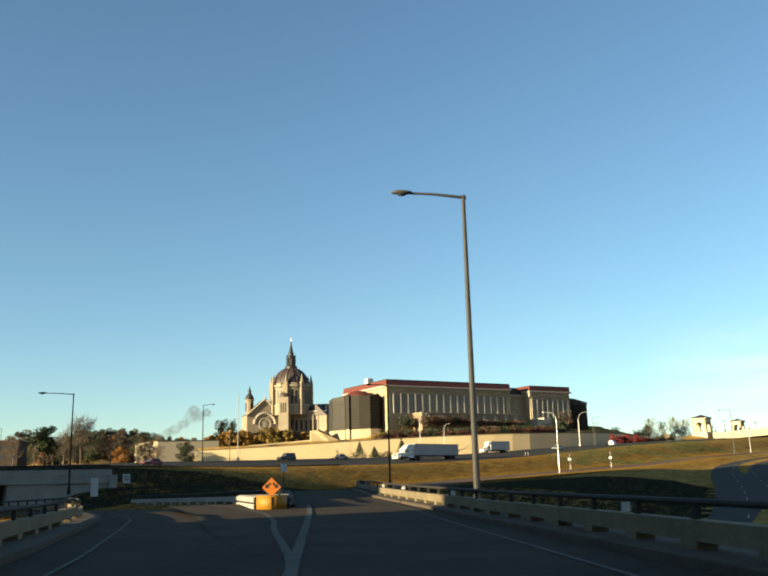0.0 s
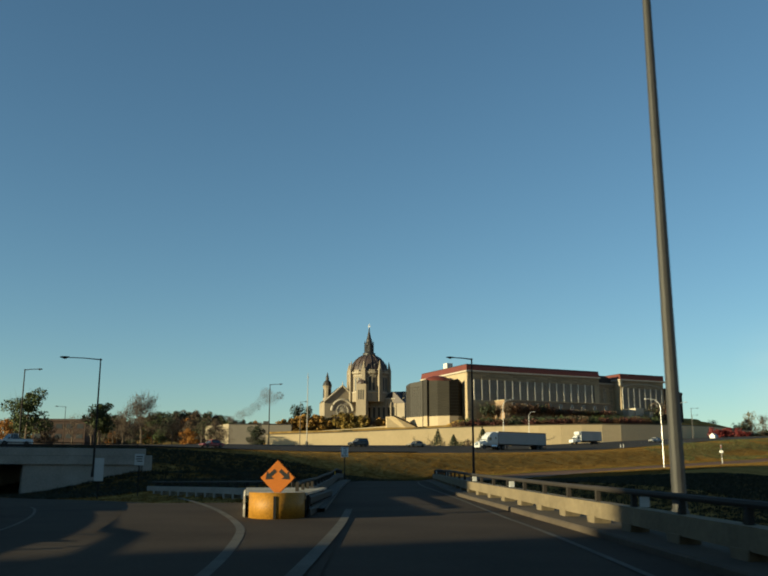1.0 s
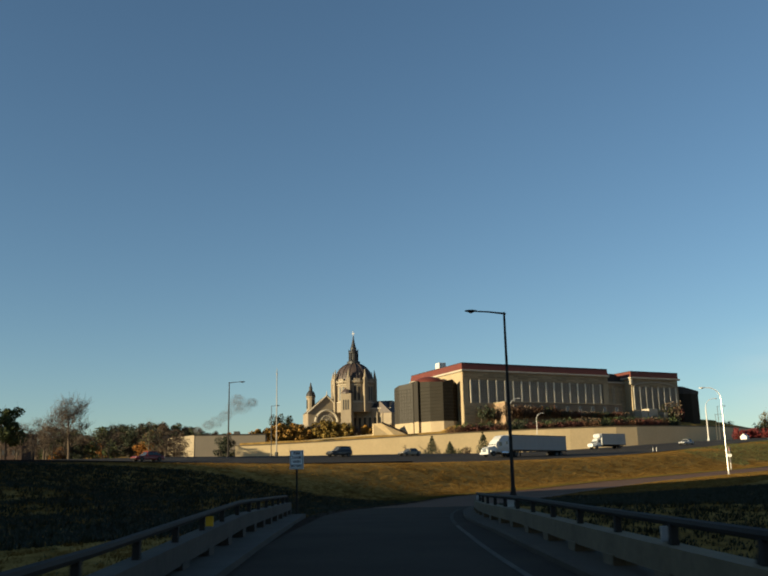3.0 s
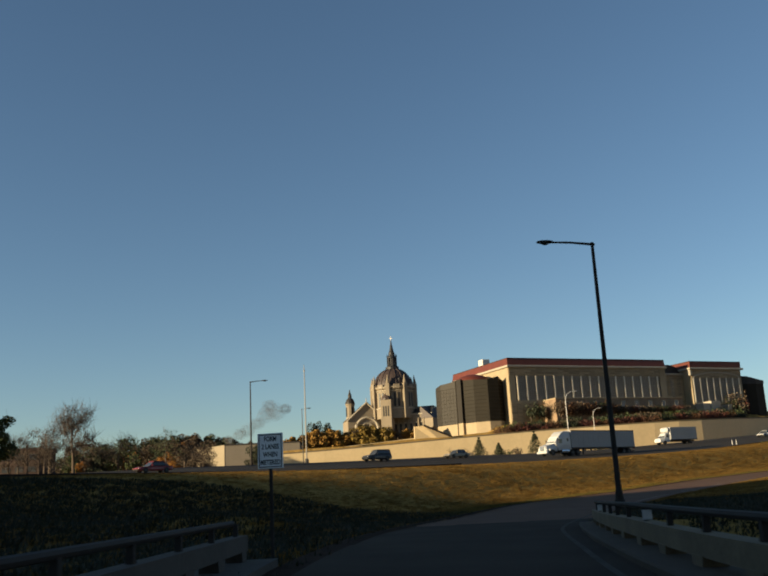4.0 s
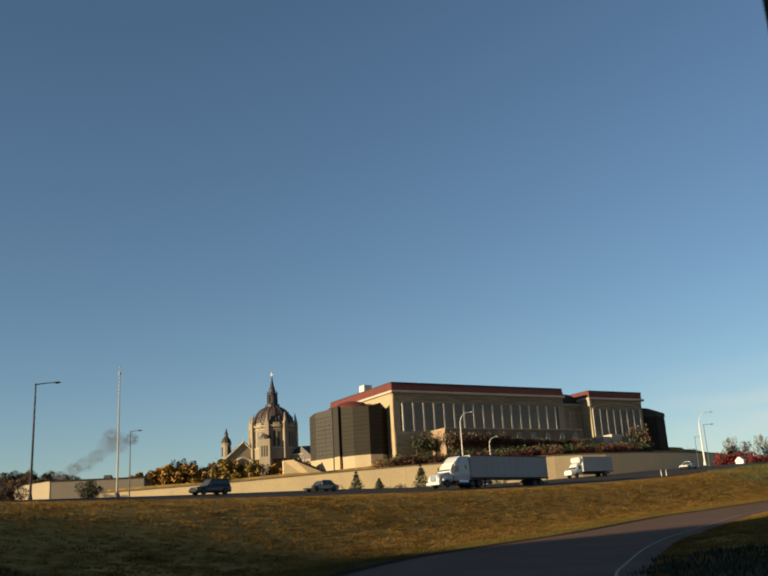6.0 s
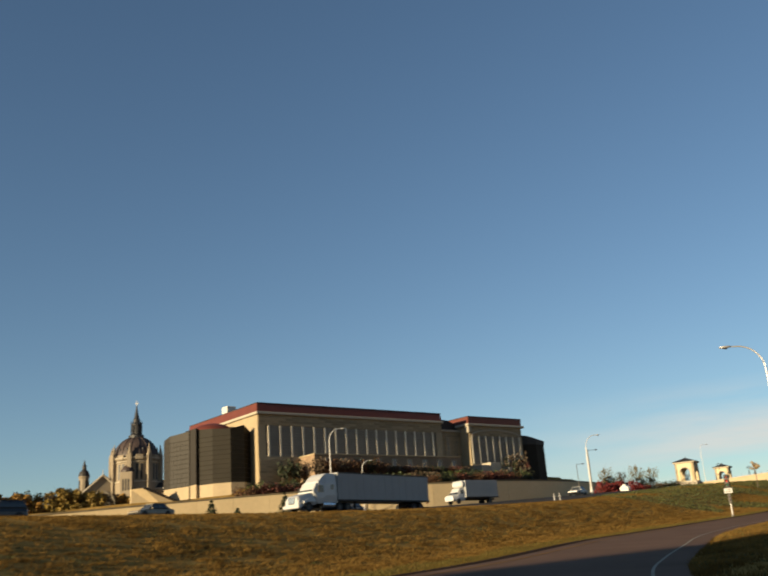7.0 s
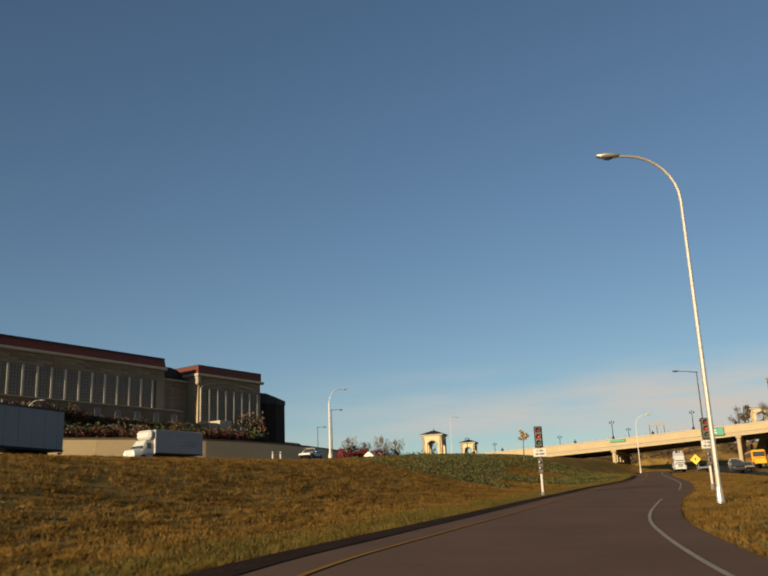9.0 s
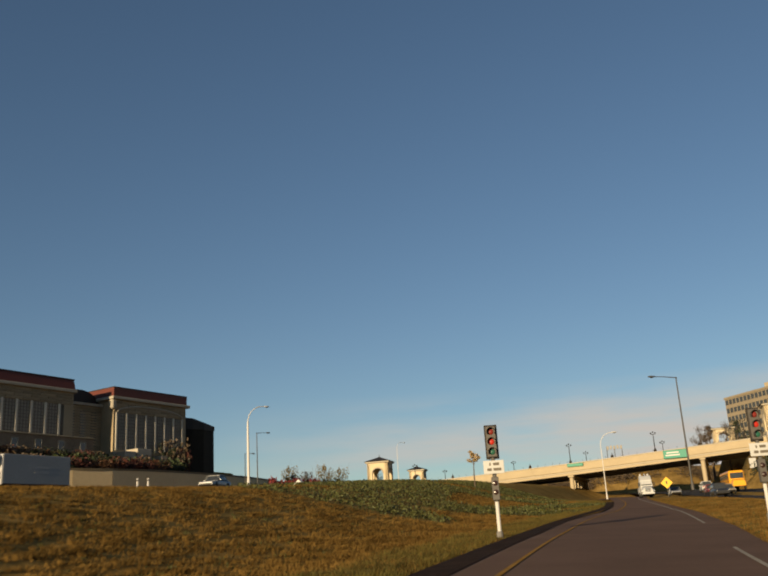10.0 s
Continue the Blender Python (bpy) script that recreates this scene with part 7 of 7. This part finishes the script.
def build_grass():
    rng = np.random.default_rng(5)
    gold, dark, cover, fringe, shade_tufts = [], [], [], [], []
    main = MAIN_NEAR[::2]
    left, right = RAMP_LEFT[::3], RAMP_RIGHT[::3]
    # left bank, thicker along the ramp
    for p, d in along(RAMP_LEFT[150:], 0.5):
        nrm = (-d[1], d[0])
        gap = near_line(main, p[0], p[1])[0]
        for _ in range(190):
            s = 1.1 + (gap - 2.0) * rng.uniform(0, 1) ** 1.5
            x, y = p[0] + nrm[0] * s + rng.uniform(-0.3, 0.3), p[1] + nrm[1] * s + rng.uniform(-0.3, 0.3)
            if x > 135 or y < 62:
                continue
            if in_cover(x, y):
                if rng.uniform() < 0.3:
                    cover.append((x, y, ground_z(x, y)))
                continue
            if rng.uniform() < 0.35 + 0.65 * clumpy(x, y):
                (gold if rng.uniform() < 0.86 else dark).append((x, y, ground_z(x, y)))
    # right verge
    for p, d in along(RAMP_RIGHT[170:], 0.5):
        nrm = (d[1], -d[0])
        for _ in range(90):
            s = 1.15 + 16 * rng.uniform(0, 1) ** 1.5
            x, y = p[0] + nrm[0] * s, p[1] + nrm[1] * s
            if x > 110:
                continue
            if near_line(FREE_LEFT[::3], x, y)[1]:
                continue
            if rng.uniform() < 0.4 + 0.6 * clumpy(x, y):
                (gold if rng.uniform() < 0.62 else dark).append((x, y, ground_z(x, y)))
    # inside of the loop
    for _ in range(9000):
        x, y = rng.uniform(-40, -3), rng.uniform(8, 100)
        if near_line(LOOP_MID[::3], x, y)[0] < 5 or near_line(left, x, y)[1] or near_line(LOOP_MID[::3], x, y)[1] is False:
            continue
        (gold if rng.uniform() < 0.6 else dark).append((x, y, ground_z(x, y)))
    for p, d in along(RAMP_LEFT[120:], 0.5):
        if p[1] < 118 or p[0] > 120:
            continue
        for _ in range(36):
            s = 1.1 + (1.7 + 1.2 * clumpy(p[0] * 0.5, p[1] * 0.5)) * rng.uniform(0, 1) ** 1.3
            x, y = p[0] - d[1] * s + rng.uniform(-0.3, 0.3), p[1] + d[0] * s + rng.uniform(-0.3, 0.3)
            fringe.append((x, y, ground_z(x, y)))
    # grass darkened for shade on the low ground between loop and ramp
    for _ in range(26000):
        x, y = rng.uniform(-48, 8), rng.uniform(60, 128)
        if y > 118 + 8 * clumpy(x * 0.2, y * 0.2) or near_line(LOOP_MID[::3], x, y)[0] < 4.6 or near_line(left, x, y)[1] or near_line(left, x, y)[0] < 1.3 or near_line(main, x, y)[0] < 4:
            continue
        shade_tufts.append((x, y, ground_z(x, y)))
    # and on the shaded low ground between the ramp and the lower motorway
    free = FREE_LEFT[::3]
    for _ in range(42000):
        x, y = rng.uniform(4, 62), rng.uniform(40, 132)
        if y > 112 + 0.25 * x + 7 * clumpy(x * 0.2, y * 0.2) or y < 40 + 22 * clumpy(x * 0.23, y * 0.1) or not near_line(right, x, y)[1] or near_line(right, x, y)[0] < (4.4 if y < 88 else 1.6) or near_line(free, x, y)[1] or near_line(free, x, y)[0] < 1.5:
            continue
        shade_tufts.append((x, y, ground_z(x, y)))
    tufts("rank_grass", shade_tufts, rng, 9, 0.26, 0.045, SHADE_GRASS, "green grass coloured dark for the shade on the low ground", 0.42)
    tufts("green_fringe", fringe, rng, 14, 0.18, 0.02, GRASS_FRINGE, "yellow-green grass fringe along the ramp", 0.3)
    tufts("dry_grass", gold, rng, 20, 0.14, 0.023, GRASS_BLADE, "tufts of golden dry grass on the banks", 0.36)
    tufts("green_grass", dark, rng, 7, 0.12, 0.026, GRASS_GREEN, "greener grass tufts among the dry grass", 0.2)
    c = np.array(cover)
    v, f = leaf_cloud(rng, c + np.array([0, 0, 0.12]), [0.42] * len(c), len(c) * 6, 0.085, 0.4)
    tagged(cloud_mesh("ground_cover", v, f, GRASS_GREEN), "low green ground cover on the bank's crest", "ground cover", kind="stuff")


build_grass()


# ---------------------------------------------------------------- vehicles
def paint(name, col, rough=0.3):
    return material(name, col, rough, var=0.06, scale=1.0, bump=0.0, spec=0.5)


CAR_WHITE = paint("white_car_paint", (0.416, 0.416, 0.408))
CAR_BLACK = paint("black_car_paint", (0.018, 0.018, 0.02))
CAR_SILVER = paint("silver_car_paint", (0.24, 0.24, 0.24))
CAR_RED = paint("dark_red_car_paint", (0.16, 0.016, 0.0144))
CAR_GOLD = paint("beige_car_paint", (0.224, 0.192, 0.136))
BUS_YELLOW = paint("bus_yellow_paint", (0.64, 0.288, 0.016))
TRAILER = material("grey_trailer_skin", (0.25, 0.25, 0.25), 0.45, var=0.1, scale=0.4, bump=0.02)
TAIL = material("red_tail_lens", (0.35, 0.01, 0.008), 0.3, var=0.1, bump=0.0)
LENS = material("clear_lamp_lens", (0.75, 0.75, 0.72), 0.2, var=0.05, bump=0.0)
CHROME = material("polished_metal", (0.6, 0.6, 0.6), 0.2, metal=0.9, var=0.05, bump=0.0)


def wheel(parent, x, y, r, w=0.24, rim=STEEL):
    s = 1 if y > 0 else -1
    bm = rod((x, y - w / 2, r), (x, y + w / 2, r), r, n=16)
    t = part("wheel", bm, RUBBER, parent)
    part("rim", rod((x, y + s * (w / 2 - 0.04), r), (x, y + s * (w / 2 + 0.012), r), r * 0.58, r * 0.5, n=12), rim, t, "pale metal rim")


def loft(sections, bm=None):
    """A body through cross sections: (x, half width low, half width high, z low, z high)."""
    bm = bm or bmesh.new()
    rings = []
    for x, a, b, z0, z1 in sections:
        m = (z0 + z1) / 2
        rings.append([bm.verts.new(v) for v in ((x, -a * 0.94, z0), (x, -a, z0 + (m - z0) * 0.5), (x, -(a + b) / 2, m + (z1 - m) * 0.3), (x, -b * 0.9, z1), (x, b * 0.9, z1), (x, (a + b) / 2, m + (z1 - m) * 0.3), (x, a, z0 + (m - z0) * 0.5), (x, a * 0.94, z0))])
    for p, q in zip(rings[:-1], rings[1:]):
        for k in range(8):
            bm.faces.new((p[k], p[(k + 1) % 8], q[(k + 1) % 8], q[k]))
    bm.faces.new(rings[0])
    bm.faces.new(rings[-1][::-1])
    bmesh.ops.recalc_face_normals(bm, faces=bm.faces)
    return bm


def car(kind, mat, label, at, rz, group="traffic on the motorways"):
    """A car along +x: sedan, suv or pickup."""
    t = thing("car" if kind != "pickup" else "pickup_truck", label, "car" if kind != "pickup" else "pickup", at, rz, group)
    L, W, H = {"sedan": (4.7, 0.9, 1.45), "suv": (4.8, 0.96, 1.82), "pickup": (5.6, 0.98, 1.85)}[kind]
    h, g = L / 2, 0.28
    belt = H * 0.58
    part("body", loft([(-h, W * 0.9, W * 0.86, 0.38, belt * 0.92), (-h + 0.15, W, W * 0.95, g, belt), (-0.2 * L, W, W * 0.96, g, belt), (0.14 * L, W, W * 0.96, g, belt), (0.2 * L, W, W * 0.95, g, belt * 0.98), (h - 0.35, W * 0.98, W * 0.9, g, belt * 0.86), (h, W * 0.86, W * 0.78, 0.36, belt * 0.72)]), mat, t)
    c0, c1 = {"sedan": (-0.40 * L, 0.20 * L), "suv": (-0.48 * L, 0.2 * L), "pickup": (-0.1 * L, 0.22 * L)}[kind]
    rk = {"sedan": 0.75, "suv": 0.25, "pickup": 0.2}[kind]
    part("window_band", loft([(c0, W * 0.9, W * 0.88, belt - 0.06, belt), (c0 + rk, W * 0.9, W * 0.76, belt - 0.05, H - 0.06), (c1 - 0.75, W * 0.9, W * 0.76, belt - 0.05, H - 0.06), (c1, W * 0.9, W * 0.86, belt - 0.06, belt)]), GLASS, t, "dark window glass")
    part("roof", box(c0 + rk - 0.06, -W * 0.74, H - 0.08, c1 - 0.68, W * 0.74, H, bevel=0.035), mat, t)
    for x in ((c0 + c1) / 2, c0 + rk * 0.8, c1 - 0.5):
        for s in (-1, 1):
            part("pillar", rod((x + (0.12 if x > 0 else -0.1), s * W * 0.9, belt - 0.04), (x, s * W * 0.755, H - 0.04), 0.035, n=5), mat, t)
    if kind == "pickup":
        part("bed", box(-h + 0.12, -W * 0.8, belt - 0.42, -0.12 * L, W * 0.8, belt + 0.02), BLACK, t, "dark open bed")
    for x in (-0.3 * L, 0.31 * L):
        for s in (-1, 1):
            wheel(t, x, s * (W - 0.1), 0.33 if kind == "sedan" else 0.38)
    for s in (-1, 1):
        part("headlight", box(h - 0.16, s * W * 0.62 - 0.18, belt * 0.62, h - 0.02, s * W * 0.62 + 0.18, belt * 0.74, bevel=0.03), LENS, t, "clear headlight")
        part("tail_light", box(-h - 0.02, s * W * 0.68 - 0.12, belt * 0.68, -h + 0.12, s * W * 0.68 + 0.12, belt * 0.88, bevel=0.03), TAIL, t, "red tail light")
        part("mirror", box(c1 - 0.45, s * (W + 0.02) - 0.08, belt, c1 - 0.33, s * (W + 0.02) + 0.08, belt + 0.14, bevel=0.03), mat, t)
    part("front_bumper", box(h - 0.1, -W * 0.8, 0.34, h + 0.04, W * 0.8, 0.52, bevel=0.04), BLACK, t)
    part("rear_bumper", box(-h - 0.04, -W * 0.84, 0.36, -h + 0.1, W * 0.84, 0.54, bevel=0.04), BLACK, t)
    return t


def semi_truck(at, rz, trailer=True, label="white semi truck with a long plain grey trailer", cab=CAR_WHITE):
    t = thing("semi_truck", label, "truck", at, rz, "traffic on the motorways")
    # tractor along +x, fifth wheel at x = 0
    part("chassis", box(-1.2, -0.45, 0.75, 6.6, 0.45, 1.0, bevel=0.03), STEEL_DARK, t)
    part("hood", loft([(4.1, 1.05, 0.98, 0.75, 2.05), (5.2, 1.05, 0.92, 0.7, 1.85), (6.35, 1.0, 0.8, 0.62, 1.62), (6.6, 0.9, 0.7, 0.62, 1.45)]), cab, t)
    part("cab", loft([(2.6, 1.18, 1.15, 0.95, 3.0), (3.9, 1.18, 1.1, 0.85, 2.95), (4.5, 1.12, 0.98, 1.9, 2.2)]), cab, t)
    part("sleeper", loft([(1.0, 1.2, 1.15, 0.95, 3.95), (2.4, 1.2, 1.15, 0.95, 3.95), (2.9, 1.2, 1.1, 0.95, 3.7), (3.7, 1.1, 0.95, 2.85, 3.1)]), cab, t, "white sleeper with roof fairing")
    part("windshield", loft([(3.78, 0.98, 0.9, 2.2, 2.9), (4.52, 1.0, 0.94, 2.1, 2.2)]), GLASS, t, "dark windshield")
    for s in (-1, 1):
        part("side_window", box(3.0, s * 1.17 - 0.02, 2.0, 3.75, s * 1.17 + 0.02, 2.7, bevel=0.01), GLASS, t)
        part("sleeper_window", box(1.5, s * 1.2 - 0.02, 2.3, 1.9, s * 1.2 + 0.02, 2.8, bevel=0.01), GLASS, t)
        part("fuel_tank", rod((1.4, s * 0.95, 0.72), (3.2, s * 0.95, 0.72), 0.33, n=14), CHROME, t, "polished fuel tank")
        part("fender", loft([(4.5, 0.2, 0.2, 0.95, 1.15), (5.3, 0.22, 0.2, 1.0, 1.3), (6.0, 0.2, 0.2, 0.85, 1.1)]), cab, t).location = (0, s * 1.02, 0)
        part("exhaust_stack", rod((0.85, s * 1.0, 1.0), (0.85, s * 1.0, 4.0), 0.09, n=8), CHROME, t)
        m = part("mirror", box(4.0, s * 1.42 - 0.08, 1.95, 4.1, s * 1.42 + 0.08, 2.65, bevel=0.03), BLACK, t)
        part("mirror_arm", rod((4.0, s * 1.1, 2.5), (4.05, s * 1.42, 2.4), 0.025, n=5), STEEL_DARK, m)
        part("headlight", box(6.25, s * 0.78 - 0.16, 0.95, 6.56, s * 0.78 + 0.16, 1.15, bevel=0.04), LENS, t)
    part("grille", box(6.52, -0.5, 0.85, 6.66, 0.5, 1.5, bevel=0.04), CHROME, t, "bright grille")
    part("bumper", box(6.3, -1.15, 0.38, 6.78, 1.15, 0.72, bevel=0.07), cab, t)
    for s in (-1, 1):
        wheel(t, 5.3, s * 1.02, 0.5, 0.28)
        for x in (-0.65, 0.65):
            wheel(t, x, s * 0.93, 0.5, 0.55)
    if not trailer:
        return t
    b = part("trailer_box", box(-15.2, -1.3, 1.15, 0.9, 1.3, 4.1, bevel=0.05), TRAILER, t, "grey trailer box")
    for s in (-1, 1):
        part("top_rail", box(-15.2, s * 1.31 - 0.02, 3.98, 0.9, s * 1.31 + 0.02, 4.12), STEEL, b)
        part("bottom_rail", box(-15.2, s * 1.31 - 0.025, 1.1, 0.9, s * 1.31 + 0.025, 1.28), STEEL_DARK, b)
        for x in np.arange(-14.6, 0.8, 1.25):
            part("side_post", box(x - 0.03, s * 1.305 - 0.01, 1.28, x + 0.03, s * 1.305 + 0.01, 3.98), TRAILER, b)
        part("landing_leg", box(-2.3, s * 0.8 - 0.08, 0.12, -2.14, s * 0.8 + 0.08, 1.12), STEEL_DARK, t)
        for x in (-13.6, -12.3):
            wheel(t, x, s * 0.93, 0.5, 0.55)
        part("rear_door", box(-15.25, s * 0.64 - 0.6, 1.25, -15.19, s * 0.64 + 0.6, 4.0, bevel=0.01), TRAILER, b)
        part("tail_light", box(-15.26, s * 1.0 - 0.15, 0.98, -15.15, s * 1.0 + 0.15, 1.1), TAIL, b)
    part("bogie", box(-14.4, -0.6, 0.6, -11.6, 0.6, 1.1), STEEL_DARK, t)
    part("rear_guard", box(-15.2, -1.1, 0.5, -15.1, 1.1, 0.62), STEEL_DARK, t)
    return t


def box_truck(at, rz, label):
    t = thing("box_truck", label, "truck", at, rz, "traffic on the motorways")
    part("chassis", box(-4.6, -0.45, 0.6, 4.4, 0.45, 0.85), STEEL_DARK, t)
    part("cab", loft([(2.3, 1.05, 1.0, 0.55, 2.45), (3.2, 1.05, 0.95, 0.5, 2.4), (3.9, 1.05, 0.95, 0.5, 1.5), (4.8, 0.98, 0.85, 0.5, 1.3)]), CAR_WHITE, t)
    part("windshield", loft([(3.1, 0.9, 0.84, 1.5, 2.32), (3.93, 0.96, 0.9, 1.45, 1.56)]), GLASS, t)
    b = part("cargo_box", box(-4.8, -1.25, 0.95, 2.2, 1.25, 3.6, bevel=0.05), TRAILER, t, "pale grey cargo box")
    part("nose", box(2.2, -1.2, 2.5, 3.0, 1.2, 3.55, bevel=0.25), CAR_WHITE, b)
    part("front_panel", box(2.2, -1.22, 0.98, 2.24, 1.22, 3.5), CAR_WHITE, b)
    for s in (-1, 1):
        part("bottom_rail", box(-4.8, s * 1.26 - 0.02, 0.9, 2.2, s * 1.26 + 0.02, 1.05), STEEL_DARK, b)
        for k, w in ((0, 2.2), (1, 1.6)):
            part("text_bar", box(-2.6, s * 1.262 - 0.006, 2.4 - k * 0.4, -2.6 + w, s * 1.262 + 0.006, 2.6 - k * 0.4), CAR_SILVER, b)
        part("side_window", box(2.6, s * 1.02 - 0.03, 1.5, 3.2, s * 1.02 + 0.03, 2.1), GLASS, t)
        part("headlight", box(4.6, s * 0.7 - 0.15, 0.85, 4.82, s * 0.7 + 0.15, 1.05), LENS, t)
        wheel(t, 3.7, s * 0.95, 0.42)
        wheel(t, -3.0, s * 0.85, 0.42, 0.5)
    return t


def school_bus(at, rz):
    t = thing("school_bus", "yellow school bus with black rails on the lower motorway", "bus", at, rz, "traffic on the motorways")
    b = part("body", box(-5.4, -1.2, 0.75, 3.6, 1.2, 3.1, bevel=0.22), BUS_YELLOW, t)
    part("hood", loft([(3.5, 1.1, 1.0, 0.65, 1.75), (5.0, 1.0, 0.85, 0.6, 1.5)]), BUS_YELLOW, t)
    for s in (-1, 1):
        for k in range(9):
            part("side_window", box(-5.0 + k * 0.92, s * 1.2 - 0.02, 1.95, -4.25 + k * 0.92, s * 1.2 + 0.02, 2.7), GLASS, b)
        for z in (1.05, 1.45, 1.8):
            part("black_rail", box(-5.3, s * 1.21 - 0.02, z, 3.4, s * 1.21 + 0.02, z + 0.07), BLACK, b)
        wheel(t, 3.9, s * 0.98, 0.45)
        wheel(t, -2.6, s * 0.9, 0.45, 0.5)
        part("tail_light", box(-5.45, s * 0.85 - 0.12, 1.5, -5.35, s * 0.85 + 0.12, 1.75), TAIL, b)
        part("warning_lamp", box(-5.45, s * 0.8 - 0.12, 2.8, -5.35, s * 0.8 + 0.12, 3.0), TAIL, b)
    part("windshield", box(3.56, -1.0, 1.85, 3.64, 1.0, 2.75), GLASS, b)
    part("rear_window", box(-5.44, -0.9, 1.9, -5.36, 0.9, 2.65), GLASS, b)
    part("rear_bumper", box(-5.6, -1.15, 0.5, -5.35, 1.15, 0.75), BLACK, t)
    return t


def line_z(line, x, y):
    """Height and heading of a road at a plan point."""
    d = np.hypot(line[:, 0] - x, line[:, 1] - y)
    k = int(np.argmin(d))
    t = line[min(k + 1, len(line) - 1)] - line[max(k - 1, 0)]
    return math.degrees(math.atan2(t[1], t[0]))


MAIN_DIR = lambda x, y: line_z(MAIN_NEAR, x, y)
FREE_DIR = lambda x, y: line_z(FREE_LEFT, x, y)
semi_truck(on(24.0, 204.5, 0.14), MAIN_DIR(22, 195) + 180)
box_truck(on(53, 246, 0.14), MAIN_DIR(66, 230) + 160, "white box truck with faded lettering on its side")
for kind, mat, lab, x, y, back in (("suv", CAR_BLACK, "black sport utility car on the motorway", 24, 228, 180), ("suv", CAR_BLACK, "dark sport utility car on the motorway", -8, 196, 180), ("sedan", CAR_GOLD, "beige sedan on the motorway", 5, 205, 180),
                                   ("pickup", CAR_WHITE, "white pickup on the motorway", -58, 132, 180), ("sedan", CAR_RED, "dark red sedan on the motorway", -34, 163, 180), ("sedan", CAR_SILVER, "silver sedan on the motorway", -66, 128, 180), ("sedan", CAR_BLACK, "black sedan on the motorway behind the truck", 33, 243, 180), ("sedan", CAR_BLACK, "black sedan on the motorway", -80, 112, 180), ("sedan", CAR_SILVER, "grey sedan far along the motorway", 74, 252, 180)):
    car(kind, mat, lab, on(x, y, 0.14), MAIN_DIR(x, y) + back)
for kind, mat, lab, x, y, back in (("suv", CAR_BLACK, "dark sport utility car on the lower motorway", 127, 220, 180), ("suv", CAR_BLACK, "black sport utility car ahead of a pickup", 131, 218, 180), ("pickup", CAR_SILVER, "silver pickup on the lower motorway", 132, 214, 180),
                                   ("suv", CAR_BLACK, "black sport utility car on the lower motorway", 138, 238, 180), ("sedan", CAR_SILVER, "silver sedan on the lower motorway", 62, 90, 0), ("suv", CAR_BLACK, "black van with a pale roof on the lower motorway", 40, 52, 180), ("sedan", CAR_GOLD, "beige sedan under the bridge", 150, 246, 180),
                                   ("sedan", CAR_RED, "dark red sedan under the bridge", 158, 255, 180), ("sedan", CAR_BLACK, "black sedan on the lower motorway", 149, 233, 0), ("sedan", CAR_SILVER, "silver sedan under the bridge", 160, 264, 180), ("suv", CAR_WHITE, "white sport utility car under the bridge", 178, 272, 0)):
    car(kind, mat, lab, on(x, y, 0.14), FREE_DIR(x, y) + back)
wrecker = semi_truck(on(173, 282, 0.14), FREE_DIR(173, 282) + 180, trailer=False, label="white heavy tow truck with raised crane booms")
for side in (-0.7, 0.7):
    part("boom", tube([(0.6, side, 1.2), (-0.4, side * 0.8, 3.6), (-3.2, side * 0.5, 4.6)], [0.2, 0.17, 0.12], n=6), CAR_WHITE, wrecker, "raised white crane boom")
    part("mast", box(0.2, side - 0.15, 1.0, 0.7, side + 0.15, 4.4, bevel=0.05), CAR_WHITE, wrecker)
part("tool_body", box(-3.4, -1.2, 0.8, 0.4, 1.2, 1.9, bevel=0.08), CAR_WHITE, wrecker, "white tool body")
school_bus(on(165, 256, 0.14), FREE_DIR(165, 256) + 180)
for proto in (*WOOD, *GOLD, *KINDS, RED_BUSH):
    for o in (*proto.children_recursive, proto):
        bpy.data.objects.remove(o)
